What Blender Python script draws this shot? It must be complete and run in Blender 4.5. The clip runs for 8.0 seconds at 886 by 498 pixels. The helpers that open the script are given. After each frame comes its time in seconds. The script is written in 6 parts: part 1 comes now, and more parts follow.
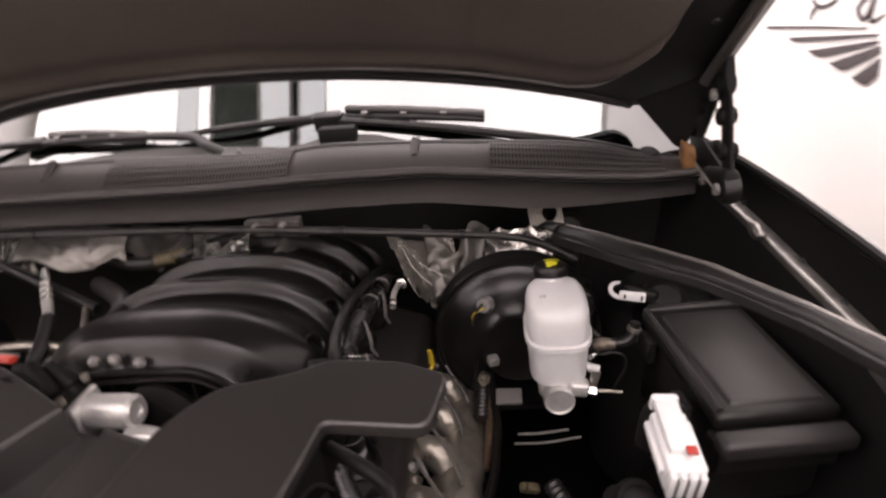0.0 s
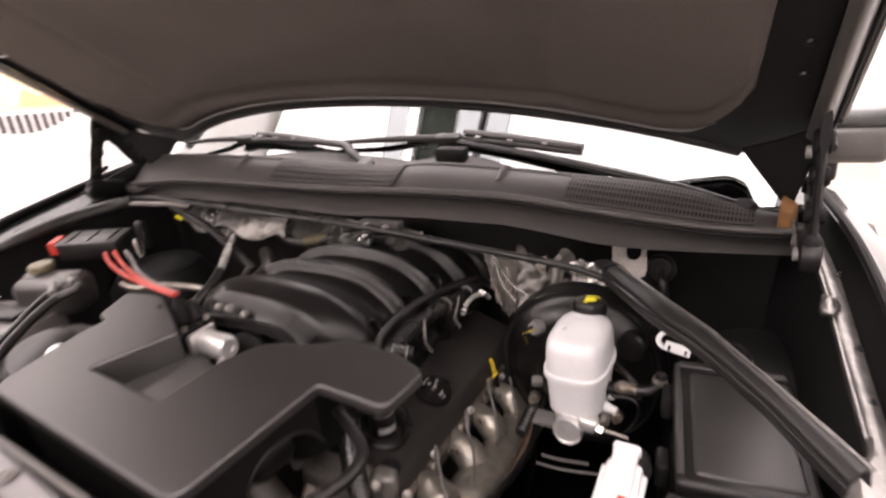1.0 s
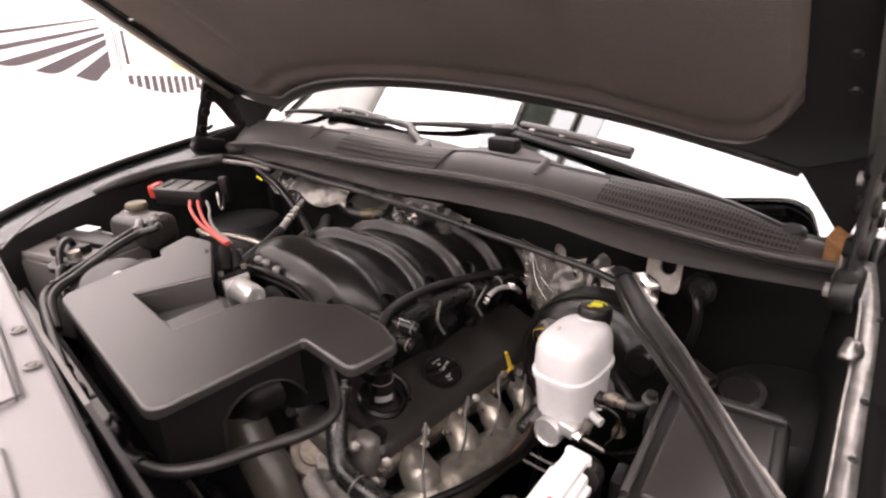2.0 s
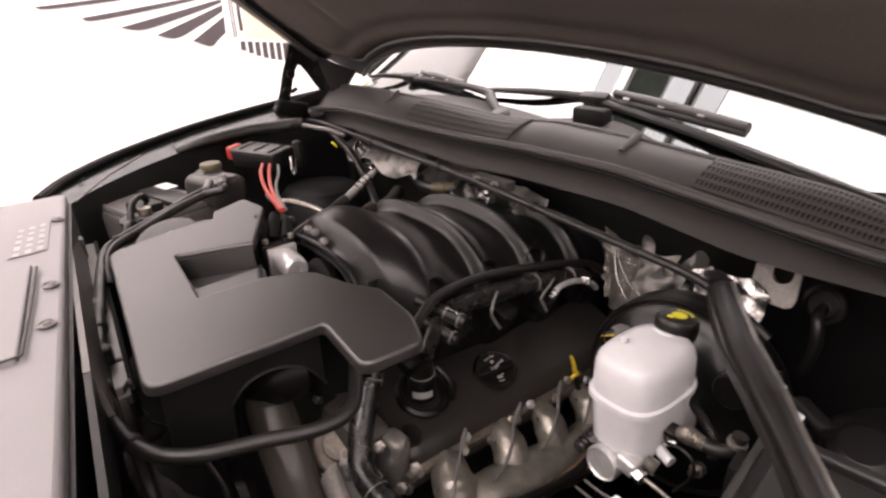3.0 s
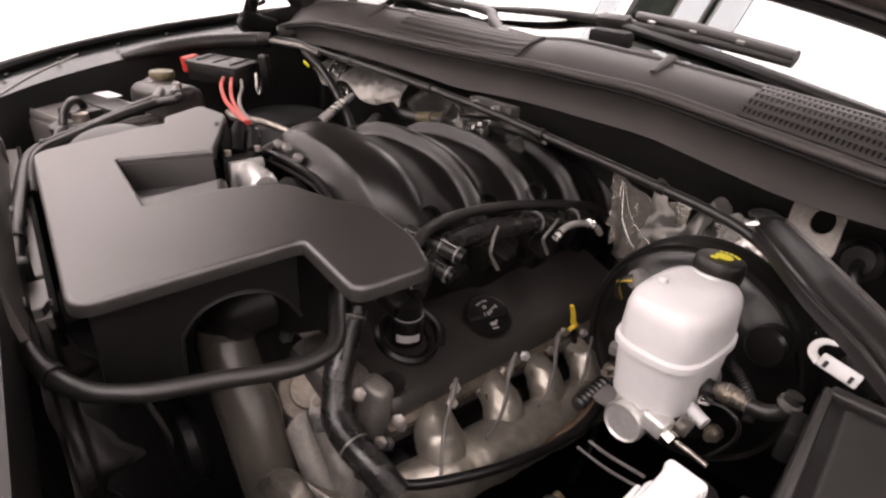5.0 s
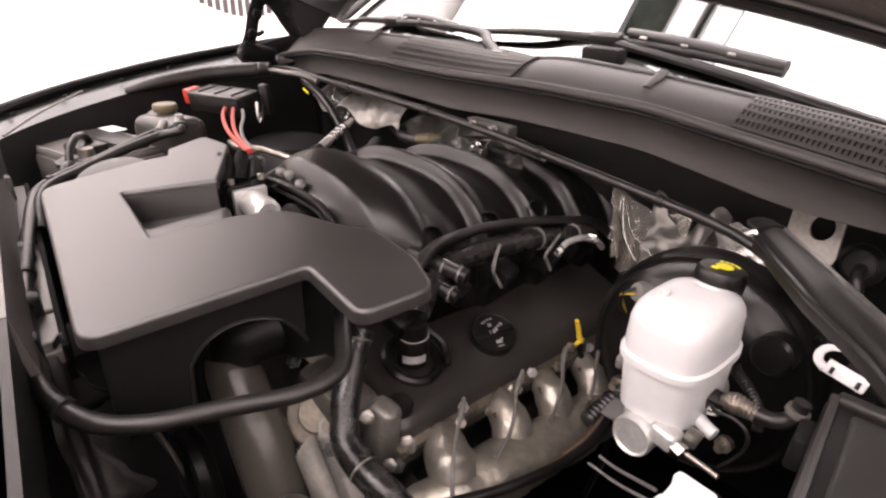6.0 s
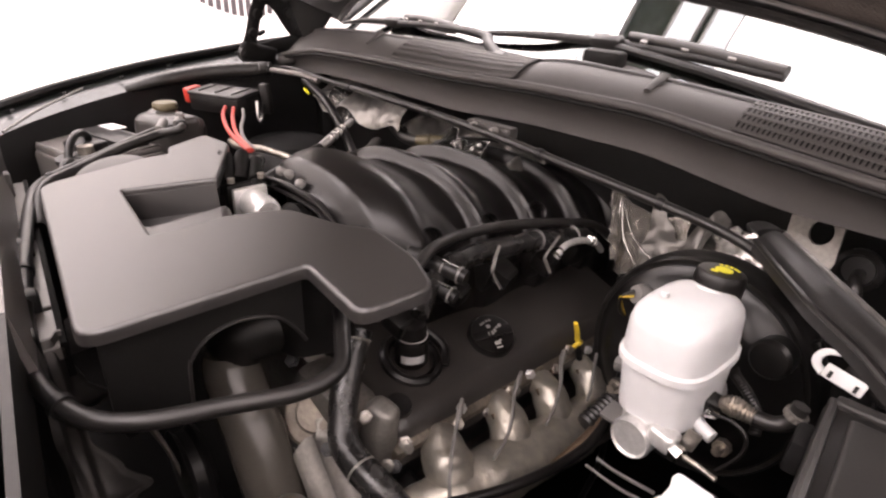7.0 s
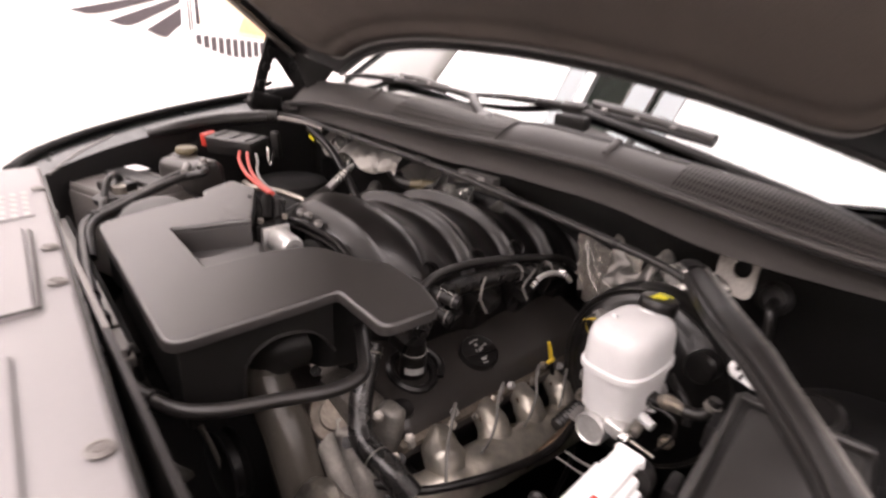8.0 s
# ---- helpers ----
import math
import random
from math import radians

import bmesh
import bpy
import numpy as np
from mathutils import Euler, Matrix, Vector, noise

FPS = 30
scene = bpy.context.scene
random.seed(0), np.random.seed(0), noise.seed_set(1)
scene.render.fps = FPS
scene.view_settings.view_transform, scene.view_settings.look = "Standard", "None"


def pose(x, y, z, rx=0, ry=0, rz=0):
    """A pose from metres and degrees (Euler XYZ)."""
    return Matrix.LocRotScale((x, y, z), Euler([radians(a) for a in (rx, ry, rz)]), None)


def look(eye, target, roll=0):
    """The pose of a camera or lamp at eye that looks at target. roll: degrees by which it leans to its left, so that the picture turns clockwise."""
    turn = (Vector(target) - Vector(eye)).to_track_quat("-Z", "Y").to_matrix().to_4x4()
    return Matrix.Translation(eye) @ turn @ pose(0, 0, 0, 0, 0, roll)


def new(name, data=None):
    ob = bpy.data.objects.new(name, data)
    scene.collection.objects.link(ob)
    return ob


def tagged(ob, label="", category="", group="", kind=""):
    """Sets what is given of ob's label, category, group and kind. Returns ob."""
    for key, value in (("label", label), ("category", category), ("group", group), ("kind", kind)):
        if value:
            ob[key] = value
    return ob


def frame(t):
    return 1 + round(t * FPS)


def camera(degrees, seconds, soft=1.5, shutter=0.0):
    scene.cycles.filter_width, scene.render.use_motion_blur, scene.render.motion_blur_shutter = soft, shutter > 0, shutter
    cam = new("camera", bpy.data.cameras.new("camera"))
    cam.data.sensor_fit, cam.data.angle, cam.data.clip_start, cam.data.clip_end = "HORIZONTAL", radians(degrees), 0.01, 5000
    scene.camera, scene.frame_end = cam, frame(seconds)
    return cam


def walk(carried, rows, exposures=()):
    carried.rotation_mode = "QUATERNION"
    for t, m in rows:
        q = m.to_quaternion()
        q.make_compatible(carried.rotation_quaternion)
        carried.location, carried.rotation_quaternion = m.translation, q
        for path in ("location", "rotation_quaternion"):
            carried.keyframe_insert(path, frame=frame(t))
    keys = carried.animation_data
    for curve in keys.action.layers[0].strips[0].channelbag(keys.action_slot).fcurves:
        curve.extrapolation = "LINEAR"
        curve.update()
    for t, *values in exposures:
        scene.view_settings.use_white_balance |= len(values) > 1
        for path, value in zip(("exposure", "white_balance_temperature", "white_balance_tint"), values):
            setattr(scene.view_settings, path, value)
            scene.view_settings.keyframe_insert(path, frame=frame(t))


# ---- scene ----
cam = camera(75.0, 8.0, soft=2.35, shutter=0.5)
PATH = [
    (0, (0.4742, -0.9325, 1.5188), (0.2556, 0.8729, 0.6865), -5.71),
    (0.5, (0.6168, -0.8652, 1.4804), (0.0539, 0.8542, 0.6278), -1.46),
    (0.9, (0.7257, -0.9065, 1.5472), (-0.1646, 0.7137, 0.7841), -6.09),
    (1, (0.7472, -0.9429, 1.5473), (-0.1970, 0.6588, 0.8105), -5.76),
    (1.2, (0.7961, -0.9744, 1.5741), (-0.1868, 0.5800, 0.7882), -3.82),
    (1.5, (0.8661, -0.9897, 1.5833), (-0.2703, 0.4924, 0.8678), -8.50),
    (1.7, (0.8858, -0.9475, 1.5604), (-0.2908, 0.4955, 0.8302), -5.44),
    (2.8, (0.8689, -0.7518, 1.4953), (-0.5488, 0.4847, 0.8163), 0.34),
    (3, (0.8498, -0.7367, 1.4838), (-0.6290, 0.3533, 0.6933), -2.13),
    (3.5, (0.8081, -0.7418, 1.4451), (-0.6497, 0.4094, 0.7037), 1.26),
    (4, (0.7707, -0.7360, 1.4159), (-0.6503, 0.4428, 0.6470), 3.28),
    (4.5, (0.7431, -0.7308, 1.3859), (-0.5979, 0.4433, 0.4788), 5.86),
    (4.7, (0.7430, -0.7259, 1.3871), (-0.5880, 0.4466, 0.4631), 4.90),
    (6, (0.7495, -0.7274, 1.3939), (-0.6204, 0.4576, 0.5459), 1.22),
    (6.5, (0.7501, -0.7298, 1.3946), (-0.6207, 0.4634, 0.5596), 1.82),
    (7, (0.7487, -0.7297, 1.3923), (-0.6188, 0.4628, 0.5510), 1.90),
    (7.5, (0.7495, -0.7319, 1.3928), (-0.6164, 0.4679, 0.5593), 2.25),
    (7.7, (0.7530, -0.7350, 1.3963), (-0.6136, 0.4651, 0.5650), 2.23),
    (7.8, (0.7753, -0.7666, 1.4118), (-0.5865, 0.4563, 0.6083), 2.63),
    (7.9, (0.8062, -0.8102, 1.4332), (-0.5490, 0.4442, 0.6683), 3.18),
    (8, (0.8413, -0.8497, 1.4587), (-0.5117, 0.4244, 0.7197), 3.19),
]
EXPOSURES = [(0.0, -0.95, 6900, 24.0), (0.5, -0.85, 6900, 24.0), (1.0, -0.5, 6900, 24.0), (1.6, -0.25, 6900, 24.0), (3.0, -0.7, 6900, 24.0), (3.5, -0.82, 6900, 24.0), (4.5, -0.76, 6900, 24.0), (5.0, -0.55, 6900, 24.0), (5.8, -0.19, 6900, 24.0), (7.8, -0.24, 6900, 24.0), (8.0, -0.4, 6900, 24.0)]

K = 1.18                      # the bay is drawn at 1 : 1.18
ZB, ZW = 1.05, 1.12


def W(x, y, z):
    """Bay drawing to world metres."""
    return Vector((K * x, K * y, K * (z - ZB) + ZW))


walk(cam, [(t, look(eye, target, roll)) for t, eye, target, roll in PATH], EXPOSURES)

# ---- world and light ----
world = bpy.data.worlds.new("showroom_air")
scene.world = world
world.use_nodes = True
world.node_tree.nodes["Background"].inputs[0].default_value = (0.9, 0.95, 1.0, 1)
world.node_tree.nodes["Background"].inputs[1].default_value = 0.05

PANEL_GLOW = 9.0


# ---- materials ----
def material(name, base, rough=0.5, metal=0.0, vary=0.25, grain=60.0, bump=0.15, stain=4.0, coat=0.0, spec=0.5, tint=None, fine=0.0008, sss=0.0, rvar=0.06):
    m = bpy.data.materials.new(name)
    m.use_nodes = True
    nt = m.node_tree
    p = nt.nodes["Principled BSDF"]
    tc = nt.nodes.new("ShaderNodeTexCoord")
    big = nt.nodes.new("ShaderNodeTexNoise")
    big.inputs["Scale"].default_value, big.inputs["Detail"].default_value = stain, 5
    small = nt.nodes.new("ShaderNodeTexNoise")
    small.inputs["Scale"].default_value, small.inputs["Detail"].default_value = grain, 6
    nt.links.new(tc.outputs["Object"], big.inputs["Vector"])
    nt.links.new(tc.outputs["Object"], small.inputs["Vector"])
    add = nt.nodes.new("ShaderNodeMath")
    add.operation = "MULTIPLY_ADD"
    add.inputs[1].default_value, add.inputs[2].default_value = 0.55, 0.0
    nt.links.new(big.outputs[0], add.inputs[0])
    add2 = nt.nodes.new("ShaderNodeMath")
    add2.operation = "MULTIPLY_ADD"
    add2.inputs[1].default_value = 0.45
    nt.links.new(small.outputs[0], add2.inputs[0])
    nt.links.new(add.outputs[0], add2.inputs[2])
    ramp = nt.nodes.new("ShaderNodeValToRGB")
    other = tint or base
    lo = tuple(c * (1 - vary) for c in base)
    hi = tuple(min(1.0, c * (1 + vary)) for c in other)
    ramp.color_ramp.elements[0].position, ramp.color_ramp.elements[1].position = 0.3, 0.7
    ramp.color_ramp.elements[0].color, ramp.color_ramp.elements[1].color = (*lo, 1), (*hi, 1)
    nt.links.new(add2.outputs[0], ramp.inputs[0])
    nt.links.new(ramp.outputs[0], p.inputs["Base Color"])
    rr = nt.nodes.new("ShaderNodeMapRange")
    rr.inputs["To Min"].default_value, rr.inputs["To Max"].default_value = max(0.02, rough - rvar), min(1, rough + rvar)
    nt.links.new(add2.outputs[0], rr.inputs[0])
    nt.links.new(rr.outputs[0], p.inputs["Roughness"])
    p.inputs["Metallic"].default_value = metal
    p.inputs["Specular IOR Level"].default_value = spec
    p.inputs["Coat Weight"].default_value = coat
    p.inputs["Coat Roughness"].default_value = 0.05
    if sss:
        p.inputs["Subsurface Weight"].default_value = sss
        p.inputs["Subsurface Radius"].default_value = (0.02, 0.018, 0.015)
    if bump:
        b = nt.nodes.new("ShaderNodeBump")
        b.inputs["Strength"].default_value, b.inputs["Distance"].default_value = bump, fine
        nt.links.new(small.outputs[0], b.inputs["Height"])
        nt.links.new(b.outputs[0], p.inputs["Normal"])
    return m


def glow(name, colour, strength):
    m = bpy.data.materials.new(name)
    m.use_nodes = True
    p = m.node_tree.nodes["Principled BSDF"]
    p.inputs["Base Color"].default_value = (0.8, 0.8, 0.8, 1)
    p.inputs["Emission Color"].default_value = (*colour, 1)
    p.inputs["Emission Strength"].default_value = strength
    return m


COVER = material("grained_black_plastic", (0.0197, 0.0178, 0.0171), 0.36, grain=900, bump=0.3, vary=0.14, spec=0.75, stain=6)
BLACK = material("black_plastic", (0.009, 0.0081, 0.0077), 0.42, grain=300, bump=0.2, spec=0.35)
SATIN = material("satin_black_plastic", (0.0085, 0.0075, 0.0072), 0.3, grain=600, bump=0.0, stain=9, vary=0.2, rvar=0.03, spec=0.32)
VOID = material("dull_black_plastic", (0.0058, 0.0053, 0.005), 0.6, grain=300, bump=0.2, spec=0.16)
BRACKETM = material("dull_grey_stamped_steel", (0.15, 0.138, 0.128), 0.42, metal=0.5, grain=120, bump=0.2, vary=0.3, stain=18)
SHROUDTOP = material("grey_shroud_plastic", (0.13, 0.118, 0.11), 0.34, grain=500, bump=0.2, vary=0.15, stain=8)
# near black: carries the shade of deep faces, bay floor and port holes
SHADEM = material("shade_black_plastic", (0.0035, 0.0031, 0.003), 0.7, grain=300, bump=0.2, spec=0.08)
TAPE = material("black_cloth_tape", (0.014, 0.013, 0.0125), 0.27, grain=55, bump=0.5, vary=0.4, stain=15, fine=0.003)
RUBBER = material("black_rubber", (0.012, 0.0108, 0.0102), 0.4, grain=250, bump=0.3)
DARK = material("dark_painted_metal", (0.01, 0.0094, 0.0094), 0.45, grain=150, bump=0.2, spec=0.35)
COWL = material("grey_black_cowl_plastic", (0.038, 0.0345, 0.0325), 0.55, grain=700, bump=0.4, vary=0.18, stain=7)
FELT = material("charcoal_hood_felt", (0.078, 0.066, 0.058), 0.95, grain=500, bump=0.6, vary=0.28, stain=3, spec=0.15, fine=0.002)
PAINT = material("black_body_paint", (0.012, 0.014, 0.014), 0.22, coat=1.0, grain=900, bump=0.02, vary=0.15)
EDGE = material("grey_hood_edge", (0.05, 0.046, 0.042), 0.4, coat=0.3, grain=120, bump=0.1, vary=0.2)
RAIL = material("dusty_painted_rail", (0.028, 0.031, 0.0305), 0.34, coat=0.25, grain=90, bump=0.2, vary=0.5, stain=25)
SILVERRAIL = material("grey_painted_rail", (0.02, 0.02, 0.022), 0.36, coat=0.25, grain=90, bump=0.2, vary=0.35, stain=25)
FUSEM = material("dull_grained_black_plastic", (0.02, 0.0185, 0.0175), 0.44, grain=500, bump=0.2, vary=0.25, stain=14)
FRONT = material("grey_front_panel_plastic", (0.2, 0.19, 0.192), 0.42, grain=600, bump=0.25, vary=0.08, stain=3)
WHITE = material("translucent_white_plastic", (0.595, 0.592, 0.592), 0.3, grain=80, bump=0.03, vary=0.04, sss=0.08)
WHITEHARD = material("white_plastic", (0.75, 0.75, 0.75), 0.4, grain=80, bump=0.05, vary=0.05)
CAST = material("cast_aluminium", (0.26, 0.24, 0.22), 0.42, metal=0.85, grain=220, bump=0.5, vary=0.35, stain=30)
STEEL = material("tarnished_steel", (0.33, 0.315, 0.295), 0.36, metal=0.9, grain=110, bump=0.5, vary=0.4, stain=26, tint=(0.4, 0.36, 0.31), fine=0.002)
CASTPALE = material("pale_sand_cast_aluminium", (0.19, 0.178, 0.162), 0.48, metal=0.55, grain=200, bump=0.4, vary=0.3, stain=24, fine=0.0015)
RUST = material("browned_steel", (0.085, 0.056, 0.036), 0.6, metal=0.5, grain=90, bump=0.6, vary=0.5, stain=30)
BROWNCAST = material("oily_brown_cast_aluminium", (0.13, 0.11, 0.088), 0.45, metal=0.5, grain=160, bump=0.5, vary=0.5, stain=34, fine=0.002)
CASTBRIGHT = material("machined_aluminium", (0.6, 0.59, 0.575), 0.38, metal=0.6, grain=220, bump=0.3, vary=0.2, stain=30)
CHROME = material("bright_steel", (0.7, 0.69, 0.67), 0.22, metal=1.0, grain=200, bump=0.05, vary=0.1)
DUCT = material("grey_duct_plastic", (0.068, 0.061, 0.052), 0.25, grain=140, bump=0.05, vary=0.12, stain=6)
DULLFOIL = material("dull_foil_facing", (0.17, 0.162, 0.15), 0.42, metal=0.7, grain=40, bump=0.5, vary=0.3, stain=14, fine=0.004)
FOIL = material("crinkled_foil", (0.62, 0.6, 0.57), 0.26, metal=1.0, grain=60, bump=0.8, vary=0.25, stain=18, fine=0.005)
RED = material("red_plastic", (0.46, 0.04, 0.026), 0.4, grain=80, bump=0.05, vary=0.12)
YELLOW = material("yellow_plastic", (0.75, 0.52, 0.04), 0.4, grain=80, bump=0.05, vary=0.1)
PRINT = material("yellow_print", (0.72, 0.66, 0.03), 0.5, grain=80, bump=0.0, vary=0.08)
GREYPRINT = material("grey_print", (0.17, 0.162, 0.155), 0.5, grain=80, bump=0.0, vary=0.08)
LEADM = material("grey_lead_sleeve", (0.15, 0.142, 0.134), 0.45, grain=80, bump=0.1, vary=0.2)
CAPPRINT = material("pale_grey_print", (0.34, 0.33, 0.32), 0.5, grain=80, bump=0.0, vary=0.15)
TAN = material("tan_plastic", (0.11, 0.09, 0.05), 0.5, grain=80, bump=0.1, vary=0.3)
ORANGE = material("brown_foam", (0.17, 0.075, 0.022), 0.8, grain=160, bump=0.5, vary=0.5)
TANKM = material("smoky_grey_tank_plastic", (0.034, 0.031, 0.029), 0.34, grain=120, bump=0.05, vary=0.25, stain=12)
BATTERY = material("dark_grey_battery_case", (0.15, 0.138, 0.13), 0.3, grain=300, bump=0.2)
WALLM = material("white_wall_paint", (0.84, 0.83, 0.82), 0.6, grain=120, bump=0.1, vary=0.03)
FLOORM = material("beige_floor_tile", (0.46, 0.4, 0.33), 0.35, grain=20, bump=0.05, vary=0.12, stain=2)
DECAL = material("grey_violet_vinyl", (0.05, 0.04, 0.045), 0.5, grain=60, bump=0.0, vary=0.1)
CREAM = material("cream_sign", (0.72, 0.62, 0.42), 0.5, grain=30, bump=0.0, vary=0.2, tint=(0.8, 0.58, 0.35))
SIGNORANGE = material("pale_orange_sign", (0.75, 0.4, 0.2), 0.5, grain=30, bump=0.0, vary=0.15)
GLOSS = material("glossy_black_enamel", (0.006, 0.0055, 0.0053), 0.3, grain=300, bump=0.0, vary=0.2, stain=9, coat=0.08, rvar=0.03, spec=0.35)
GREENGLASS = material("dark_green_glass_strip", (0.11, 0.15, 0.135), 0.25, grain=12, bump=0.05, vary=0.5, stain=6)
LOBE = material("satin_cast_steel", (0.46, 0.44, 0.405), 0.4, metal=0.75, grain=70, bump=0.6, vary=0.45, stain=38, tint=(0.3, 0.27, 0.225), fine=0.003)
RAILSTEEL = material("dirty_pale_rail_steel", (0.2, 0.19, 0.18), 0.34, metal=0.8, grain=70, bump=0.4, vary=0.45, stain=26, fine=0.002)
VALVEM = material("satin_brown_black_plastic", (0.026, 0.0228, 0.0208), 0.34, grain=500, bump=0.1, stain=9, vary=0.25)
DIMBRACKET = material("dark_stamped_steel", (0.05, 0.0455, 0.0425), 0.45, metal=0.4, grain=120, bump=0.2, vary=0.3, stain=18)
GLOWM = glow("luminous_ceiling_panel", (1.0, 0.985, 0.97), PANEL_GLOW)
SOFTGLOW = glow("dim_luminous_edge", (0.9, 0.97, 1.0), PANEL_GLOW * 0.5)


def windshield_material():
    m = bpy.data.materials.new("laminated_glass")
    m.use_nodes = True
    nt = m.node_tree
    out = nt.nodes["Material Output"]
    nt.nodes.remove(nt.nodes["Principled BSDF"])
    gl = nt.nodes.new("ShaderNodeBsdfGlossy")
    gl.inputs["Roughness"].default_value = 0.015
    gl.inputs["Color"].default_value = (0.95, 0.97, 0.97, 1)
    tr = nt.nodes.new("ShaderNodeBsdfTransparent")
    tr.inputs["Color"].default_value = (0.55, 0.62, 0.6, 1)
    mix = nt.nodes.new("ShaderNodeMixShader")
    fr = nt.nodes.new("ShaderNodeFresnel")
    fr.inputs["IOR"].default_value = 2.5
    nt.links.new(fr.outputs[0], mix.inputs[0])
    nt.links.new(tr.outputs[0], mix.inputs[1])
    nt.links.new(gl.outputs[0], mix.inputs[2])
    nt.links.new(mix.outputs[0], out.inputs[0])
    return m


GLASS = windshield_material()


def film_material():
    m = bpy.data.materials.new("clear_wrinkled_film")
    m.use_nodes = True
    nt = m.node_tree
    out = nt.nodes["Material Output"]
    nt.nodes.remove(nt.nodes["Principled BSDF"])
    gl = nt.nodes.new("ShaderNodeBsdfGlossy")
    gl.inputs["Roughness"].default_value = 0.16
    gl.inputs["Color"].default_value = (0.72, 0.69, 0.65, 1)
    tr = nt.nodes.new("ShaderNodeBsdfTransparent")
    tr.inputs["Color"].default_value = (0.8, 0.77, 0.73, 1)
    df = nt.nodes.new("ShaderNodeBsdfDiffuse")
    df.inputs["Color"].default_value = (0.5, 0.47, 0.43, 1)
    haze = nt.nodes.new("ShaderNodeMixShader")
    haze.inputs[0].default_value = 0.2
    mix = nt.nodes.new("ShaderNodeMixShader")
    fr = nt.nodes.new("ShaderNodeFresnel")
    fr.inputs["IOR"].default_value = 1.7
    tc = nt.nodes.new("ShaderNodeTexCoord")
    no = nt.nodes.new("ShaderNodeTexNoise")
    no.inputs["Scale"].default_value = 45
    bp = nt.nodes.new("ShaderNodeBump")
    bp.inputs["Strength"].default_value, bp.inputs["Distance"].default_value = 0.7, 0.006
    nt.links.new(tc.outputs["Object"], no.inputs["Vector"])
    nt.links.new(no.outputs[0], bp.inputs["Height"])
    nt.links.new(bp.outputs[0], gl.inputs["Normal"])
    nt.links.new(tr.outputs[0], haze.inputs[1])
    nt.links.new(df.outputs[0], haze.inputs[2])
    nt.links.new(fr.outputs[0], mix.inputs[0])
    nt.links.new(haze.outputs[0], mix.inputs[1])
    nt.links.new(gl.outputs[0], mix.inputs[2])
    nt.links.new(mix.outputs[0], out.inputs[0])
    return m


FILM = film_material()


# ---- shape helpers: every one gives a bmesh in drawing units ----
def bm_box(c, s, bevel=0.004, turn=None, seg=2):
    bm = bmesh.new()
    bmesh.ops.create_cube(bm, size=1, matrix=Matrix.Diagonal((*s, 1)))
    if bevel:
        bmesh.ops.bevel(bm, geom=bm.edges[:], offset=min(bevel, min(s) * 0.45), segments=seg, profile=0.5, affect="EDGES")
    m = Matrix.Translation(c) @ (turn.to_4x4() if turn else Matrix())
    bmesh.ops.transform(bm, matrix=m, verts=bm.verts)
    return bm


def euler(rx, ry, rz):
    return Euler((radians(rx), radians(ry), radians(rz))).to_matrix()


def bm_prism(outline, low, high, bevel=0.004, seg=3):
    """A plate over an outline in plan; low and high: z as functions of (x, y)."""
    bm = bmesh.new()
    a = [bm.verts.new((x, y, low(x, y))) for x, y in outline]
    b = [bm.verts.new((x, y, high(x, y))) for x, y in outline]
    top = bm.faces.new(b)
    bm.faces.new(a[::-1])
    n = len(outline)
    for i in range(n):
        bm.faces.new((a[i], a[(i + 1) % n], b[(i + 1) % n], b[i]))
    bmesh.ops.recalc_face_normals(bm, faces=bm.faces)
    level = top.normal.copy()
    if bevel:
        bmesh.ops.bevel(bm, geom=top.edges[:], offset=bevel, segments=seg, profile=0.5, affect="EDGES")
    caps = [f for f in bm.faces if len(f.verts) > 4]
    done = bmesh.ops.triangulate(bm, faces=caps)
    bm.normal_update()
    for f in list(done["faces"]) + [f for f in bm.faces if f.normal.dot(level) > 0.9999]:
        f.select = True
    return bm


def rounded(points, radius, n=5):
    """The outline with its corners rounded."""
    out = []
    for i, p in enumerate(points):
        p, a, b = Vector(p), Vector(points[i - 1]), Vector(points[(i + 1) % len(points)])
        r = radius[i] if isinstance(radius, (list, tuple)) else radius
        r = min(r, (a - p).length * 0.45, (b - p).length * 0.45)
        s, e = p + (a - p).normalized() * r, p + (b - p).normalized() * r
        for k in range(n + 1):
            t = k / n
            q = s * (1 - t) ** 2 + p * 2 * t * (1 - t) + e * t * t
            out.append((q.x, q.y))
    return out


def spline(points, steps=8):
    pts = [Vector(p) for p in points]
    pts = [2 * pts[0] - pts[1]] + pts + [2 * pts[-1] - pts[-2]]
    out = []
    for i in range(1, len(pts) - 2):
        a, b, c, d = pts[i - 1 : i + 3]
        for k in range(steps):
            t = k / steps
            out.append(0.5 * (2 * b + (c - a) * t + (2 * a - 5 * b + 4 * c - d) * t * t + (3 * b - a - 3 * c + d) * t**3))
    out.append(pts[-2])
    return out


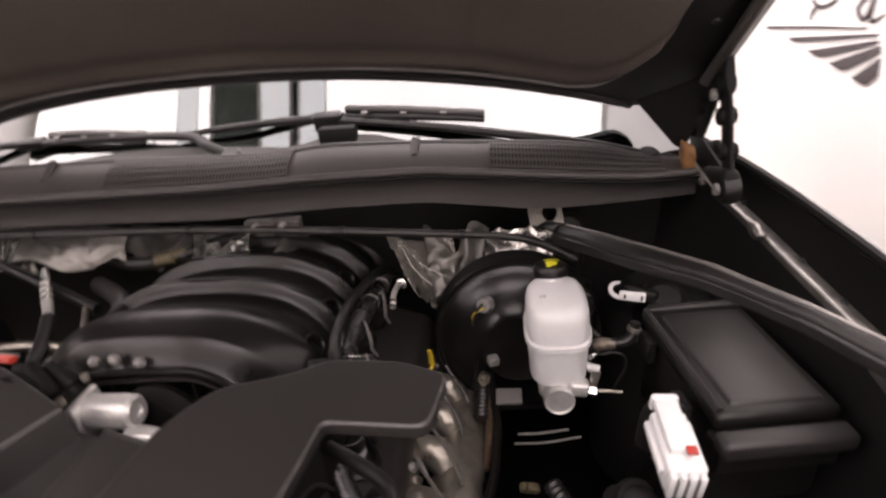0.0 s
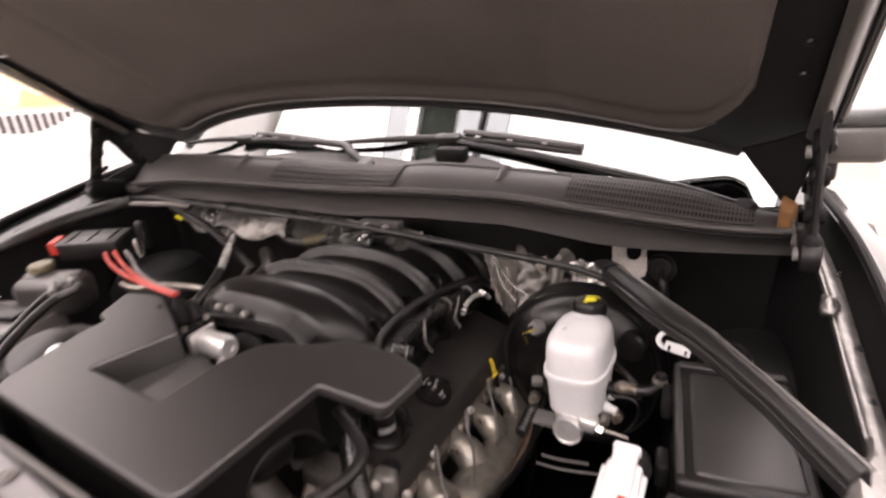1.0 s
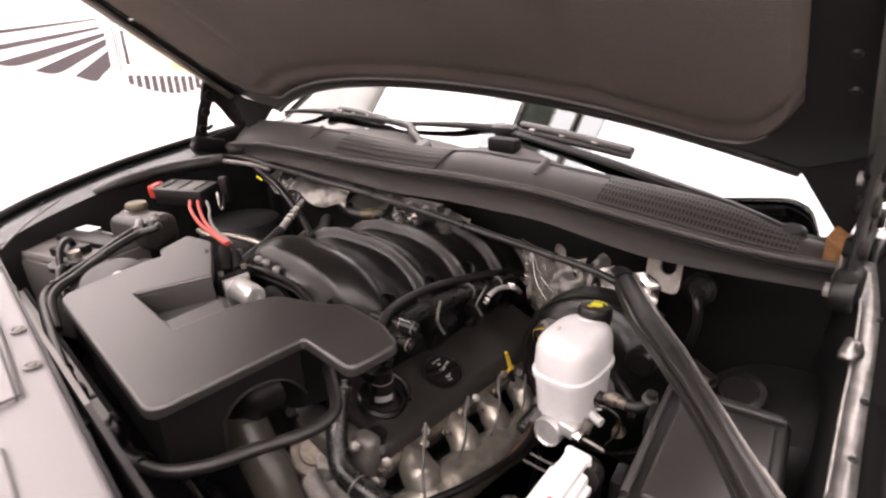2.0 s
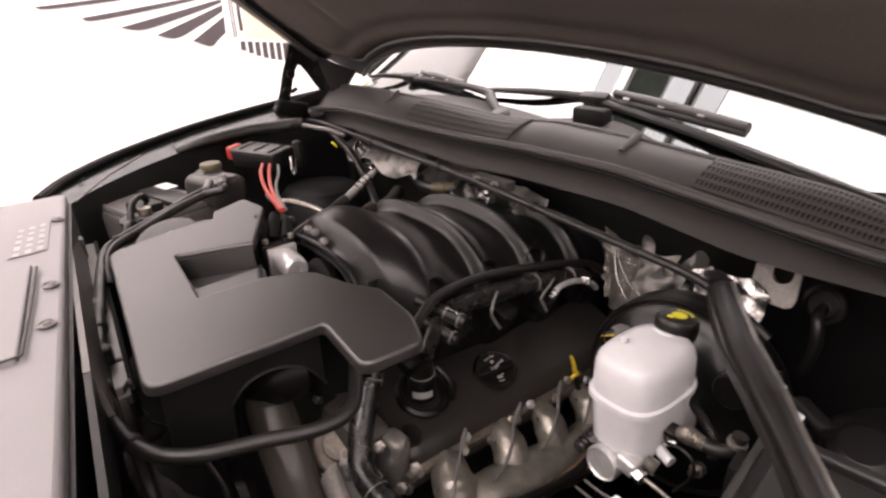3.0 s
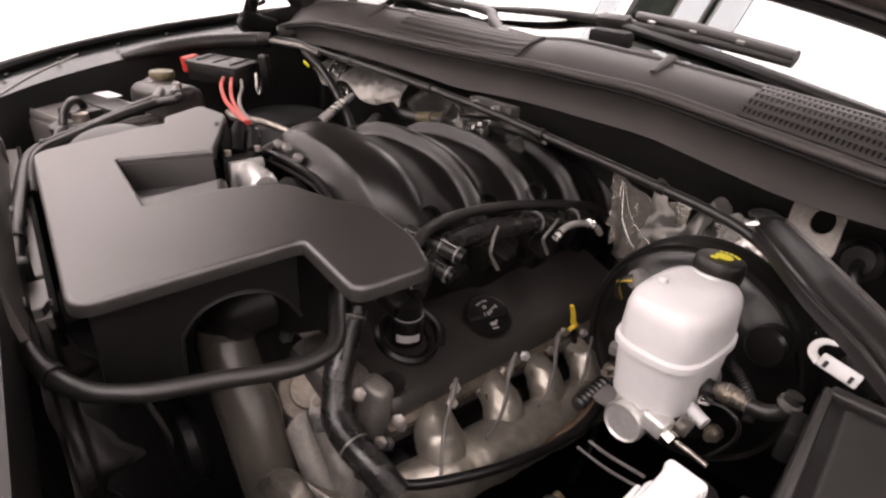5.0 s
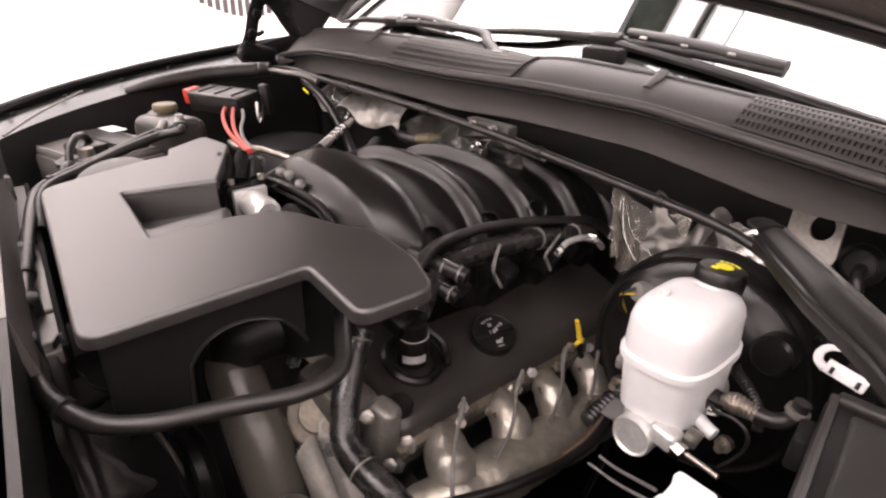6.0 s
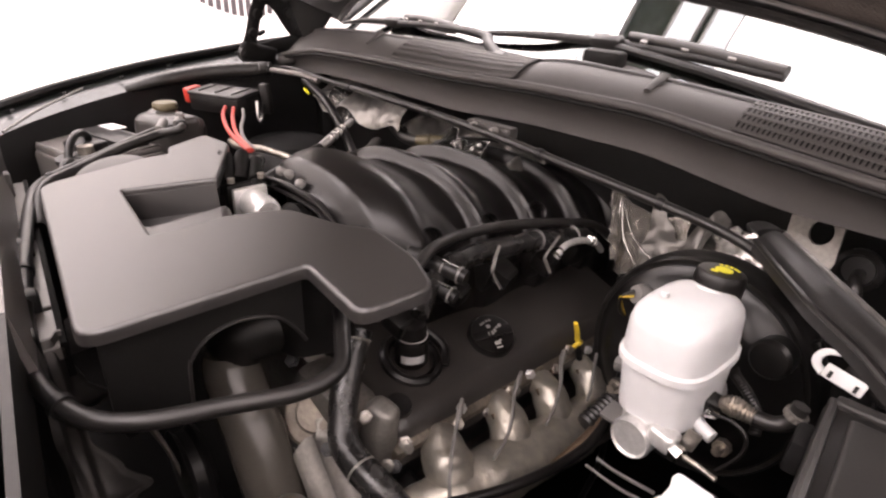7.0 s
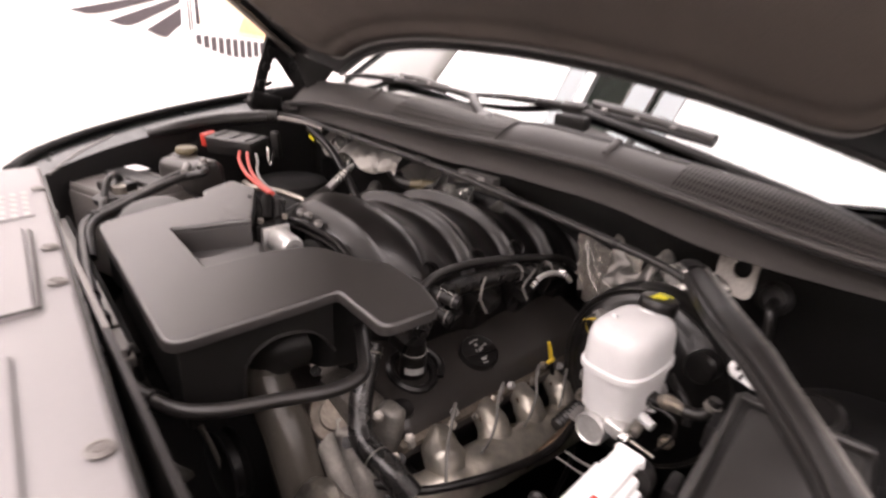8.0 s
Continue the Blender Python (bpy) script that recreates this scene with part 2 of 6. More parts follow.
def bm_tube(points, radius, seg=12, steps=8, ripple=0.0, flat=1.0, smooth=True):
    """A hose along points; radius: a number or one for each point; ripple: corrugation; flat: height over width."""
    line = spline(points, steps) if smooth else [Vector(p) for p in points]
    n = len(line)
    if isinstance(radius, (list, tuple)):
        rad = [float(v) for v in np.interp(np.linspace(0, len(radius) - 1, n), range(len(radius)), radius)]
    else:
        rad = [radius] * n
    bm = bmesh.new()
    rings, side = [], None
    for i, p in enumerate(line):
        way = (line[min(i + 1, n - 1)] - line[max(i - 1, 0)]).normalized()
        if side is None:
            side = way.cross(Vector((0, 0, 1)))
            side = side.normalized() if side.length > 0.05 else Vector((1, 0, 0))
        side = (side - way * side.dot(way)).normalized()
        up = side.cross(way)
        r = rad[i] * (1 + (ripple if i % 2 else -ripple))
        rings.append([bm.verts.new(p + r * (math.cos(2 * math.pi * k / seg) * side + flat * math.sin(2 * math.pi * k / seg) * up)) for k in range(seg)])
    for a, b in zip(rings, rings[1:]):
        for k in range(seg):
            bm.faces.new((a[k], a[(k + 1) % seg], b[(k + 1) % seg], b[k]))
    bm.faces.new(rings[0][::-1])
    bm.faces.new(rings[-1])
    bmesh.ops.recalc_face_normals(bm, faces=bm.faces)
    return bm


def bm_lathe(profile, place, axis=(0, 0, 1), seg=28):
    """Profile: (radius, height) pairs turned round the axis."""
    bm = bmesh.new()
    q = Vector((0, 0, 1)).rotation_difference(Vector(axis).normalized()).to_matrix().to_4x4()
    m = Matrix.Translation(place) @ q
    rings = []
    for r, h in profile:
        if r < 1e-5:
            rings.append([bm.verts.new(m @ Vector((0, 0, h)))])
        else:
            rings.append([bm.verts.new(m @ Vector((r * math.cos(2 * math.pi * k / seg), r * math.sin(2 * math.pi * k / seg), h))) for k in range(seg)])
    for a, b in zip(rings, rings[1:]):
        for k in range(seg):
            va = [a[k % len(a)], a[(k + 1) % len(a)]]
            vb = [b[(k + 1) % len(b)], b[k % len(b)]]
            f = list(dict.fromkeys(va + vb))
            if len(f) > 2:
                bm.faces.new(f)
    for ring in (rings[0], rings[-1]):
        if len(ring) > 2:
            bm.faces.new(ring)
    bmesh.ops.recalc_face_normals(bm, faces=bm.faces)
    return bm


def bm_sheet(fn, nu, nv, thick=0.004, away=(0, 0, -1)):
    """A sheet fn(u, v) with thickness, u and v from 0 to 1."""
    bm = bmesh.new()
    d = Vector(away) * thick
    g = [[Vector(fn(i / nu, j / nv)) for j in range(nv + 1)] for i in range(nu + 1)]
    t = [[bm.verts.new(p) for p in row] for row in g]
    b = [[bm.verts.new(p + d) for p in row] for row in g]
    for i in range(nu):
        for j in range(nv):
            bm.faces.new((t[i][j], t[i + 1][j], t[i + 1][j + 1], t[i][j + 1]))
            bm.faces.new((b[i][j], b[i][j + 1], b[i + 1][j + 1], b[i + 1][j]))
    for i in range(nu):
        bm.faces.new((t[i][0], b[i][0], b[i + 1][0], t[i + 1][0]))
        bm.faces.new((t[i][nv], t[i + 1][nv], b[i + 1][nv], b[i][nv]))
    for j in range(nv):
        bm.faces.new((t[0][j], t[0][j + 1], b[0][j + 1], b[0][j]))
        bm.faces.new((t[nu][j], b[nu][j], b[nu][j + 1], t[nu][j + 1]))
    bmesh.ops.recalc_face_normals(bm, faces=bm.faces)
    return bm


def bm_sphere(c, r, squash=(1, 1, 1), seg=16):
    bm = bmesh.new()
    bmesh.ops.create_uvsphere(bm, u_segments=seg, v_segments=seg // 2 + 2, radius=r, matrix=Matrix.Translation(c) @ Matrix.Diagonal((*squash, 1)))
    return bm


def dented(bm, amount, scale, seed=0.0):
    """Small uneven dents over a shape."""
    for v in bm.verts:
        q = v.co * scale + Vector((seed, 0, 0))
        v.co += noise.noise_vector(q) * amount + noise.noise_vector(q * 2.3) * amount * 0.45
    return bm


def joined(*bms):
    out = bmesh.new()
    for b in bms:
        tmp = bpy.data.meshes.new("tmp")
        b.to_mesh(tmp)
        b.free()
        out.from_mesh(tmp)
        bpy.data.meshes.remove(tmp)
    return out


def thing(name, base, label, category, group="", kind="", plan=True):
    ob = new(name)
    ob.empty_display_size = 0.05
    ob.location = W(*base) if plan else Vector(base)
    return tagged(ob, label, category, group, kind)


def part(name, bm, mat, parent, label="", plan=True, angle=38):
    """Links a bmesh as one mesh object under a thing or a part; plan: its units are those of the bay's drawing."""
    origin, up = Vector((0, 0, 0)), parent
    while up is not None:
        origin += up.location
        up = up.parent
    for v in bm.verts:
        v.co = (W(*v.co) if plan else v.co) - origin
    me = bpy.data.meshes.new(name)
    level = [not f.select for f in bm.faces]
    bm.to_mesh(me)
    bm.free()
    me.polygons.foreach_set("use_smooth", [True] * len(level))
    me.set_sharp_from_angle(angle=radians(angle))
    me.polygons.foreach_set("use_smooth", level)
    me.materials.append(mat)
    ob = new(name, me)
    ob.parent = parent
    return tagged(ob, label) if label else ob


def solid(name, bm, mat, label, category="", kind="", plan=True, group=""):
    """A thing or a piece of the setting of one mesh."""
    cs = [W(*v.co) if plan else v.co.copy() for v in bm.verts]
    base = Vector((sum(c.x for c in cs) / len(cs), sum(c.y for c in cs) / len(cs), min(c.z for c in cs)))
    for v, c in zip(bm.verts, cs):
        v.co = c - base
    me = bpy.data.meshes.new(name)
    level = [not f.select for f in bm.faces]
    bm.to_mesh(me)
    bm.free()
    me.polygons.foreach_set("use_smooth", [True] * len(level))
    me.set_sharp_from_angle(angle=radians(38))
    me.polygons.foreach_set("use_smooth", level)
    me.materials.append(mat)
    ob = new(name, me)
    ob.location = base
    return tagged(ob, label, category, group, kind)


def lerp(a, b, t):
    return a + (b - a) * t


def flat(v):
    return lambda x, y: v


# ---- the showroom ----
XL, XR, YF, YB, ZC = -3.07, 1.62, -4.2, 5.25, 3.18
solid("floor", bm_box(((XL + XR) / 2, (YF + YB) / 2, -0.05), (XR - XL + 0.4, YB - YF + 0.4, 0.1), 0), FLOORM, "beige polished showroom floor", "floor", "structure", False)
solid("wall_west", bm_box((XL - 0.1, (YF + YB) / 2, 1.6), (0.2, YB - YF + 0.4, 3.4), 0), WALLM, "bright white painted showroom wall", "wall", "structure", False)
solid("wall_east", bm_box((XR + 0.1, (YF + YB) / 2, 1.6), (0.2, YB - YF + 0.4, 3.4), 0), WALLM, "bright white painted showroom wall", "wall", "structure", False)
solid("wall_north", bm_box(((XL + XR) / 2, YB + 0.1, 1.6), (XR - XL, 0.2, 3.4), 0), WALLM, "bright white painted showroom wall", "wall", "structure", False)
solid("wall_south", bm_box(((XL + XR) / 2, YF - 0.1, 1.6), (XR - XL, 0.2, 3.4), 0), WALLM, "bright white painted showroom wall", "wall", "structure", False)
solid("ceiling", bm_box(((XL + XR) / 2, (YF + YB) / 2, ZC + 0.14), (XR - XL + 0.4, YB - YF + 0.4, 0.1), 0), WALLM, "white showroom ceiling", "ceiling", "structure", False)


def ceiling_light(x0, x1, y0, y1, glowing, label):
    t = thing("ceiling_light", ((x0 + x1) / 2, (y0 + y1) / 2, ZC), label, "ceiling light", "luminous ceiling panels", plan=False)
    part("diffuser", bm_box(((x0 + x1) / 2, (y0 + y1) / 2, ZC + 0.02), (x1 - x0 - 0.004, y1 - y0 - 0.004, 0.02), 0.002), glowing, t, plan=False)
    frame_bars = [bm_box(((x0 + x1) / 2, y, ZC + 0.045), (x1 - x0, 0.008, 0.05), 0.002) for y in (y0 + 0.005, y1 - 0.005)]
    frame_bars += [bm_box((x, (y0 + y1) / 2, ZC + 0.045), (0.008, y1 - y0 - 0.03, 0.05), 0.002) for x in (x0 + 0.005, x1 - 0.005)]
    part("frame", joined(*frame_bars), WHITEHARD, t, plan=False)
    return t


for x0, x1 in ((-2.9, -1.36), (-1.2, -1.12), (-0.39, 1.58)):
    for y0, y1 in ((-3.6, -1.3), (-1.2, 5.0)):
        ceiling_light(x0, x1, y0, y1, GLOWM, "white luminous ceiling panel in a thin frame")
for x, w in ((-0.955, 0.29), (-0.59, 0.035)):
    strip = thing("ceiling_strip", (x, 0.5, ZC), "dark green glass strip between ceiling panels", "ceiling strip", "dark ceiling strips", plan=False)
    part("pane", bm_box((x, 0.5, ZC + 0.05), (w, 5.2, 0.02), 0.003), GREENGLASS, strip, plan=False)
    for e in (x - w / 2 - 0.0075, x + w / 2 + 0.0075):
        part("edge_bar", bm_box((e, 0.5, ZC + 0.03), (0.012, 5.2, 0.06), 0.003), WHITEHARD, strip, plan=False)
for x0, x1 in ((-1.35, -1.21), (-0.792, -0.625), (-0.555, -0.4)):
    ceiling_light(x0, x1, -1.25, 4.0, SOFTGLOW, "narrow dimmer luminous strip in the ceiling")



def wall_piece(name, x, outline, mat, parent):
    """A flat cut-out stuck on a side wall; outline: y and z in metres."""
    bm = bmesh.new()
    f = bm.faces.new([bm.verts.new((x, y, z)) for y, z in outline])
    ext = bmesh.ops.extrude_face_region(bm, geom=[f])
    bmesh.ops.translate(bm, verts=[e for e in ext["geom"] if isinstance(e, bmesh.types.BMVert)], vec=(0.004 if x < 0 else -0.004, 0, 0))
    bmesh.ops.recalc_face_normals(bm, faces=bm.faces)
    return part(name, bm, mat, parent, plan=False)


def wall_blade(x, tip, belly, low, high, parent):
    """A feather: pointed and full-bellied at its free end, thin at the root."""
    edge = spline([(*tip, 0), (*belly, 0), (lerp(belly[0], low[0], 0.5), lerp(belly[1], low[1], 0.46), 0), (*low, 0)], 6)
    return wall_piece("blade", x, [(p.x, p.y) for p in edge] + [high], DECAL, parent)


def wall_script(x, points, label, r=0.007):
    t = thing("wall_script", (x, *points[0]), label, "wall sign", plan=False)
    part("stroke", bm_tube([(x, y, z) for y, z in points], [r * 0.5] + [r] * (len(points) - 2) + [r * 0.4], 8, 6), DECAL, t, plan=False)
    return t


east = XR - 0.002
emblem = thing("wall_emblem", (east, 1.3, 1.07), "grey-violet winged emblem of four blades on the white wall", "wall sign", plan=False)
wall_blade(east, (1.573, 1.203), (1.505, 1.194), (1.013, 1.258), (1.013, 1.263), emblem)
wall_blade(east, (1.409, 1.172), (1.313, 1.162), (1.004, 1.237), (1.004, 1.245), emblem)
wall_blade(east, (1.25, 1.148), (1.158, 1.137), (0.987, 1.21), (0.993, 1.23), emblem)
wall_blade(east, (1.101, 1.121), (1.025, 1.11), (0.973, 1.145), (0.98, 1.196), emblem)
wall_piece("rule", east, [(1.78, 1.22), (1.78, 1.231), (1.4, 1.258), (1.079, 1.276), (1.079, 1.273), (1.4, 1.25)], DECAL, emblem)
wall_script(east, [(1.395, 1.33), (1.41, 1.316), (1.422, 1.301), (1.434, 1.276)], "grey-violet curled script stroke above the emblem")
wall_script(east, [(1.445, 1.36), (1.42, 1.335), (1.37, 1.323), (1.29, 1.344), (1.265, 1.38)], "grey-violet curled script stroke above the emblem")
wall_script(east, [(1.065, 1.365), (1.11, 1.36), (1.143, 1.326), (1.105, 1.297), (1.08, 1.326), (1.066, 1.362), (1.07, 1.31), (1.052, 1.296), (1.002, 1.319)], "grey-violet rounded script letter above the emblem")

west = XL + 0.002
emblem = thing("wall_emblem", (west, 0.15, 1.27), "grey-violet winged emblem of five blades on the white wall", "wall sign", plan=False)
wall_blade(west, (-0.46, 1.525), (-0.38, 1.513), (0.5, 1.612), (0.5, 1.62), emblem)
wall_blade(west, (-0.26, 1.462), (-0.187, 1.446), (0.5, 1.56), (0.5, 1.574), emblem)
wall_blade(west, (-0.078, 1.404), (0.045, 1.386), (0.52, 1.518), (0.52, 1.54), emblem)
wall_blade(west, (0.108, 1.352), (0.221, 1.33), (0.518, 1.468), (0.522, 1.506), emblem)
wall_blade(west, (0.307, 1.308), (0.41, 1.27), (0.516, 1.345), (0.522, 1.44), emblem)
wall_script(west, [(0.38, 1.74), (0.41, 1.84), (0.48, 1.88), (0.5, 1.83), (0.43, 1.81)], "grey-violet curled script stroke above the emblem", 0.009)
wall_script(west, [(0.16, 1.72), (0.13, 1.79), (0.2, 1.84), (0.26, 1.8), (0.2, 1.75), (0.28, 1.72)], "grey-violet curled script stroke above the emblem", 0.009)
sign = thing("wall_sign", (west, 0.86, 1.17), "cream and orange shield sign with rows of dark bars", "wall sign", plan=False)
wall_piece("plate", west, [(0.63, 1.306), (1.19, 1.245), (1.2, 1.36), (1.08, 1.5), (0.65, 1.535)], CREAM, sign)
wall_piece("patch", west + 0.005, [(0.88, 1.31), (1.14, 1.275), (1.16, 1.37), (1.0, 1.35), (0.92, 1.4)], SIGNORANGE, sign)
for y in (0.566, 0.582):
    part("rule", bm_box((west + 0.003, y, 1.46), (0.005, 0.006, 0.3), 0.001), DECAL, sign, plan=False)
part("rule", bm_box((west + 0.003, 0.618, 1.45), (0.005, 0.022, 0.2), 0.004), DECAL, sign, plan=False)
for i in range(13):
    top, low = 1.288 - 0.055 * i / 12, 1.252 - 0.1 * math.sin(math.pi * (0.06 + 0.84 * i / 12))
    wall_piece("bar", west, [(0.598 + 0.047 * i, top), (0.629 + 0.047 * i, top), (0.629 + 0.047 * i, low - 0.006), (0.598 + 0.047 * i, low)], DECAL, sign)
for i in range(9):
    part("bar", bm_box((west + 0.003, 0.62 + 0.055 * i, 1.64), (0.005, 0.02, 0.15), 0.001), DECAL, sign, plan=False)

# ---- the car's body ----
car = thing("car", (0, 0.0, 0.12), "black pickup truck with its hood raised, parked in the showroom", "pickup truck")

# hood: a crowned panel hinged at the cowl
HY, HZ, HA = 0.075, 1.232, radians(38.5)


def hood_at(x, v, drop=0.0):
    """v up the hood from its rear line, drop below its skin."""
    k = 1 - min(1.0, abs(x) / 0.745) ** 2
    n = Vector((0, math.sin(HA), math.cos(HA)))
    p = Vector((x, HY - v * math.cos(HA), HZ + v * math.sin(HA)))
    return p + n * (0.02 + 0.012 * k - drop)


def smooth(a, b, x):
    t = min(1.0, max(0.0, (x - a) / (b - a)))
    return t * t * (3 - 2 * t)


def hood_rear(x):
    s = min(0.6, abs(x))
    return 0.078 - 0.1 * (s / 0.5) ** 2.2 + 0.08 * smooth(0.62, 0.72, abs(x))


def hood_skin(u, v):
    x = lerp(-0.745, 0.714 + 0.03 * v, u)
    a = hood_rear(x)
    return hood_at(x, lerp(a, 0.98, v))


DOWN = (0, -math.sin(HA), -math.cos(HA))
hood = part("hood", bm_sheet(hood_skin, 120, 16, 0.012, DOWN), PAINT, car, "raised black hood with a felt liner")


def hood_inner(u, v):
    x = lerp(-0.735, 0.706 + 0.03 * v, u)
    return hood_at(x, lerp(hood_rear(x) + 0.004, 0.97, v), 0.016)


part("inner_frame", bm_sheet(hood_inner, 120, 16, 0.006, DOWN), DARK, hood, "dark painted inner frame")


def liner_half(v):
    return 0.605 + 0.09 * v


def liner_rear(x):
    s = abs(x)
    return 0.112 - 0.1 * (min(s, 0.5) / 0.5) ** 2.4 + 0.0 * s + 0.1 * max(0.0, (s - 0.53) / 0.075) ** 2.2


def hood_liner(u, v):
    s = lerp(-1, 1, u)
    x = 0.605 * s
    a = liner_rear(x)
    w = lerp(a, 0.92, v)
    xx = s * liner_half(w)
    quilt = 0.005 * math.exp(-((w - a - 0.05) / 0.012) ** 2) + 0.004 * math.exp(-((abs(xx) - 0.36 - 0.12 * w) / 0.014) ** 2) + 0.002 * noise.noise((xx * 7, w * 7, 0))
    rim = min(1.0, (w - a) / 0.02) * min(1.0, (1 - abs(s)) / 0.02 + 0.1)
    return hood_at(xx, w, 0.024 + 0.014 * rim - quilt)


part("liner", bm_sheet(hood_liner, 110, 70, 0.003, (0, math.sin(HA), math.cos(HA))), FELT, hood, "charcoal felt hood liner")
part("liner_seam", bm_tube([hood_at(x, liner_rear(x) - 0.003, 0.026) for x in [0.57 * (i / 20 - 1) for i in range(41)]], 0.0026, 8, 3), GREYPRINT, hood)
part("rear_seal", bm_tube([hood_at(x, hood_rear(x) + 0.01, 0.024) for x in [0.60 * (i / 16 - 1) for i in range(33)]], 0.006, 8, 2), RUBBER, hood)
for s in (-1, 1):
    def gusset(u, v):
        a, c = Vector((s * 0.603, 0.1, 1.205)), Vector((-0.722 if s < 0 else 0.702, 0.05, 1.25))
        d, e = Vector((s * 0.658, 0.08, 1.138)), Vector((-0.68 if s < 0 else 0.672, 0.075, 1.132))
        w = v ** (1.0 + 0.5 * math.sin(math.pi * u))
        return a.lerp(c, u).lerp(d.lerp(e, u), w) + Vector((0, -0.012 * math.sin(math.pi * u) * (1 - v), 0))
    part("corner_gusset", bm_sheet(gusset, 14, 14, 0.006, (0, 1, 0)), VOID, hood, "black pressed corner of the hood frame")

    def side_flange(u, v):
        w = lerp(0.02, 0.95, v)
        x0, x1 = (-0.695 - 0.02 * v, -0.742) if s < 0 else (0.676 + 0.03 * v, 0.702 + 0.03 * v)
        return hood_at(lerp(x0, x1, u), w, 0.034 - 0.014 * u + 0.012 * math.sin(math.pi * u))
    part("edge_flange", bm_sheet(side_flange, 6, 20, 0.004, DOWN), EDGE, hood, "grey painted turned edge")
    if s > 0:
        part("edge_bead", bm_tube([hood_at(0.712 + 0.03 * q, lerp(0.03, 0.95, q), 0.012) for q in [k / 12 for k in range(13)]], 0.0055, 8, 3), EDGE, hood)
        part("edge_groove", bm_tube([hood_at(0.7055 + 0.03 * q, lerp(0.03, 0.95, q), 0.021) for q in [k / 12 for k in range(13)]], 0.003, 8, 3), VOID, hood)
    ring_line = [hood_at(s * (0.668 + 0.02 * max(-0.8, min(0.8, 1.3 * math.cos(q)))), 0.36 + 0.055 * max(-0.8, min(0.8, 1.3 * math.sin(q))), 0.026) for q in [2 * math.pi * i / 24 for i in range(25)]]
    part("frame_pocket", bm_tube(ring_line, 0.004, 6, 2), PAINT, hood)
    for w in (0.14, 0.2):
        part("plug", bm_lathe([(0.006, 0), (0.005, 0.003), (0, 0.0035)], hood_at(0.662 * s, w, 0.023), DOWN, 12), RUBBER, hood)
part("latch_patch", bm_box(hood_at(-0.48, 0.42, 0.042), (0.035, 0.012, 0.002), 0.001, Euler((-HA, 0, 0)).to_matrix()), DARK, hood)


def hinge(s):
    x = 0.735 * s if s < 0 else 0.692
    def bar(a, b, w, name, m=VOID):
        a, b = Vector((x, *a)), Vector((x, *b))
        return part(name, bm_tube([a, a.lerp(b, 0.33), a.lerp(b, 0.66) + Vector((0, -0.004, 0)), b], [0.006, 0.0055, 0.0055, 0.006], 10, 4, flat=w / 0.006), m, h)
    h = part("hinge", bm_lathe([(0, -0.01), (0.019, -0.01), (0.021, 0), (0.019, 0.01), (0, 0.01)], (x, -0.05, 1.113), (1, 0, 0), 20), DARK, car, "black steel hood hinge")
    bar((-0.05, 1.115), (0.0, 1.24), 0.017, "link")
    bar((0.02, 1.25), (0.1, 1.145), 0.026, "arm")
    bar((-0.045, 1.112), (0.1, 1.14), 0.02, "base_arm")
    bar((-0.015, 1.255), (0.09, 1.22), 0.03, "hood_plate")
    base = part("hinge_base", dented(bm_box((x, -0.022, 1.112), (0.026, 0.088, 0.044), 0.012, euler(-14, 0, 0), 4), 0.003, 34, 2), VOID, h, "cast black hinge base")
    for y, z, r in ((-0.033, 1.158, 0.0115), (-0.016, 1.2, 0.012), (0.0, 1.238, 0.015), (0.06, 1.2, 0.013), (0.088, 1.16, 0.012)):
        part("boss", bm_lathe([(0, -0.011), (0.8 * r, -0.011), (r, -0.008), (r, 0.008), (0.8 * r, 0.011), (0.45 * r, 0.011), (0.4 * r, 0.007), (0, 0.007)], (x, y, z), (-1, 0, 0), 18), VOID, h)
    part("stop_tab", bm_box((x - 0.004, -0.008, 1.158), (0.012, 0.02, 0.009), 0.003, euler(30, 0, 0)), VOID, h)
    part("base_bolt", bm_lathe([(0, 0), (0.007, 0), (0.007, 0.005), (0, 0.006)], (x - 0.013, 0.0, 1.11), (-1, 0, 0), 8), GREYPRINT, base)
    part("pivot_bolt", bm_lathe([(0, 0), (0.008, 0), (0.008, 0.006), (0, 0.007)], (x - 0.012, -0.05, 1.113), (-1, 0, 0), 10), GREYPRINT, h)
    part("hinge_rod", bm_tube([(x - 0.012, -0.03, 1.11), (x - 0.016, 0.01, 1.118), (x - 0.02, 0.045, 1.13)], 0.0022, 8, 4), STEEL, h)
    part("upper_bolt", bm_lathe([(0, 0), (0.008, 0), (0.008, 0.006), (0, 0.007)], (x - 0.01, 0.0, 1.225), (-1, 0, 0), 10), GREYPRINT, h)


hinge(-1)
hinge(1)

# fenders and their rails
LEFT_EDGE = [(-0.80, 0.12, 1.135), (-0.80, 0.0, 1.124), (-0.775, -0.2, 1.104), (-0.735, -0.33, 1.09), (-0.685, -0.46, 1.072), (-0.6, -0.56, 1.06), (-0.5, -0.615, 1.055)]
RIGHT_EDGE = [(0.7, 0.2, 1.128), (0.736, 0.0, 1.121), (0.754, -0.2, 1.11), (0.768, -0.38, 1.093), (0.766, -0.55, 1.07), (0.73, -0.7, 1.05)]


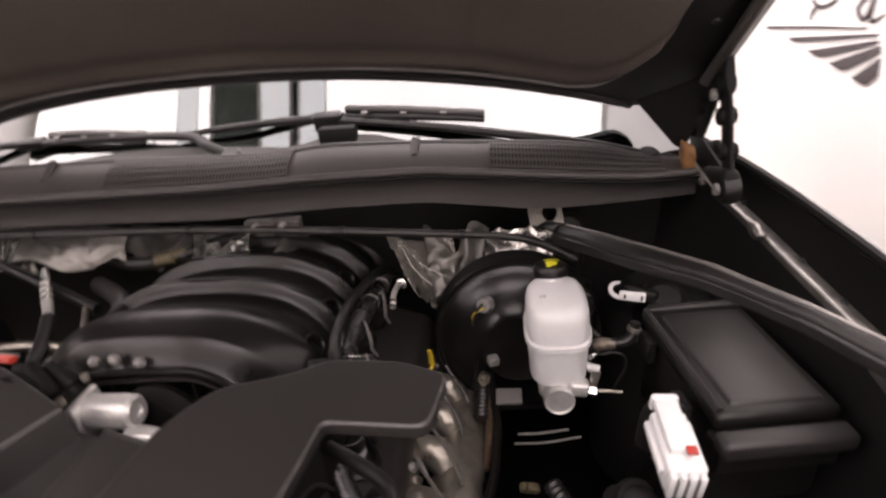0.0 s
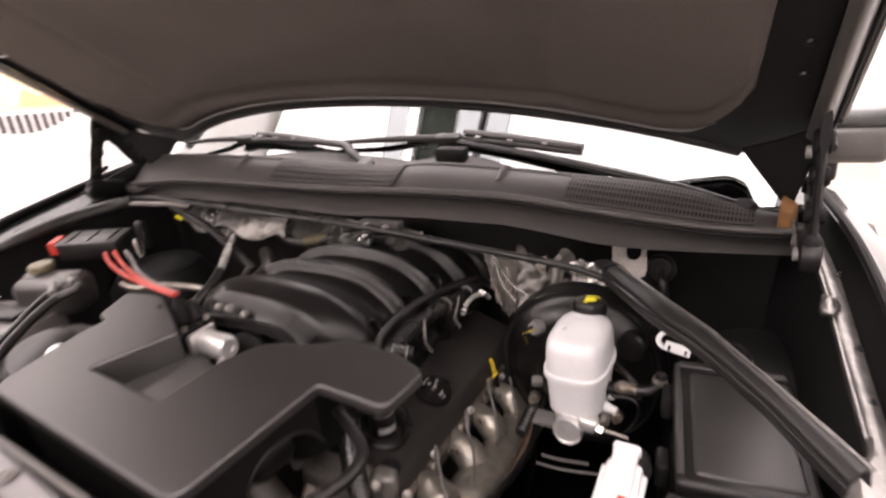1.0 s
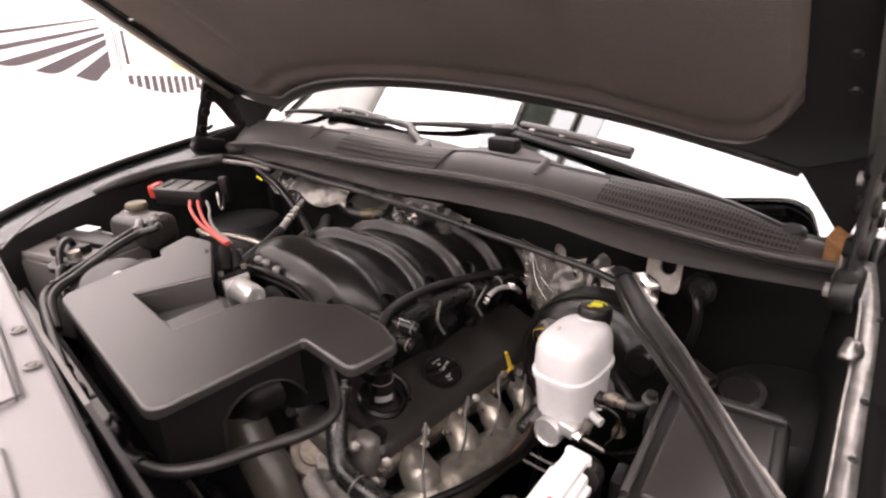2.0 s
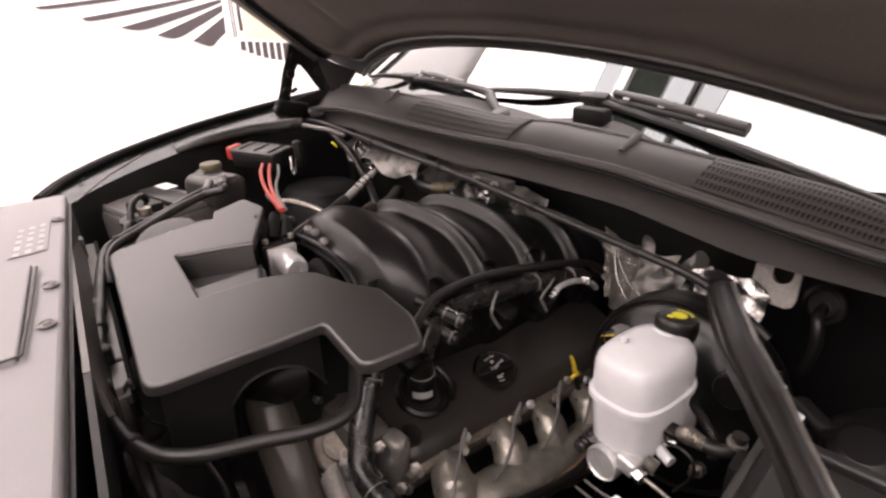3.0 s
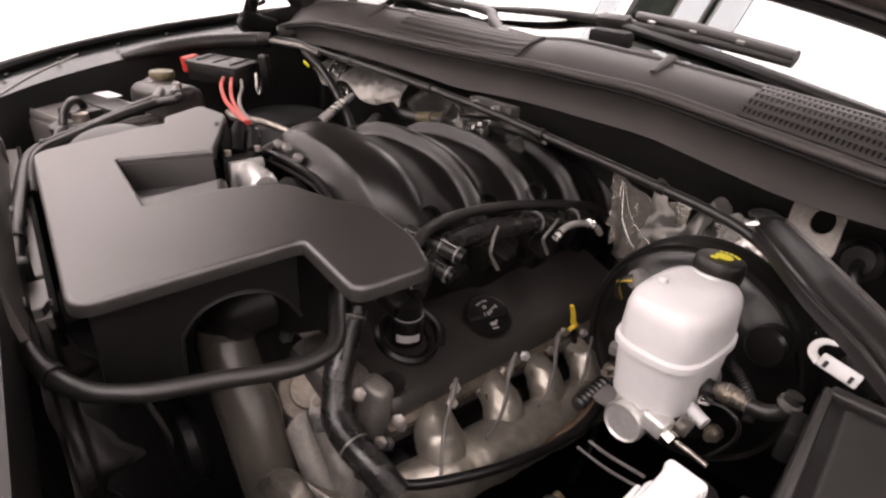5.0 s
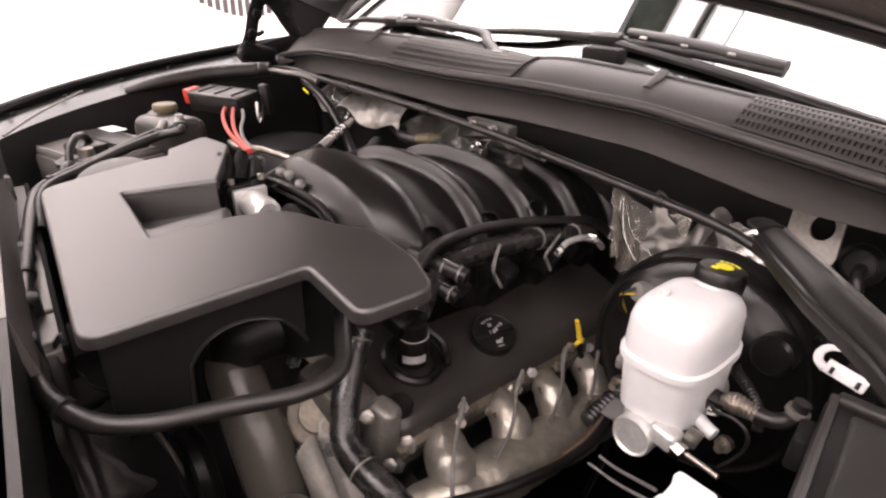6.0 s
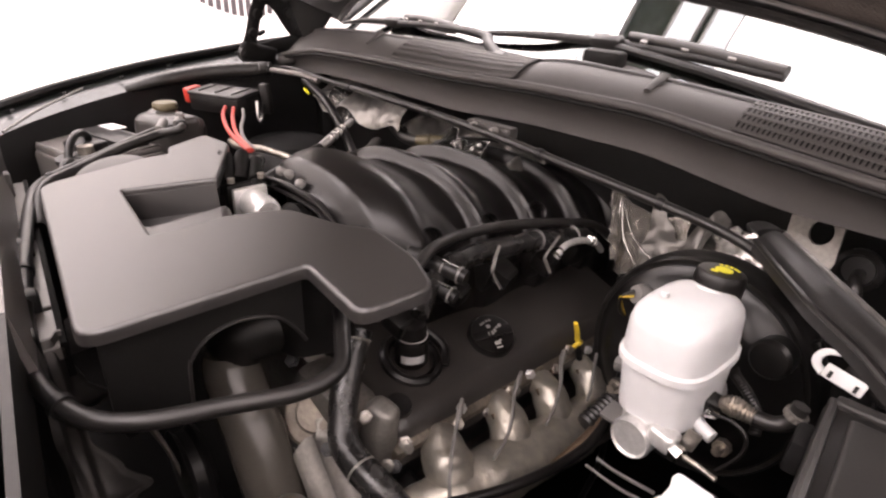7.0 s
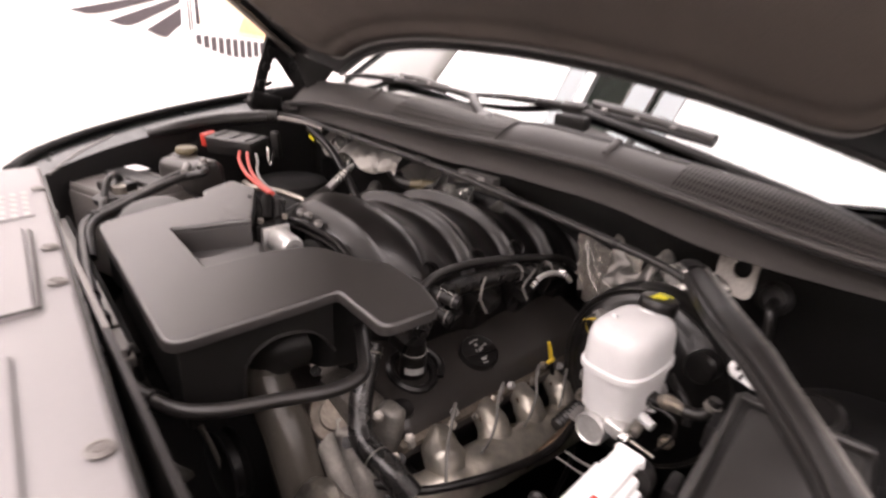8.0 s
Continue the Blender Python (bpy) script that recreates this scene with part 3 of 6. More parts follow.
def fender(edge, s):
    line = spline(edge, 6)
    n = len(line) - 1

    def outer(u, v):
        p = line[round(u * n)]
        bulge = (0.085 if s < 0 else 0.045) * math.sin(min(1.0, v * 1.6) * math.pi / 2)
        return (p.x + s * bulge, p.y - 0.02 * v, p.z - 0.012 * v - 0.5 * v * v)
    f = part("fender", bm_sheet(outer, n, 10, 0.004, (-s, 0, 0)), PAINT, car, "glossy black front fender")

    def ledge(u, v):
        p = line[round(u * n)]
        z = p.z - 0.004 - (0.02 * v if v < 0.5 else 0.01 + 0.016 * (v - 0.5) * 2) if s < 0 else p.z - 0.006 - 0.004 * smooth(0.7, 1.0, v)
        return (p.x - s * (0.055 if s < 0 else 0.04) * v, p.y, z)
    part("rail", bm_sheet(ledge, n, 6, 0.004), RAIL if s < 0 else SILVERRAIL, f)

    def apron(u, v):
        p = line[round(u * n)]
        return (p.x - s * ((0.055 if s < 0 else 0.04) + 0.03 * v), p.y, p.z - 0.03 - 0.35 * v)
    part("apron", bm_sheet(apron, n, 6, 0.004), DARK, f)
    part("seal", bm_tube([Vector(p) + Vector((-s * 0.008, 0, 0.004)) for p in edge], 0.009 if s < 0 else 0.011, 8, 6), VOID, f)
    for k in range(3, n - 2, 5):
        p = line[k]
        part("clip", bm_box((p.x - s * 0.03, p.y, p.z - 0.006), (0.005, 0.008, 0.006), 0.002), DARK, f)
    return f


fender(LEFT_EDGE, -1)


def driver_fender(edge):
    """The glossy wing rolls off outwards; inside it a black seal stands over a narrow pale steel rail."""
    line = spline(edge, 6)
    n = len(line) - 1

    def outer(u, v):
        p = line[round(u * n)]
        a = radians(96) * min(1.0, v / 0.6)
        return (p.x + 0.055 * math.sin(a), p.y, p.z - 0.05 * (1 - math.cos(a)) - 0.5 * max(0.0, v - 0.6))
    f = part("fender", bm_sheet(outer, n, 20, 0.004, (-0.7, 0, -0.7)), PAINT, car, "glossy black front fender")

    def seal_wall(u, v):
        p = line[round(u * n)]
        return (p.x + 0.004 - 0.016 * v, p.y, lerp(p.z + 0.006, rail_z(p.y) - 0.004, v))
    part("seal", bm_sheet(seal_wall, n, 5, 0.004, (0.7, 0, -0.3)), VOID, f)
    part("seal_bead", bm_tube([Vector(p) + Vector((0.0, 0, 0.005)) for p in edge], 0.0055, 8, 6), VOID, f)

    def rail(u, v):
        p = line[round(u * n)]
        return (p.x - 0.012 - 0.02 * v, p.y, rail_z(p.y) + 0.0015 * math.sin(math.pi * v) + 0.001 * noise.noise((30 * p.y, 4 * v, 1)) - 0.006 * smooth(0.85, 1.0, v))
    part("rail", bm_sheet(rail, n, 8, 0.003), RAILSTEEL, f, "pale dirty steel rail")
    part("rail_lip", bm_tube([(p.x - 0.031, p.y, rail_z(p.y) + 0.001) for p in line], 0.0016, 6, 2), RAILSTEEL, f)
    part("apron", bm_sheet(lambda u, v: (line[round(u * n)].x - 0.033 - 0.03 * v, line[round(u * n)].y, rail_z(line[round(u * n)].y) - 0.006 - 0.35 * v), n, 6, 0.004), DARK, f)
    return f


def rail_z(y):
    return 1.06 + 0.1 * (y + 0.2)


right_fender = driver_fender(RIGHT_EDGE)
part("rail_bracket", bm_prism(rounded([(0.738, -0.315), (0.752, -0.318), (0.758, -0.46), (0.712, -0.47), (0.716, -0.34)], 0.006), lambda x, y: rail_z(y) - 0.004, lambda x, y: rail_z(y) + 0.003, 0.0012), RAILSTEEL, right_fender)
part("bracket_lip", bm_tube([(0.734, -0.3, rail_z(-0.3) + 0.004), (0.731, -0.325, rail_z(-0.325) + 0.004), (0.718, -0.342, rail_z(-0.34) + 0.004), (0.715, -0.4, rail_z(-0.4) + 0.004), (0.713, -0.465, rail_z(-0.46) + 0.004)], 0.002, 8, 5), RAILSTEEL, right_fender)
part("rail_bolt", bm_lathe([(0, 0), (0.0105, 0), (0.0105, 0.002), (0.0065, 0.002), (0.0065, 0.004), (0.0045, 0.004), (0.0045, 0.0015), (0, 0.0015)], (0.738, -0.375, rail_z(-0.375) + 0.003), (0, 0, 1), 16), BRACKETM, right_fender)
part("rail_clip", dented(bm_sphere((0.713, -0.1, rail_z(-0.1) + 0.004), 0.016, (0.7, 1.2, 0.6), 18), 0.004, 70, 3), RAILSTEEL, right_fender, "crumpled pale retaining clip")
for y in (-0.02, -0.17, -0.25):
    part("rail_stud", bm_lathe([(0, 0), (0.004, 0), (0.004, 0.002), (0.002, 0.0025), (0.002, 0.005), (0, 0.005)], (0.726 - 0.06 * y, y, rail_z(y)), (0, 0, 1), 10), RAIL, right_fender)
part("prop_rod", bm_tube([(-0.47, -0.56, 1.05), (-0.54, -0.5, 1.066), (-0.6, -0.42, 1.085)], 0.0022, 8, 4), GREYPRINT, car)

for s in (-1, 1):
    for y in (-0.3, 2.6):
        wheel = part("wheel", bm_lathe([(0.2, -0.09), (0.3, -0.1), (0.332, -0.08), (0.338, 0), (0.332, 0.08), (0.3, 0.1), (0.2, 0.09)], (0.68 * s, y, 0.44), (1, 0, 0), 32), RUBBER, car, "black tyre on a steel rim")
        part("rim", bm_lathe([(0.205, -0.07), (0.2, 0.0), (0.12, 0.05), (0, 0.055)], (0.68 * s, y, 0.44), (s, 0, 0), 24), CAST, wheel)
for x in (-0.775, 0.735):
    part("hinge_pillar", bm_box((x, 0.175, 0.82), (0.11, 0.09, 0.5), 0.01), DARK, car)
part("underbody", bm_box((-0.02, 1.2, 0.5), (1.2, 3.6, 0.1), 0.02), DARK, car)

# firewall, floor of the bay and strut towers close the bay
part("firewall", bm_sheet(lambda u, v: (lerp(-0.8, 0.705, u), 0.15 + 0.02 * math.sin(9 * u), lerp(0.55, 1.12, v)), 20, 8, 0.01, (0, 1, 0)), DARK, car)
# floor coloured near black for the shade deep in the bay
part("bay_floor", bm_box((0, -0.25, 0.56), (1.5, 0.95, 0.02), 0.004), SHADEM, car)
part("strut_tower", bm_lathe([(0.13, -0.3), (0.12, -0.04), (0.09, 0.0), (0.03, 0.012), (0, 0.012)], (0.66, 0.0, 0.93), (0, 0, 1), 24), DARK, car)
part("strut_tower", bm_lathe([(0.13, -0.3), (0.12, -0.04), (0.09, 0.0), (0.03, 0.012), (0, 0.012)], (-0.62, -0.02, 0.93), (0, 0, 1), 24), DARK, car)

# cowl panel
COWL_X = (-0.755, -0.6, -0.45, -0.3, -0.15, 0.0, 0.075, 0.15, 0.3, 0.375, 0.45, 0.525, 0.6, 0.68)
LIP_Z = (1.1, 1.126, 1.147, 1.155, 1.158, 1.159, 1.161, 1.163, 1.16, 1.149, 1.138, 1.126, 1.116, 1.112)
TOP_Z = (1.15, 1.174, 1.185, 1.189, 1.191, 1.187, 1.184, 1.193, 1.184, 1.176, 1.168, 1.157, 1.135, 1.118)
FOOT_Z = (1.062, 1.085, 1.102, 1.11, 1.112, 1.109, 1.114, 1.116, 1.112, 1.098, 1.084, 1.08, 1.078, 1.076)


def along_cowl(x, heights):
    """A height along the cowl, eased between its stations."""
    return float(np.mean(np.interp([x - 0.025, x - 0.0125, x, x + 0.0125, x + 0.025], COWL_X, heights)))


def cowl_lip(x):
    s = abs(x) / 0.72
    return Vector((x, -0.056 + 0.095 * s * s, along_cowl(x, LIP_Z)))


def cowl_top(x):
    return Vector((x, cowl_lip(x).y + 0.062 - 0.012 * smooth(0.5, 0.68, x), along_cowl(x, TOP_Z)))


CX0, CX1 = -0.755, 0.68


def cowl_upper(u, v):
    x = lerp(CX0, CX1, u)
    a, b = cowl_lip(x), cowl_top(x)
    p = a.lerp(b, v)
    p.z += 0.006 * math.sin(math.pi * v)
    return p


def cowl_face(u, v):
    x = lerp(CX0, CX1, u)
    a = cowl_lip(x)
    return (x, a.y - 0.004 + 0.012 * v + 0.005 * math.sin(math.pi * v), lerp(a.z - 0.006, along_cowl(x, FOOT_Z), v))


def cowl_deck(u, v):
    x = lerp(CX0, CX1, u)
    b = cowl_top(x)
    return (x, b.y + (0.10 + 0.14 * abs(x / 0.72) ** 2.6) * v, b.z - 0.002 - 0.016 * math.sin(math.pi * min(1, v * 1.2)))


cowl = part("cowl_panel", bm_sheet(cowl_upper, 90, 6, 0.004), COWL, car, "grey-black plastic cowl panel with grilles")
part("cowl_face", bm_sheet(cowl_face, 180, 6, 0.004, (0, 1, 0)), COWL, cowl)
part("cowl_deck", bm_sheet(cowl_deck, 90, 4, 0.004), COWL, cowl)
part("lip_seal", bm_tube([cowl_lip(lerp(CX0, CX1, i / 40)) + Vector((0, -0.008, 0.003)) for i in range(41)], 0.0055, 10, 2), COWL, cowl)
# black bead draws the shadow line below the lip
part("lip_groove", bm_tube([cowl_lip(lerp(CX0, CX1, i / 40)) + Vector((0, -0.0105, -0.0045)) for i in range(41)], 0.0024, 8, 2), VOID, cowl)
part("top_trim", bm_tube([cowl_top(lerp(CX0 + 0.02, CX1 - 0.02, i / 40)) for i in range(41)], 0.0035, 8, 2), RUBBER, cowl)


def cowl_grille(x0, x1, rows, pitch):
    """A grid of upright slots in the slope of the cowl: flat bars over a dark well."""
    def at(u, v, lift):
        x = lerp(x0, x1, u)
        w = lerp(0.12, 0.95, v)
        p = cowl_lip(x).lerp(cowl_top(x), w)
        return p + Vector((0, -0.5 * lift, 0.006 * math.sin(math.pi * w) + 0.0012 + lift))
    g = part("grille", bm_sheet(lambda u, v: at(u, v, 0.0), 24, 6, 0.001), VOID, cowl, "slotted air intake grille")
    n = round((x1 - x0) / pitch)
    half = 0.27 / n
    bars = [bm_sheet(lambda u, v, c=i / n: at(c + half * (2 * u - 1), v, 0.0026), 1, 4, 0.0012) for i in range(n + 1)]
    part("grid", joined(*bars), COWL, g)
    for r in range(rows + 1):
        part("slat", bm_sheet(lambda u, v, c=r / rows: at(u, c + 0.17 / rows * (2 * v - 1), 0.003), 24, 1, 0.0012), COWL, g)


cowl_grille(0.385, 0.63, 5, 0.0049)
cowl_grille(-0.17, 0.105, 5, 0.0049)
part("cowl_end", bm_tube([cowl_lip(CX0) + Vector((0.004, 0.004, -0.012)), cowl_lip(CX0 + 0.03) + Vector((0, -0.004, -0.012)), cowl_lip(CX0 + 0.075) + Vector((0, -0.002, -0.012)), cowl_lip(CX0 + 0.12) + Vector((0, 0.006, -0.012))], [0.012, 0.0155, 0.013, 0.006], 14, 6), COWL, cowl, "rolled end of the cowl")
for x in (-0.28, 0.281):
    a, b = cowl_lip(x), cowl_top(x)
    tab = part("tab", bm_tube([b + Vector((0, -0.004, 0.006)), a.lerp(b, 0.72) + Vector((0, -0.002, 0.006)), a.lerp(b, 0.42) + Vector((0, -0.001, 0.0065))], [0.007, 0.0065, 0.004], 10, 4, flat=0.5), COWL, cowl)
for x, z in ((0.05, 1.098), (0.09, 1.098)):
    part("cowl_bolt", bm_lathe([(0, 0), (0.006, 0), (0.006, 0.004), (0.004, 0.005), (0.004, 0.01), (0, 0.01)], (x, -0.056, z), (0, -1, 0.2), 8), GREYPRINT, cowl)
part("cowl_bracket", bm_prism(rounded([(0.03, -0.056), (0.112, -0.054), (0.112, -0.034), (0.03, -0.036)], 0.005), flat(1.09), flat(1.104), 0.002), COWL, cowl)
part("corner_foam", bm_prism(rounded([(0.656, 0.026), (0.672, 0.022), (0.68, 0.056), (0.66, 0.062)], 0.005), flat(1.104), lambda x, y: 1.146 + 0.25 * (y - 0.02) - 0.5 * (x - 0.655), 0.003), ORANGE, car, "brown foam block in the cowl corner")

# windshield, mirror
GS = radians(32)
part("windshield", bm_sheet(lambda u, v: (lerp(-0.74, 0.70, u), 0.1 + 0.15 * abs(lerp(-0.74, 0.70, u) / 0.72) ** 2.6 + lerp(-0.13, 0.75, v) * math.cos(GS), 1.19 + lerp(-0.13, 0.75, v) * math.sin(GS)), 60, 8, 0.005, (0, 0.5, -0.85)), GLASS, car, "sloping windshield reflecting the ceiling")
part("dashboard", bm_box((0, 0.62, 1.1), (1.3, 0.5, 0.12), 0.03), BLACK, car)
for x in (-0.755, 0.715):
    part("pillar", bm_tube([(x, 0.22, 1.18), (x * 0.97, 0.53, 1.38), (x * 0.94, 0.87, 1.585)], 0.012, 10, 6), RUBBER, car)
part("roof", bm_box((-0.02, 0.98, 1.6), (1.42, 0.5, 0.03), 0.012), PAINT, car)
for s, x in ((-1, -0.84), (1, 0.7)):
    part("door", bm_box((x, 0.62, 0.82), (0.05, 1.0, 0.62), 0.02), PAINT, car)
mirror = part("mirror", bm_box((0.768, 0.44, 1.142), (0.115, 0.06, 0.072), 0.02, euler(0, 0, 6), 4), EDGE, car, "grey door mirror")
part("mirror_cap", bm_box((0.766, 0.438, 1.186), (0.105, 0.056, 0.034), 0.014, euler(0, 0, 6), 4), RAIL, mirror)
part("mirror_arm", bm_box((0.728, 0.46, 1.09), (0.05, 0.04, 0.05), 0.01), BLACK, mirror)

# front panel over the radiator support
front_panel = part("front_panel", bm_prism(rounded([(-0.46, -0.573), (0.76, -0.705), (0.78, -0.98), (-0.46, -0.95)], 0.012), lambda x, y: 1.052, lambda x, y: 1.07 - 0.02 * max(0, -0.75 - y), 0.006), FRONT, car, "light grey plastic panel over the radiator support")
part("raised_field", bm_prism(rounded([(-0.12, -0.645), (0.13, -0.672), (0.13, -0.80), (-0.12, -0.79)], 0.006), flat(1.06), flat(1.0745), 0.003), FRONT, front_panel)
part("raised_field", bm_prism(rounded([(0.2, -0.70), (0.5, -0.73), (0.5, -0.86), (0.2, -0.84)], 0.006), flat(1.06), flat(1.0745), 0.003), FRONT, front_panel)
for x, y in ((-0.30, -0.6), (-0.035, -0.632), (0.07, -0.645), (0.358, -0.675), (-0.2, -0.72), (0.55, -0.70)):
    c = part("clip", bm_lathe([(0, 0), (0.009, 0), (0.0098, 0.0022), (0.0068, 0.003), (0.0062, 0.0018), (0.0038, 0.0018), (0.0032, 0.0034), (0, 0.0038)], (x, y, 1.071), (0, 0, 1), 18), SHROUDTOP, front_panel, "round grey push clip")
label_plate = part("label", bm_prism(rounded([(-0.3, -0.61), (-0.17, -0.625), (-0.165, -0.67), (-0.3, -0.655)], 0.004), flat(1.0705), flat(1.0712), 0), FRONT, front_panel, "pale printed label")
random.seed(7)
for r in range(3):
    for k in range(5):
        part("print_bar", bm_box((-0.285 + 0.026 * k + 0.004 * r, -0.62 - 0.014 * r - 0.003 * k, 1.0715), (random.uniform(0.012, 0.022), 0.007, 0.0006), 0, euler(0, 0, -7)), CAPPRINT, label_plate)
part("groove", bm_tube([(-0.1, -0.641, 1.0745), (0.02, -0.655, 1.0745), (0.128, -0.669, 1.0745)], 0.0018, 6, 4), COWL, front_panel)
part("groove", bm_tube([(0.128, -0.669, 1.0745), (0.13, -0.72, 1.0745), (0.128, -0.79, 1.0745)], 0.0014, 6, 4), COWL, front_panel)
part("panel_skirt", bm_sheet(lambda u, v: (lerp(-0.44, 0.74, u), -0.618 - 0.1082 * lerp(-0.44, 0.74, u), lerp(0.62, 1.056, v)), 24, 4, 0.004, (0, -1, 0)), BLACK, car)
part("front_fascia", bm_box((0.15, -0.97, 0.8), (1.2, 0.05, 0.5), 0.02), PAINT, car)
# upright face near black, for the shade below its grey top
part("shroud", bm_sheet(lambda u, v: (lerp(-0.42, 0.6, u), -0.613 - 0.07 * (lerp(-0.42, 0.6, u)) + 0.004 * math.sin(40 * u), lerp(0.7, 0.972, v)), 40, 6, 0.01, (0, -1, 0)), SHADEM, car, "fan shroud with its face blackened for shade")
part("shroud_end", bm_sheet(lambda u, v: (lerp(0.162, 0.62, u), -0.611 - 0.0725 * lerp(0.162, 0.62, u), lerp(0.974, 1.054, v)), 12, 4, 0.006, (0, -1, 0)), BLACK, car)
part("shroud_rim", bm_sheet(lambda u, v: (lerp(-0.42, 0.16, u), -0.611 - 0.0725 * lerp(-0.42, 0.16, u) + 0.012 * (1 - v), lerp(0.974, 1.054, v)), 40, 6, 0.006, (0, -1, 0)), SHROUDTOP, car, "grey plastic rim of the fan shroud")
for x0, x1 in ((-0.42, -0.17), (-0.163, 0.022), (0.03, 0.105)):
    slope = lambda x, d: (x, -0.613 - 0.0725 * x + d)
    part("shroud_top", bm_prism(rounded([slope(x0, 0.002), slope(x1, 0.002), slope(x1, 0.032), slope(x0, 0.032)], 0.003), flat(0.97), flat(0.983), 0.002), SHROUDTOP, car, "grey plastic top of the fan shroud")
part("shroud_beam", bm_prism([(-0.42, -0.556), (0.105, -0.594), (0.105, -0.588), (-0.42, -0.55)], flat(0.95), flat(0.986), 0.001), SHADEM, car)

# ---- engine: block and front drive ----
block = thing("engine", (0.1, -0.2, 0.58), "aluminium V8 engine block deep in the bay", "engine")
part("block", bm_box((0.03, -0.14, 0.72), (0.4, 0.44, 0.26), 0.03), CAST, block)
part("head", bm_box((0.2, -0.15, 0.81), (0.12, 0.42, 0.08), 0.012, euler(0, 24, 0)), DARK, block, "dark cylinder head")
part("front_casting", bm_box((0.2, -0.385, 0.86), (0.09, 0.05, 0.1), 0.014, euler(0, 10, 8)), CAST, block)
part("front_bracket", dented(bm_tube([(0.2, -0.385, 0.88), (0.214, -0.392, 0.87), (0.23, -0.4, 0.85), (0.258, -0.404, 0.82), (0.285, -0.408, 0.77), (0.3, -0.41, 0.73)], [0.018, 0.023, 0.025, 0.024, 0.026, 0.028], 24, 10, flat=0.8), 0.005, 38), CASTPALE, block, "pale sand-cast bracket")
part("pump_neck", bm_lathe([(0.034, -0.012), (0.036, -0.008), (0.036, 0.004), (0.033, 0.007), (0.022, 0.008), (0.02, 0.012), (0, 0.012)], (0.205, -0.405, 0.876), (0.5, -0.45, 0.75), 28), BROWNCAST, block)
part("pump_gasket", bm_lathe([(0.0365, -0.0015), (0.038, -0.001), (0.038, 0.001), (0.0365, 0.0015)], (0.205, -0.405, 0.872), (0.5, -0.45, 0.75), 28), DARK, block)
part("bracket_web", bm_sheet(lambda u, v: (0.225 + 0.075 * u, -0.432 - 0.014 * math.sin(math.pi * v), 0.872 - 0.085 * u - 0.03 * v), 8, 8, 0.008, (0, 1, 0)), CASTPALE, block)
part("tensioner", bm_lathe([(0, 0), (0.03, 0), (0.033, 0.008), (0.03, 0.02), (0.02, 0.024), (0, 0.024)], (0.285, -0.47, 0.835), (0.2, -1, 0.3), 24), STEEL, block)
part("pulley", bm_lathe([(0, 0), (0.045, 0), (0.048, 0.005), (0.043, 0.01), (0.043, 0.02), (0.048, 0.025), (0.02, 0.028), (0, 0.028)], (0.12, -0.5, 0.8), (0, -1, 0), 28), DARK, block)
for x, y, z in ((0.235, -0.395, 0.9), (0.165, -0.41, 0.92), (0.25, -0.42, 0.87), (0.262, -0.385, 0.845), (0.275, -0.36, 0.83), (0.29, -0.395, 0.8)):
    part("bolt", bm_lathe([(0, 0), (0.0075, 0), (0.0075, 0.004), (0.005, 0.004), (0.005, 0.008), (0, 0.009)], (x, y, z), (0.5, -0.5, 0.7), 6), DARK, block)
for k in range(9):
    y = -0.345 + 0.037 * k
    part("head_stud", bm_lathe([(0, 0), (0.0062, 0), (0.0065, 0.003), (0.0042, 0.004), (0.004, 0.008), (0, 0.0085)], (0.276 + 0.003 * math.sin(5 * k), y, 0.846 - 0.012 * math.sin(2.4 * k)), (0.8, -0.2, 0.5), 6), (CAST, STEEL, CASTBRIGHT)[k % 3], block)
random.seed(4)
for i in range(16):
    p = (random.uniform(0.2, 0.34), random.uniform(-0.5, -0.34), random.uniform(0.72, 0.82))
    part("fitting", bm_box(p, (random.uniform(0.02, 0.05), random.uniform(0.02, 0.05), random.uniform(0.02, 0.04)), 0.006, euler(random.uniform(-40, 40), random.uniform(-40, 40), random.uniform(0, 90))), random.choice((CAST, CAST, STEEL, DARK)), block)

# exhaust manifold with its plug leads
exhaust = thing("exhaust_manifold", (0.29, -0.2, 0.74), "bright and browned steel exhaust manifold under the valve cover", "exhaust manifold")
EX = [(-0.312, 0.828, 0.026), (-0.222, 0.828, 0.023), (-0.148, 0.826, 0.0215), (-0.07, 0.818, 0.02)]
LEAD = [[(0.285, -0.28, 0.88), (0.297, -0.296, 0.869), (0.314, -0.317, 0.86), (0.332, -0.336, 0.848), (0.343, -0.345, 0.825)],
        [(0.285, -0.188, 0.872), (0.296, -0.209, 0.86), (0.311, -0.226, 0.85), (0.325, -0.25, 0.84), (0.336, -0.28, 0.838)],
        [(0.285, -0.11, 0.87), (0.296, -0.127, 0.863), (0.31, -0.143, 0.847), (0.324, -0.169, 0.838), (0.334, -0.195, 0.834)],
        [(0.285, -0.031, 0.861), (0.298, -0.055, 0.852), (0.313, -0.08, 0.842), (0.328, -0.104, 0.838), (0.336, -0.122, 0.832)]]
log = part("log", dented(bm_tube([(0.3, -0.375, 0.8), (0.318, -0.32, 0.797), (0.325, -0.22, 0.794), (0.328, -0.13, 0.786), (0.322, -0.04, 0.773), (0.3, 0.06, 0.75)], [0.016, 0.033, 0.034, 0.033, 0.03, 0.024], 28, 10), 0.004, 30, 3), LOBE, exhaust)
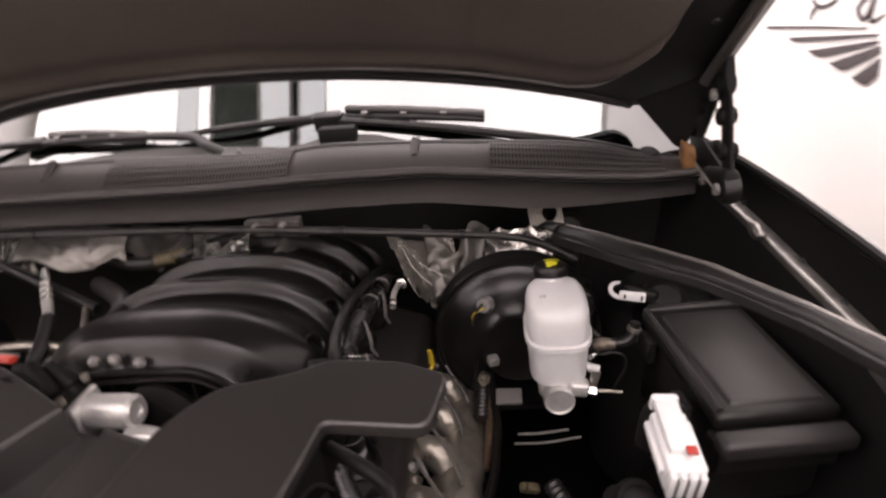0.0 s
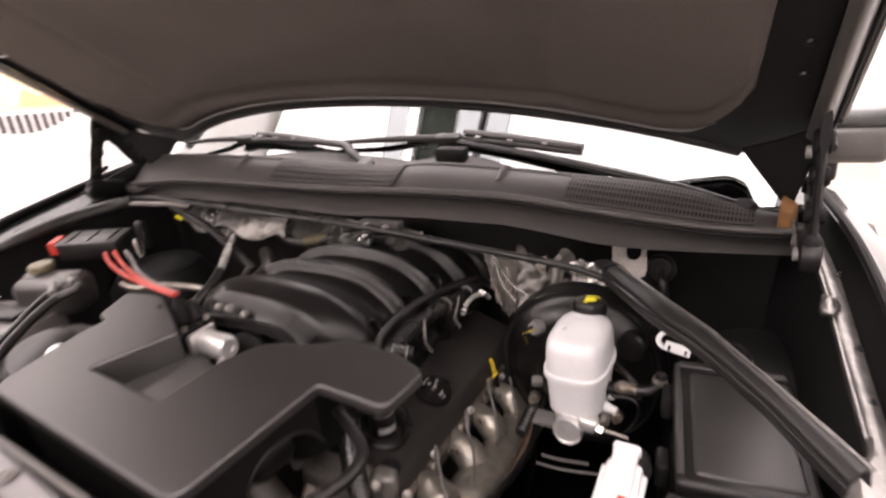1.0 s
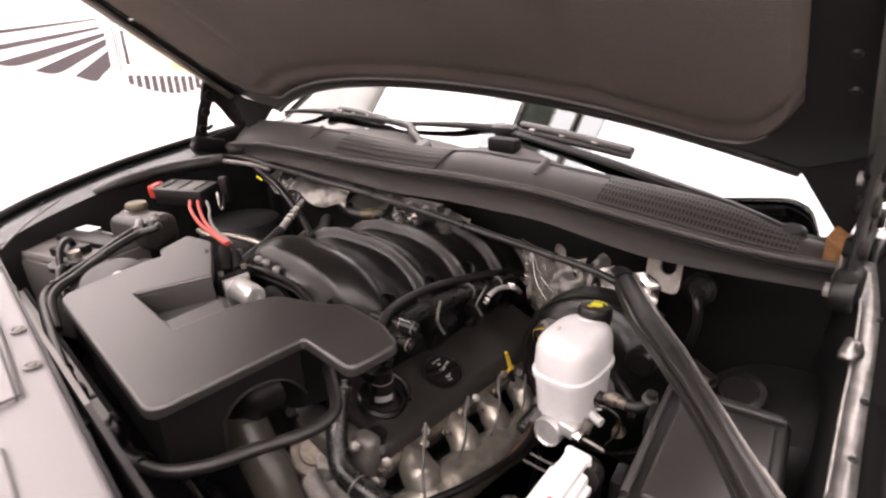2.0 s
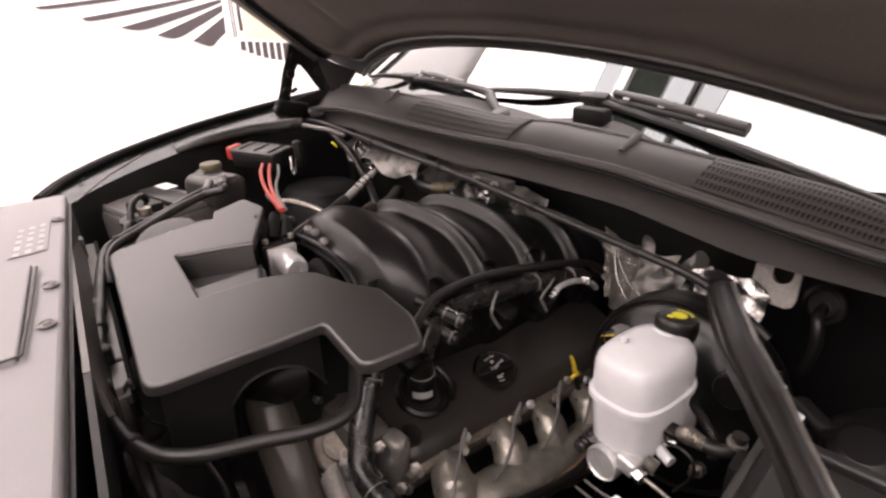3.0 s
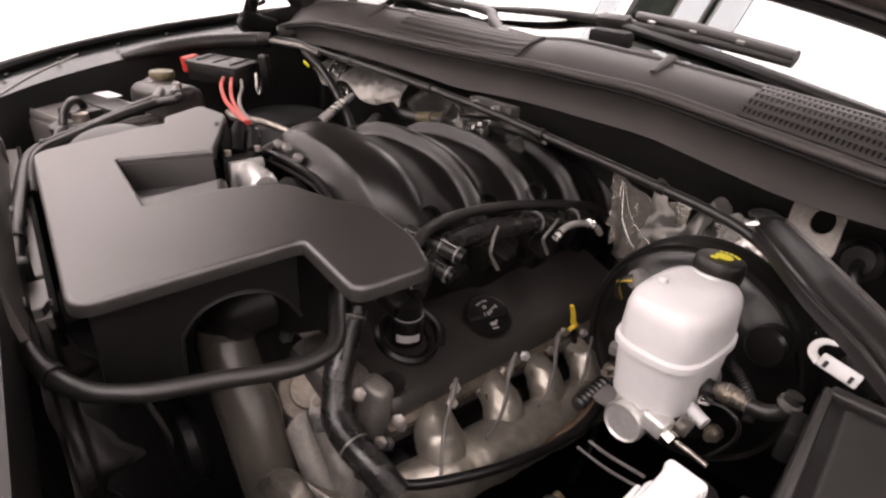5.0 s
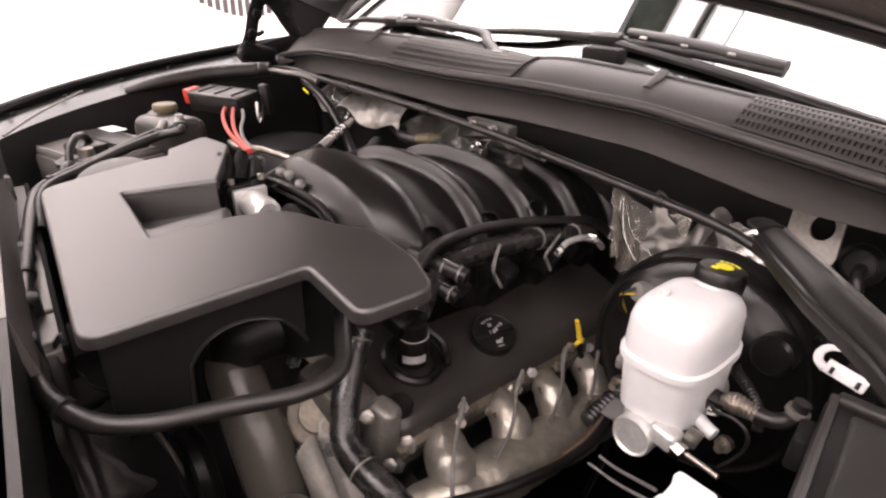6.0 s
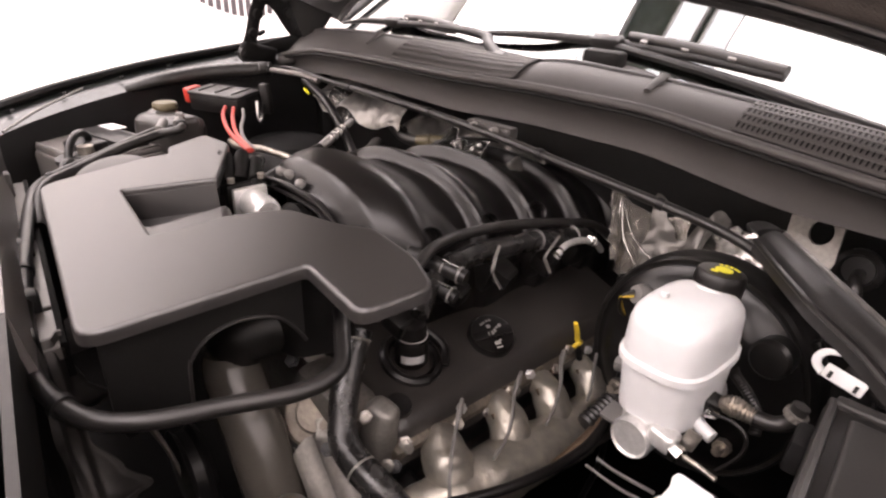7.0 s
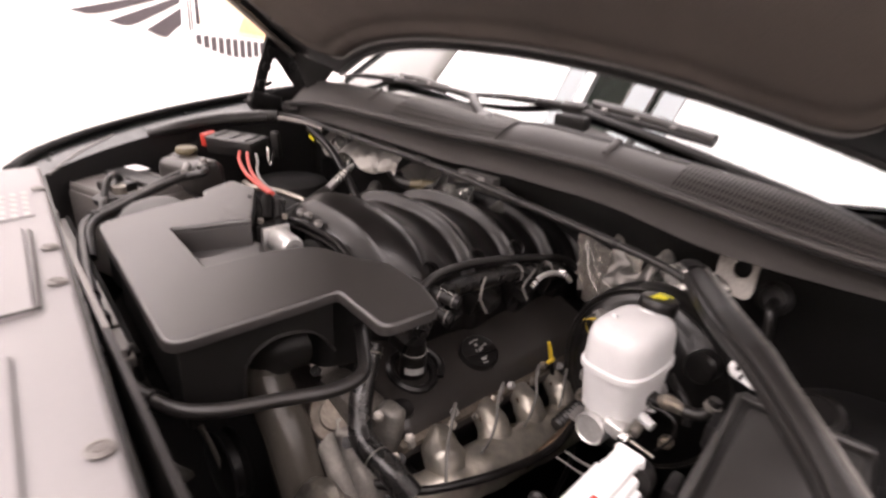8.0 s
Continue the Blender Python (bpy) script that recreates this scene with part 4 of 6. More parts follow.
for i, ((y, z, r), line) in enumerate(zip(EX, LEAD)):
    runner = [(0.258, y + 0.014, z + 0.002), (0.282, y + 0.006, z + 0.006), (0.303, y, z - 0.002), (0.317, y - 0.004, z - 0.022), (0.322, y - 0.006, z - 0.05)]
    part("runner", dented(bm_tube(runner, [0.62 * r, 0.86 * r, r, 0.98 * r, 0.9 * r], 28, 8), 0.0035, 42, i), LOBE, exhaust, "swelling cast exhaust runner")
    part("seam", bm_tube([(0.29, y - 0.6 * r, z + 0.014), (0.314, y - 0.75 * r, z - 0.008), (0.322, y - 0.8 * r, z - 0.04)], 0.0022, 8, 6), RUST, exhaust)
    part("flange", bm_box((0.268, y + 0.034, z + 0.004), (0.012, 0.03, 0.034), 0.005, euler(0, 30, 10)), RUST, exhaust)
    part("flange_bolt", bm_lathe([(0, 0), (0.007, 0), (0.007, 0.005), (0.0045, 0.006), (0.0045, 0.01), (0, 0.01)], (0.277, y + 0.034, z + 0.014), (0.8, -0.2, 0.6), 6), STEEL, exhaust)
    part("dome", bm_sphere((0.334, y + 0.045, z - 0.034), 0.0115, (0.9, 1.1, 1.0), 20), STEEL, exhaust, "bright domed stud cover")
    lead = thing("spark_plug_lead", line[-1], "grey spark plug lead with a slim boot", "spark plug lead", "spark plug leads")
    part("wire", bm_tube(line, 0.0021, 8, 6), LEADM, lead)
    a, b = Vector(line[0]), Vector(line[1])
    part("boot", bm_tube([a + (a - b) * 0.1, a.lerp(b, 0.45), a.lerp(b, 0.95)], [0.0022, 0.0037, 0.0026], 12, 4), LEADM, lead)
part("head_face", dented(bm_box((0.262, -0.19, 0.83), (0.02, 0.34, 0.05), 0.008, euler(0, 28, 0)), 0.005, 30, 2), BROWNCAST, block, "pale cast face of the cylinder head")
part("head_end", dented(bm_box((0.256, -0.366, 0.862), (0.034, 0.03, 0.085), 0.01, euler(0, 10, 8), 3), 0.004, 34, 5), CASTPALE, block)
for p in ((0.263, -0.386, 0.9), (0.258, -0.39, 0.855), (0.276, -0.37, 0.838), (0.282, -0.352, 0.862)):
    part("head_bolt", bm_lathe([(0, 0), (0.0072, 0), (0.0075, 0.002), (0.005, 0.003), (0.005, 0.006), (0, 0.007)], p, (0.6, -0.6, 0.5), 6), CAST, block)

# valve cover
VT = lambda x, y: 0.906 - 0.36 * (x - 0.165)


def valve_skin(u, v):
    """The sloping top of the cover, rolled over along its outer and front edges."""
    x, y = lerp(0.125, 0.274, u), lerp(-0.357, 0.06, v)
    a, b = max(0.0, 0.022 - (0.274 - x)) / 0.022, max(0.0, 0.022 - (y + 0.357)) / 0.022
    r = math.hypot(a, b)
    if r > 1:
        x, y = 0.252 + 0.022 * a / r, -0.335 - 0.022 * b / r
    return (x, y, VT(x, y) - 0.026 * (1 - math.sqrt(max(0.0, 1 - min(1.0, r) ** 2))))


vcover = thing("valve_cover", (0.21, -0.15, 0.84), "black moulded valve cover with a round oil cap", "valve cover")
part("shell", bm_sheet(valve_skin, 80, 140, 0.003), VALVEM, vcover)
part("skirt", bm_prism(rounded([(0.155, -0.35), (0.278, -0.36), (0.28, 0.055), (0.16, 0.065)], 0.02), lambda x, y: VT(x, y) - 0.036, lambda x, y: VT(x, y) - 0.022, 0.004), VALVEM, vcover)
part("fill_rim", bm_tube([(0.207 + 0.03 * math.cos(a), -0.288 + 0.03 * math.sin(a), VT(0.207 + 0.03 * math.cos(a), 0) + 0.002) for a in [2 * math.pi * i / 20 for i in range(21)]], 0.006, 8, 2), SATIN, vcover)
part("rib", bm_tube([(0.235, -0.262, 0.888), (0.22, -0.25, 0.9), (0.19, -0.25, 0.906)], 0.005, 8, 4), SATIN, vcover)
part("boss", bm_lathe([(0.016, 0), (0.014, 0.008), (0.006, 0.01), (0, 0.01)], (0.245, -0.335, 0.872), (0.34, 0, 0.94), 14), SATIN, vcover)
pcv = part("breather", bm_lathe([(0.019, 0), (0.018, 0.03), (0.0185, 0.032), (0.0165, 0.036), (0.015, 0.052), (0.01, 0.055), (0, 0.055)], (0.207, -0.288, 0.893), (0.1, -0.05, 1), 20), SATIN, vcover)
def band_patch(u, v):
    a = radians(lerp(-75, 10, u))
    return (0.2085 + 0.0192 * math.cos(a), -0.2885 + 0.0192 * math.sin(a), lerp(0.9, 0.909, v))


part("white_patch", bm_sheet(band_patch, 12, 2, 0.0008, (0, 0, -1)), WHITEHARD, pcv, "small white label")
part("thin_band", bm_lathe([(0.0172, 0), (0.0176, 0.0006), (0.0176, 0.0014), (0.017, 0.0016)], (0.2105, -0.2895, 0.9275), (0.1, -0.05, 1), 20), CAPPRINT, pcv)
NV = Vector((0.42, -0.12, 1)).normalized()
cap = thing("oil_cap", (0.225, -0.18, 0.885), "round black oil cap with grey printed marks", "oil cap")
CP = Vector((0.225, -0.18, VT(0.225, 0) + 0.001))
part("disc", bm_lathe([(0.0285, -0.008), (0.029, 0.008), (0.027, 0.0115), (0.0255, 0.0105), (0, 0.0105)], CP, NV, 32), SATIN, cap)
side = Vector((NV.z, 0, -NV.x))
part("grip", bm_box(CP + NV * 0.0118, (0.011, 0.05, 0.004), 0.002, euler(6, 22.8, -18)), SATIN, cap)
for u, v, h, w, up in ((-0.019, -0.004, 0.0026, 0.003, 0), (-0.0195, 0.0, 0.0026, 0.003, 0), (-0.0195, 0.005, 0.0026, 0.003, 0), (-0.0185, 0.009, 0.0026, 0.0028, 0), (-0.0115, 0.002, 0.0045, 0.0045, 0),
                    (-0.001, -0.006, 0.005, 0.0012, 1), (0.0005, -0.001, 0.005, 0.003, 1), (-0.0006, 0.0035, 0.005, 0.003, 1), (-0.0018, 0.008, 0.005, 0.003, 1), (-0.003, 0.013, 0.005, 0.0034, 1),
                    (0.015, -0.0025, 0.0045, 0.0075, 0), (0.0135, 0.003, 0.002, 0.003, 0), (0.0215, -0.004, 0.0018, 0.008, 0)):
    part("mark", bm_box(CP + NV * (0.0142 if up else 0.0109) + side * u * 0.92 + Vector((0, v, 0.12 * v)), (h, w, 0.0006), 0, euler(6, 22.8, -18)), CAPPRINT, cap)
dip = thing("dipstick", (0.282, -0.07, 0.82), "yellow plastic oil dipstick handle", "dipstick")
part("handle", bm_tube([(0.281, -0.087, 0.9), (0.2815, -0.083, 0.889), (0.281, -0.079, 0.878), (0.2805, -0.076, 0.869)], [0.0035, 0.0042, 0.0042, 0.0048], 10, 4, flat=0.6), YELLOW, dip)
part("ring", bm_tube([(0.28 + 0.003 * math.cos(a), -0.0745 + 0.0055 * math.sin(a), 0.862 + 0.0055 * math.cos(a)) for a in [2 * math.pi * i / 12 for i in range(13)]], 0.0028, 8, 2), YELLOW, dip)
part("tube", bm_tube([(0.28, -0.073, 0.858), (0.285, -0.065, 0.82), (0.292, -0.05, 0.75)], 0.004, 8, 4), DARK, dip)

# ---- intake manifold ----
manifold = thing("intake_manifold", (0.0, -0.13, 0.88), "black plastic intake manifold with arched ribs", "intake manifold")
MY0, MY1 = -0.31, 0.14
MX, MW, MH = 0.005, 0.172, 0.15


def manifold_top(y):
    """Height of the crown, lower at the front rim and falling to the rear."""
    return 1.081 - 0.125 * (y - MY0) - 0.03 * (1 - smooth(0.0, 0.03, y - MY0))


PITCH = 0.0965


def manifold_ridge(y, a):
    """One runner to every pitch: a rounded crest that falls away behind into a narrow valley; the front section is plain."""
    q = (y + 0.236 + 0.012 * a * a) / PITCH
    if q < 0:
        return lerp(0.25, 1.0, smooth(-0.75, 0.0, q))
    p = q % 1.0
    fall = (0.5 + 0.5 * math.cos(math.pi * min(1.0, p / 0.86))) ** 1.7
    return max(fall, smooth(0.84, 1.0, p) ** 1.5)


def manifold_shell(u, v):
    y = lerp(MY0, MY1, v)
    a = lerp(-1.0, 1.0, u)
    ang = a * radians(88)
    s, c = math.sin(ang), math.cos(ang)
    n = 2 / 2.7
    x = MX + MW * (0.76 + 0.24 * smooth(0.0, 0.07, y - MY0)) * math.copysign(abs(s) ** n, s)
    z = manifold_top(y) - MH * (1 - abs(c) ** n)
    d = 0.019 * manifold_ridge(y, a) * min(1.0, 0.35 + (1 - abs(a)) / 0.2)
    return (x + d * s, y, z + d * c - 0.018)


part("shell", bm_sheet(manifold_shell, 64, 200, 0.006), SATIN, manifold)
def manifold_side(y, z):
    """Place on the manifold's flank at a given height."""
    v = (y - MY0) / (MY1 - MY0)
    u = next((k / 200 for k in range(110, 200) if manifold_shell(k / 200, v)[2] < z), 0.95)
    return Vector(manifold_shell(u, v))


for k, y in enumerate((-0.23, -0.134, -0.038)):
    n = Vector((0.85, -0.3, 0.45)).normalized()
    port = part("runner_port", bm_lathe([(0.0155, -0.02), (0.0148, 0.002), (0.0136, 0.0032), (0.0122, 0.002), (0.0116, -0.008), (0, -0.008)], manifold_side(y, 1.012 - 0.006 * k), n, 24), SATIN, manifold)
    # near-black disc gives the shade inside the port
    part("port_hole", bm_lathe([(0.0119, -0.008), (0.0119, -0.0065), (0, -0.0065)], manifold_side(y, 1.012 - 0.006 * k), n, 20), SHADEM, port)
for k in range(4):
    y = -0.24 + 0.088 * k
    part("injector_base", bm_box((0.175, y + 0.02, 0.955 - 0.008 * k), (0.04, 0.06, 0.045), 0.01, euler(0, 25, 0)), BLACK, manifold)

RIM = [(-0.118, 0.985), (-0.1, 1.015), (-0.078, 1.031), (-0.02, 1.038), (0.05, 1.039), (0.076, 1.034), (0.1, 1.018), (0.128, 0.98)]
part("front_flange", bm_tube([(x, MY0 - 0.004, z + 0.003) for x, z in RIM], 0.004, 8, 3), SATIN, manifold)
part("inner_flange", bm_tube([(0.01 + (x - 0.01) * 0.95, MY0 - 0.006, z - 0.007) for x, z in RIM], 0.0026, 8, 3), SATIN, manifold)
# flat near-black plate stands for the shaded inside of the opening
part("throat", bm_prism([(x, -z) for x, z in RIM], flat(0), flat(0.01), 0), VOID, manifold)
throat = manifold.children[-1]
for v in throat.data.vertices:
    w = v.co + manifold.location
    bx, by, bz = w.x / K, w.y / K, (w.z - ZW) / K + ZB
    v.co = W(bx, MY0 + 0.03 + bz, -by) - manifold.location
for i in range(7):
    x = -0.075 + 0.032 * i
    part("throat_rib", bm_box((x, MY0 + 0.016, 1.0), (0.004, 0.02, 0.05), 0.001), BLACK, manifold)
for x, z in ((-0.048, 1.053), (-0.024, 1.055), (0.004, 1.05)):
    part("bolt", bm_lathe([(0, 0), (0.006, 0), (0.0063, 0.005), (0.005, 0.0075), (0.0025, 0.01), (0, 0.01)], (x, MY0 + 0.006, z - 0.004), (0, -0.8, 0.6), 12), GREYPRINT, manifold)

# throttle body and the rubber boots beside it
throttle = thing("throttle_body", (0.0, -0.36, 0.99), "bare aluminium throttle body motor", "throttle body")
part("motor", bm_lathe([(0, 0), (0.0165, 0), (0.018, 0.004), (0.018, 0.04), (0.017, 0.044), (0.017, 0.05), (0.0135, 0.054), (0.007, 0.054), (0.006, 0.051), (0, 0.051)], (-0.026, -0.358, 1.026), (1, -0.05, 0.04), 28), CASTBRIGHT, throttle)
part("flange", bm_box((-0.03, -0.358, 1.021), (0.009, 0.044, 0.048), 0.003), CASTBRIGHT, throttle)
part("housing", bm_box((-0.052, -0.356, 1.02), (0.014, 0.05, 0.05), 0.005), DARK, throttle)
part("nozzle", bm_tube([(0.02, -0.372, 1.004), (0.04, -0.375, 1.006), (0.06, -0.376, 1.0)], [0.013, 0.012, 0.011], 16, 4), CASTBRIGHT, throttle)
part("neck", bm_lathe([(0.042, 0), (0.045, 0.01), (0.04, 0.02), (0.04, 0.03)], (0.02, -0.315, 0.985), (0, -1, 0), 24), VOID, throttle)
for y in (-0.378, -0.34):
    part("screw", bm_lathe([(0, 0), (0.0045, 0), (0.0045, 0.006), (0, 0.007)], (-0.034, y, 1.052), (0, 0, 1), 8), STEEL, throttle)
boots = thing("rubber_boots", (-0.1, -0.35, 1.0), "bunch of black rubber connector boots", "hose")
for pts, r in (([(-0.125, -0.345, 1.06), (-0.105, -0.355, 1.078), (-0.08, -0.364, 1.072), (-0.072, -0.368, 1.04)], [0.013, 0.016, 0.016, 0.014]),
               ([(-0.1, -0.33, 1.09), (-0.085, -0.34, 1.072), (-0.07, -0.35, 1.046)], [0.009, 0.013, 0.015]),
               ([(-0.14, -0.306, 1.056), (-0.105, -0.316, 1.058), (-0.065, -0.33, 1.052), (-0.05, -0.338, 1.03)], [0.008, 0.0105, 0.0115, 0.011]),
               ([(-0.14, -0.345, 1.03), (-0.115, -0.352, 1.045), (-0.085, -0.356, 1.035)], [0.013, 0.015, 0.013]),
               ([(-0.082, -0.376, 1.062), (-0.066, -0.386, 1.054), (-0.056, -0.386, 1.03)], [0.009, 0.012, 0.011]),
               ([(-0.09, -0.318, 1.075), (-0.07, -0.326, 1.066), (-0.052, -0.334, 1.052)], [0.008, 0.01, 0.011])):
    part("boot", bm_tube([(x + 0.004, y - 0.006, 1.035 + 0.62 * (z - 1.035)) for x, y, z in pts], [0.86 * q for q in r], 14, 12, ripple=0.03), VOID, boots)
part("clamp", bm_tube([(-0.1 + 0.012 * math.sin(a), -0.32 + 0.013 * math.cos(a), 1.05 + 0.013 * math.sin(a)) for a in [2 * math.pi * i / 14 for i in range(15)]], 0.0018, 6, 2), GREYPRINT, boots)

# ---- air intake cover ----
CT = lambda x, y: 1.13 + 0.15 * y
cover = thing("air_intake_cover", (0.05, -0.47, 0.94), "grained black plastic air intake cover with a stepped corner", "engine cover")
OUT = [(0.206, -0.59), (-0.172, -0.558), (-0.16, -0.437), (-0.15, -0.413), (-0.176, -0.405), (-0.186, -0.352), (-0.118, -0.343),
       (-0.055, -0.376), (-0.008, -0.402), (-0.068, -0.49), (0.077, -0.5), (0.096, -0.43), (0.128, -0.384), (0.2, -0.366), (0.232, -0.35), (0.3, -0.355), (0.345, -0.372),
       (0.332, -0.432), (0.242, -0.425)]
RAD = [0.022, 0.026, 0.004, 0.004, 0.004, 0.012, 0.012, 0.01, 0.003, 0.004, 0.004, 0.006, 0.02, 0.01, 0.01, 0.01, 0.012, 0.014, 0.006]
part("lid", bm_prism(rounded(OUT, RAD), lambda x, y: CT(x, y) - 0.012, CT, 0.0035, 3), COVER, cover)
INNER = [(0.19, -0.572), (-0.155, -0.543), (-0.14, -0.42), (-0.16, -0.37), (-0.11, -0.36), (-0.025, -0.4), (-0.08, -0.502), (0.088, -0.514), (0.108, -0.44), (0.14, -0.395), (0.2, -0.385), (0.23, -0.368), (0.2, -0.42), (0.1, -0.45), (0.08, -0.515), (0.175, -0.528)]
# walls below the lid use a darker black: their shade is in the colour
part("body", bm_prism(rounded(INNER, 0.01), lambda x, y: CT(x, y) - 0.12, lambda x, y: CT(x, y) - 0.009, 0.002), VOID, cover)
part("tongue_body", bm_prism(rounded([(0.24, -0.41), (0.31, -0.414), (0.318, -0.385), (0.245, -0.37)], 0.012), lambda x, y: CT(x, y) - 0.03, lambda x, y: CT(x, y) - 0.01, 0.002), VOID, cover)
part("pocket_floor", bm_prism([(-0.075, -0.496), (0.084, -0.506), (0.102, -0.43), (-0.01, -0.396)], lambda x, y: CT(x, y) - 0.07, lambda x, y: CT(x, y) - 0.036 + 0.08 * max(0.0, x), 0.001), COVER, cover)
part("pocket_ledge", bm_prism(rounded([(0.006, -0.5), (0.084, -0.506), (0.1, -0.43), (0.03, -0.405)], 0.006), lambda x, y: CT(x, y) - 0.06, lambda x, y: CT(x, y) - 0.016 + 0.05 * (x - 0.05), 0.01, 4), COVER, cover)

part("pocket_wall", bm_sheet(lambda u, v: (lerp(-0.066, -0.012, u) + 0.004 + 0.006 * v, lerp(-0.489, -0.405, u), CT(0, lerp(-0.489, -0.405, u)) - 0.006 - 0.032 * v), 6, 4, 0.002, (-1, 0, 0)), COVER, cover)


def web_low(u):
    w = (u - 0.7) / 0.34
    return 0.948 if u < 0.37 else 0.966 + 0.06 * max(0.0, 1 - w * w) ** 0.4 - 0.006 * smooth(0.85, 1.0, u)


# side wall, darkened like the body for the shade below the lid
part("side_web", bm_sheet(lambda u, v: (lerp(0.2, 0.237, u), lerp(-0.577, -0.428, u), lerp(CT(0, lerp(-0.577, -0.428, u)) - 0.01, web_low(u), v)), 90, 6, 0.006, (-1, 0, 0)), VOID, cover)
part("arch_lip", bm_tube([(lerp(0.2, 0.237, u) + 0.002, lerp(-0.577, -0.428, u), web_low(u)) for u in [0.365 + 0.635 * k / 40 for k in range(41)]], 0.0016, 8, 2), BLACK, cover)

# charge pipe with elbow
pipe = thing("air_pipe", (0.24, -0.46, 0.72), "grey plastic air pipe with a clamped elbow", "pipe")
part("tube", bm_tube([(0.139, -0.462, 0.938), (0.143, -0.465, 0.924), (0.158, -0.466, 0.904), (0.192, -0.466, 0.868), (0.226, -0.466, 0.81), (0.27, -0.466, 0.72)], [0.0275, 0.029, 0.0295, 0.029, 0.029, 0.029], 28, 6), DUCT, pipe)
part("elbow", bm_tube([(0.14, -0.461, 0.936), (0.142, -0.448, 0.955), (0.152, -0.42, 0.964), (0.166, -0.39, 0.963), (0.18, -0.36, 0.958)], [0.027, 0.031, 0.032, 0.03, 0.03], 24, 6), BLACK, pipe, "black rubber elbow")
for t in ((0.166, -0.39, 0.975), (0.172, -0.375, 0.973)):
    part("clamp", bm_lathe([(0.0315, -0.003), (0.034, -0.003), (0.034, 0.003), (0.0315, 0.003)], t, (0.4, 0.9, -0.1), 24), DARK, pipe)
part("clamp_screw", bm_box((0.2, -0.4, 0.99), (0.016, 0.01, 0.01), 0.003), CHROME, pipe)
part("seam", bm_tube([(0.186, -0.452, 0.9), (0.21, -0.449, 0.874), (0.244, -0.449, 0.816), (0.284, -0.449, 0.73)], 0.003, 6, 5), DUCT, pipe)


def hose(name, points, r, label, mat=RUBBER, clamps=(), steps=8, ripple=0.0, category="hose"):
    low = min(points, key=lambda p: p[2])
    t = thing(name, low, label, category)
    part("tube", bm_tube(points, r, 14, steps, ripple), mat, t)
    line = spline(points, 8)
    rr = r if not isinstance(r, (list, tuple)) else max(r)
    for c in clamps:
        i = min(len(line) - 2, int(c * (len(line) - 1)))
        part("clamp", bm_lathe([(rr * 1.02, -0.004), (rr * 1.3, -0.004), (rr * 1.3, 0.004), (rr * 1.02, 0.004)], line[i], line[i + 1] - line[i], 16), DARK, t)
    return t


hose("coolant_hose", [(0.225, -0.385, 1.0), (0.255, -0.402, 0.998), (0.288, -0.425, 0.99), (0.29, -0.46, 0.985), (0.27, -0.515, 0.985), (0.252, -0.568, 0.987), (0.224, -0.6, 0.99), (0.164, -0.617, 0.992), (0.086, -0.615, 0.992), (-0.02, -0.602, 0.995), (-0.12, -0.588, 0.996), (-0.24, -0.567, 1.0), (-0.3, -0.55, 1.005), (-0.325, -0.52, 1.012), (-0.36, -0.46, 1.02), (-0.41, -0.39, 1.028), (-0.43, -0.345, 1.035)], 0.0074, "long black rubber coolant hose looping round the cover", clamps=(0.4, 0.58, 0.8))
hose("coolant_hose", [(-0.2, -0.565, 0.985), (-0.27, -0.545, 1.012), (-0.31, -0.49, 1.022), (-0.36, -0.42, 1.03), (-0.39, -0.36, 1.036), (-0.37, -0.33, 1.045), (-0.4, -0.318, 1.048)], 0.0074, "black rubber coolant hose curving to the tank", clamps=(0.95,))
taped = hose("taped_hose", [(0.215, -0.36, 0.965), (0.226, -0.377, 0.943), (0.242, -0.395, 0.92), (0.255, -0.406, 0.902), (0.268, -0.413, 0.888), (0.29, -0.414, 0.88), (0.32, -0.41, 0.872), (0.345, -0.4, 0.85)], [0.0138, 0.0145, 0.0145, 0.0138, 0.0148, 0.015, 0.015, 0.015], "thick hose wrapped in black tape", TAPE)
for at, d in (((0.2185, -0.3655, 0.958), (0.3, -0.45, -0.7)), ((0.298, -0.4135, 0.878), (1, 0.05, -0.25))):
    part("end_band", bm_lathe([(0.0148, -0.0012), (0.0156, -0.0008), (0.0156, 0.0008), (0.0148, 0.0012)], at, d, 20), CASTPALE, taped, "thin pale band")
hose("fuel_line", [(0.275, -0.405, 0.82), (0.325, -0.372, 0.825), (0.358, -0.315, 0.83), (0.372, -0.26, 0.828), (0.376, -0.2, 0.822), (0.378, -0.165, 0.828), (0.372, -0.122, 0.843), (0.366, -0.05, 0.86), (0.34, 0.05, 0.87)], 0.0055, "thin black metal fuel line below the manifold", SATIN)
hose("wire_loom", [(0.36, 0.05, 0.88), (0.358, -0.08, 0.845), (0.355, -0.15, 0.825)], 0.011, "corrugated black wire loom", RUBBER, ripple=0.08, steps=20, category="wire loom")
hose("wire_loom", [(0.372, -0.08, 0.855), (0.368, -0.13, 0.832), (0.366, -0.17, 0.815), (0.36, -0.22, 0.8)], [0.004, 0.0065, 0.007, 0.005], "browned heat-wrapped wire loom", RUST, category="wire loom")

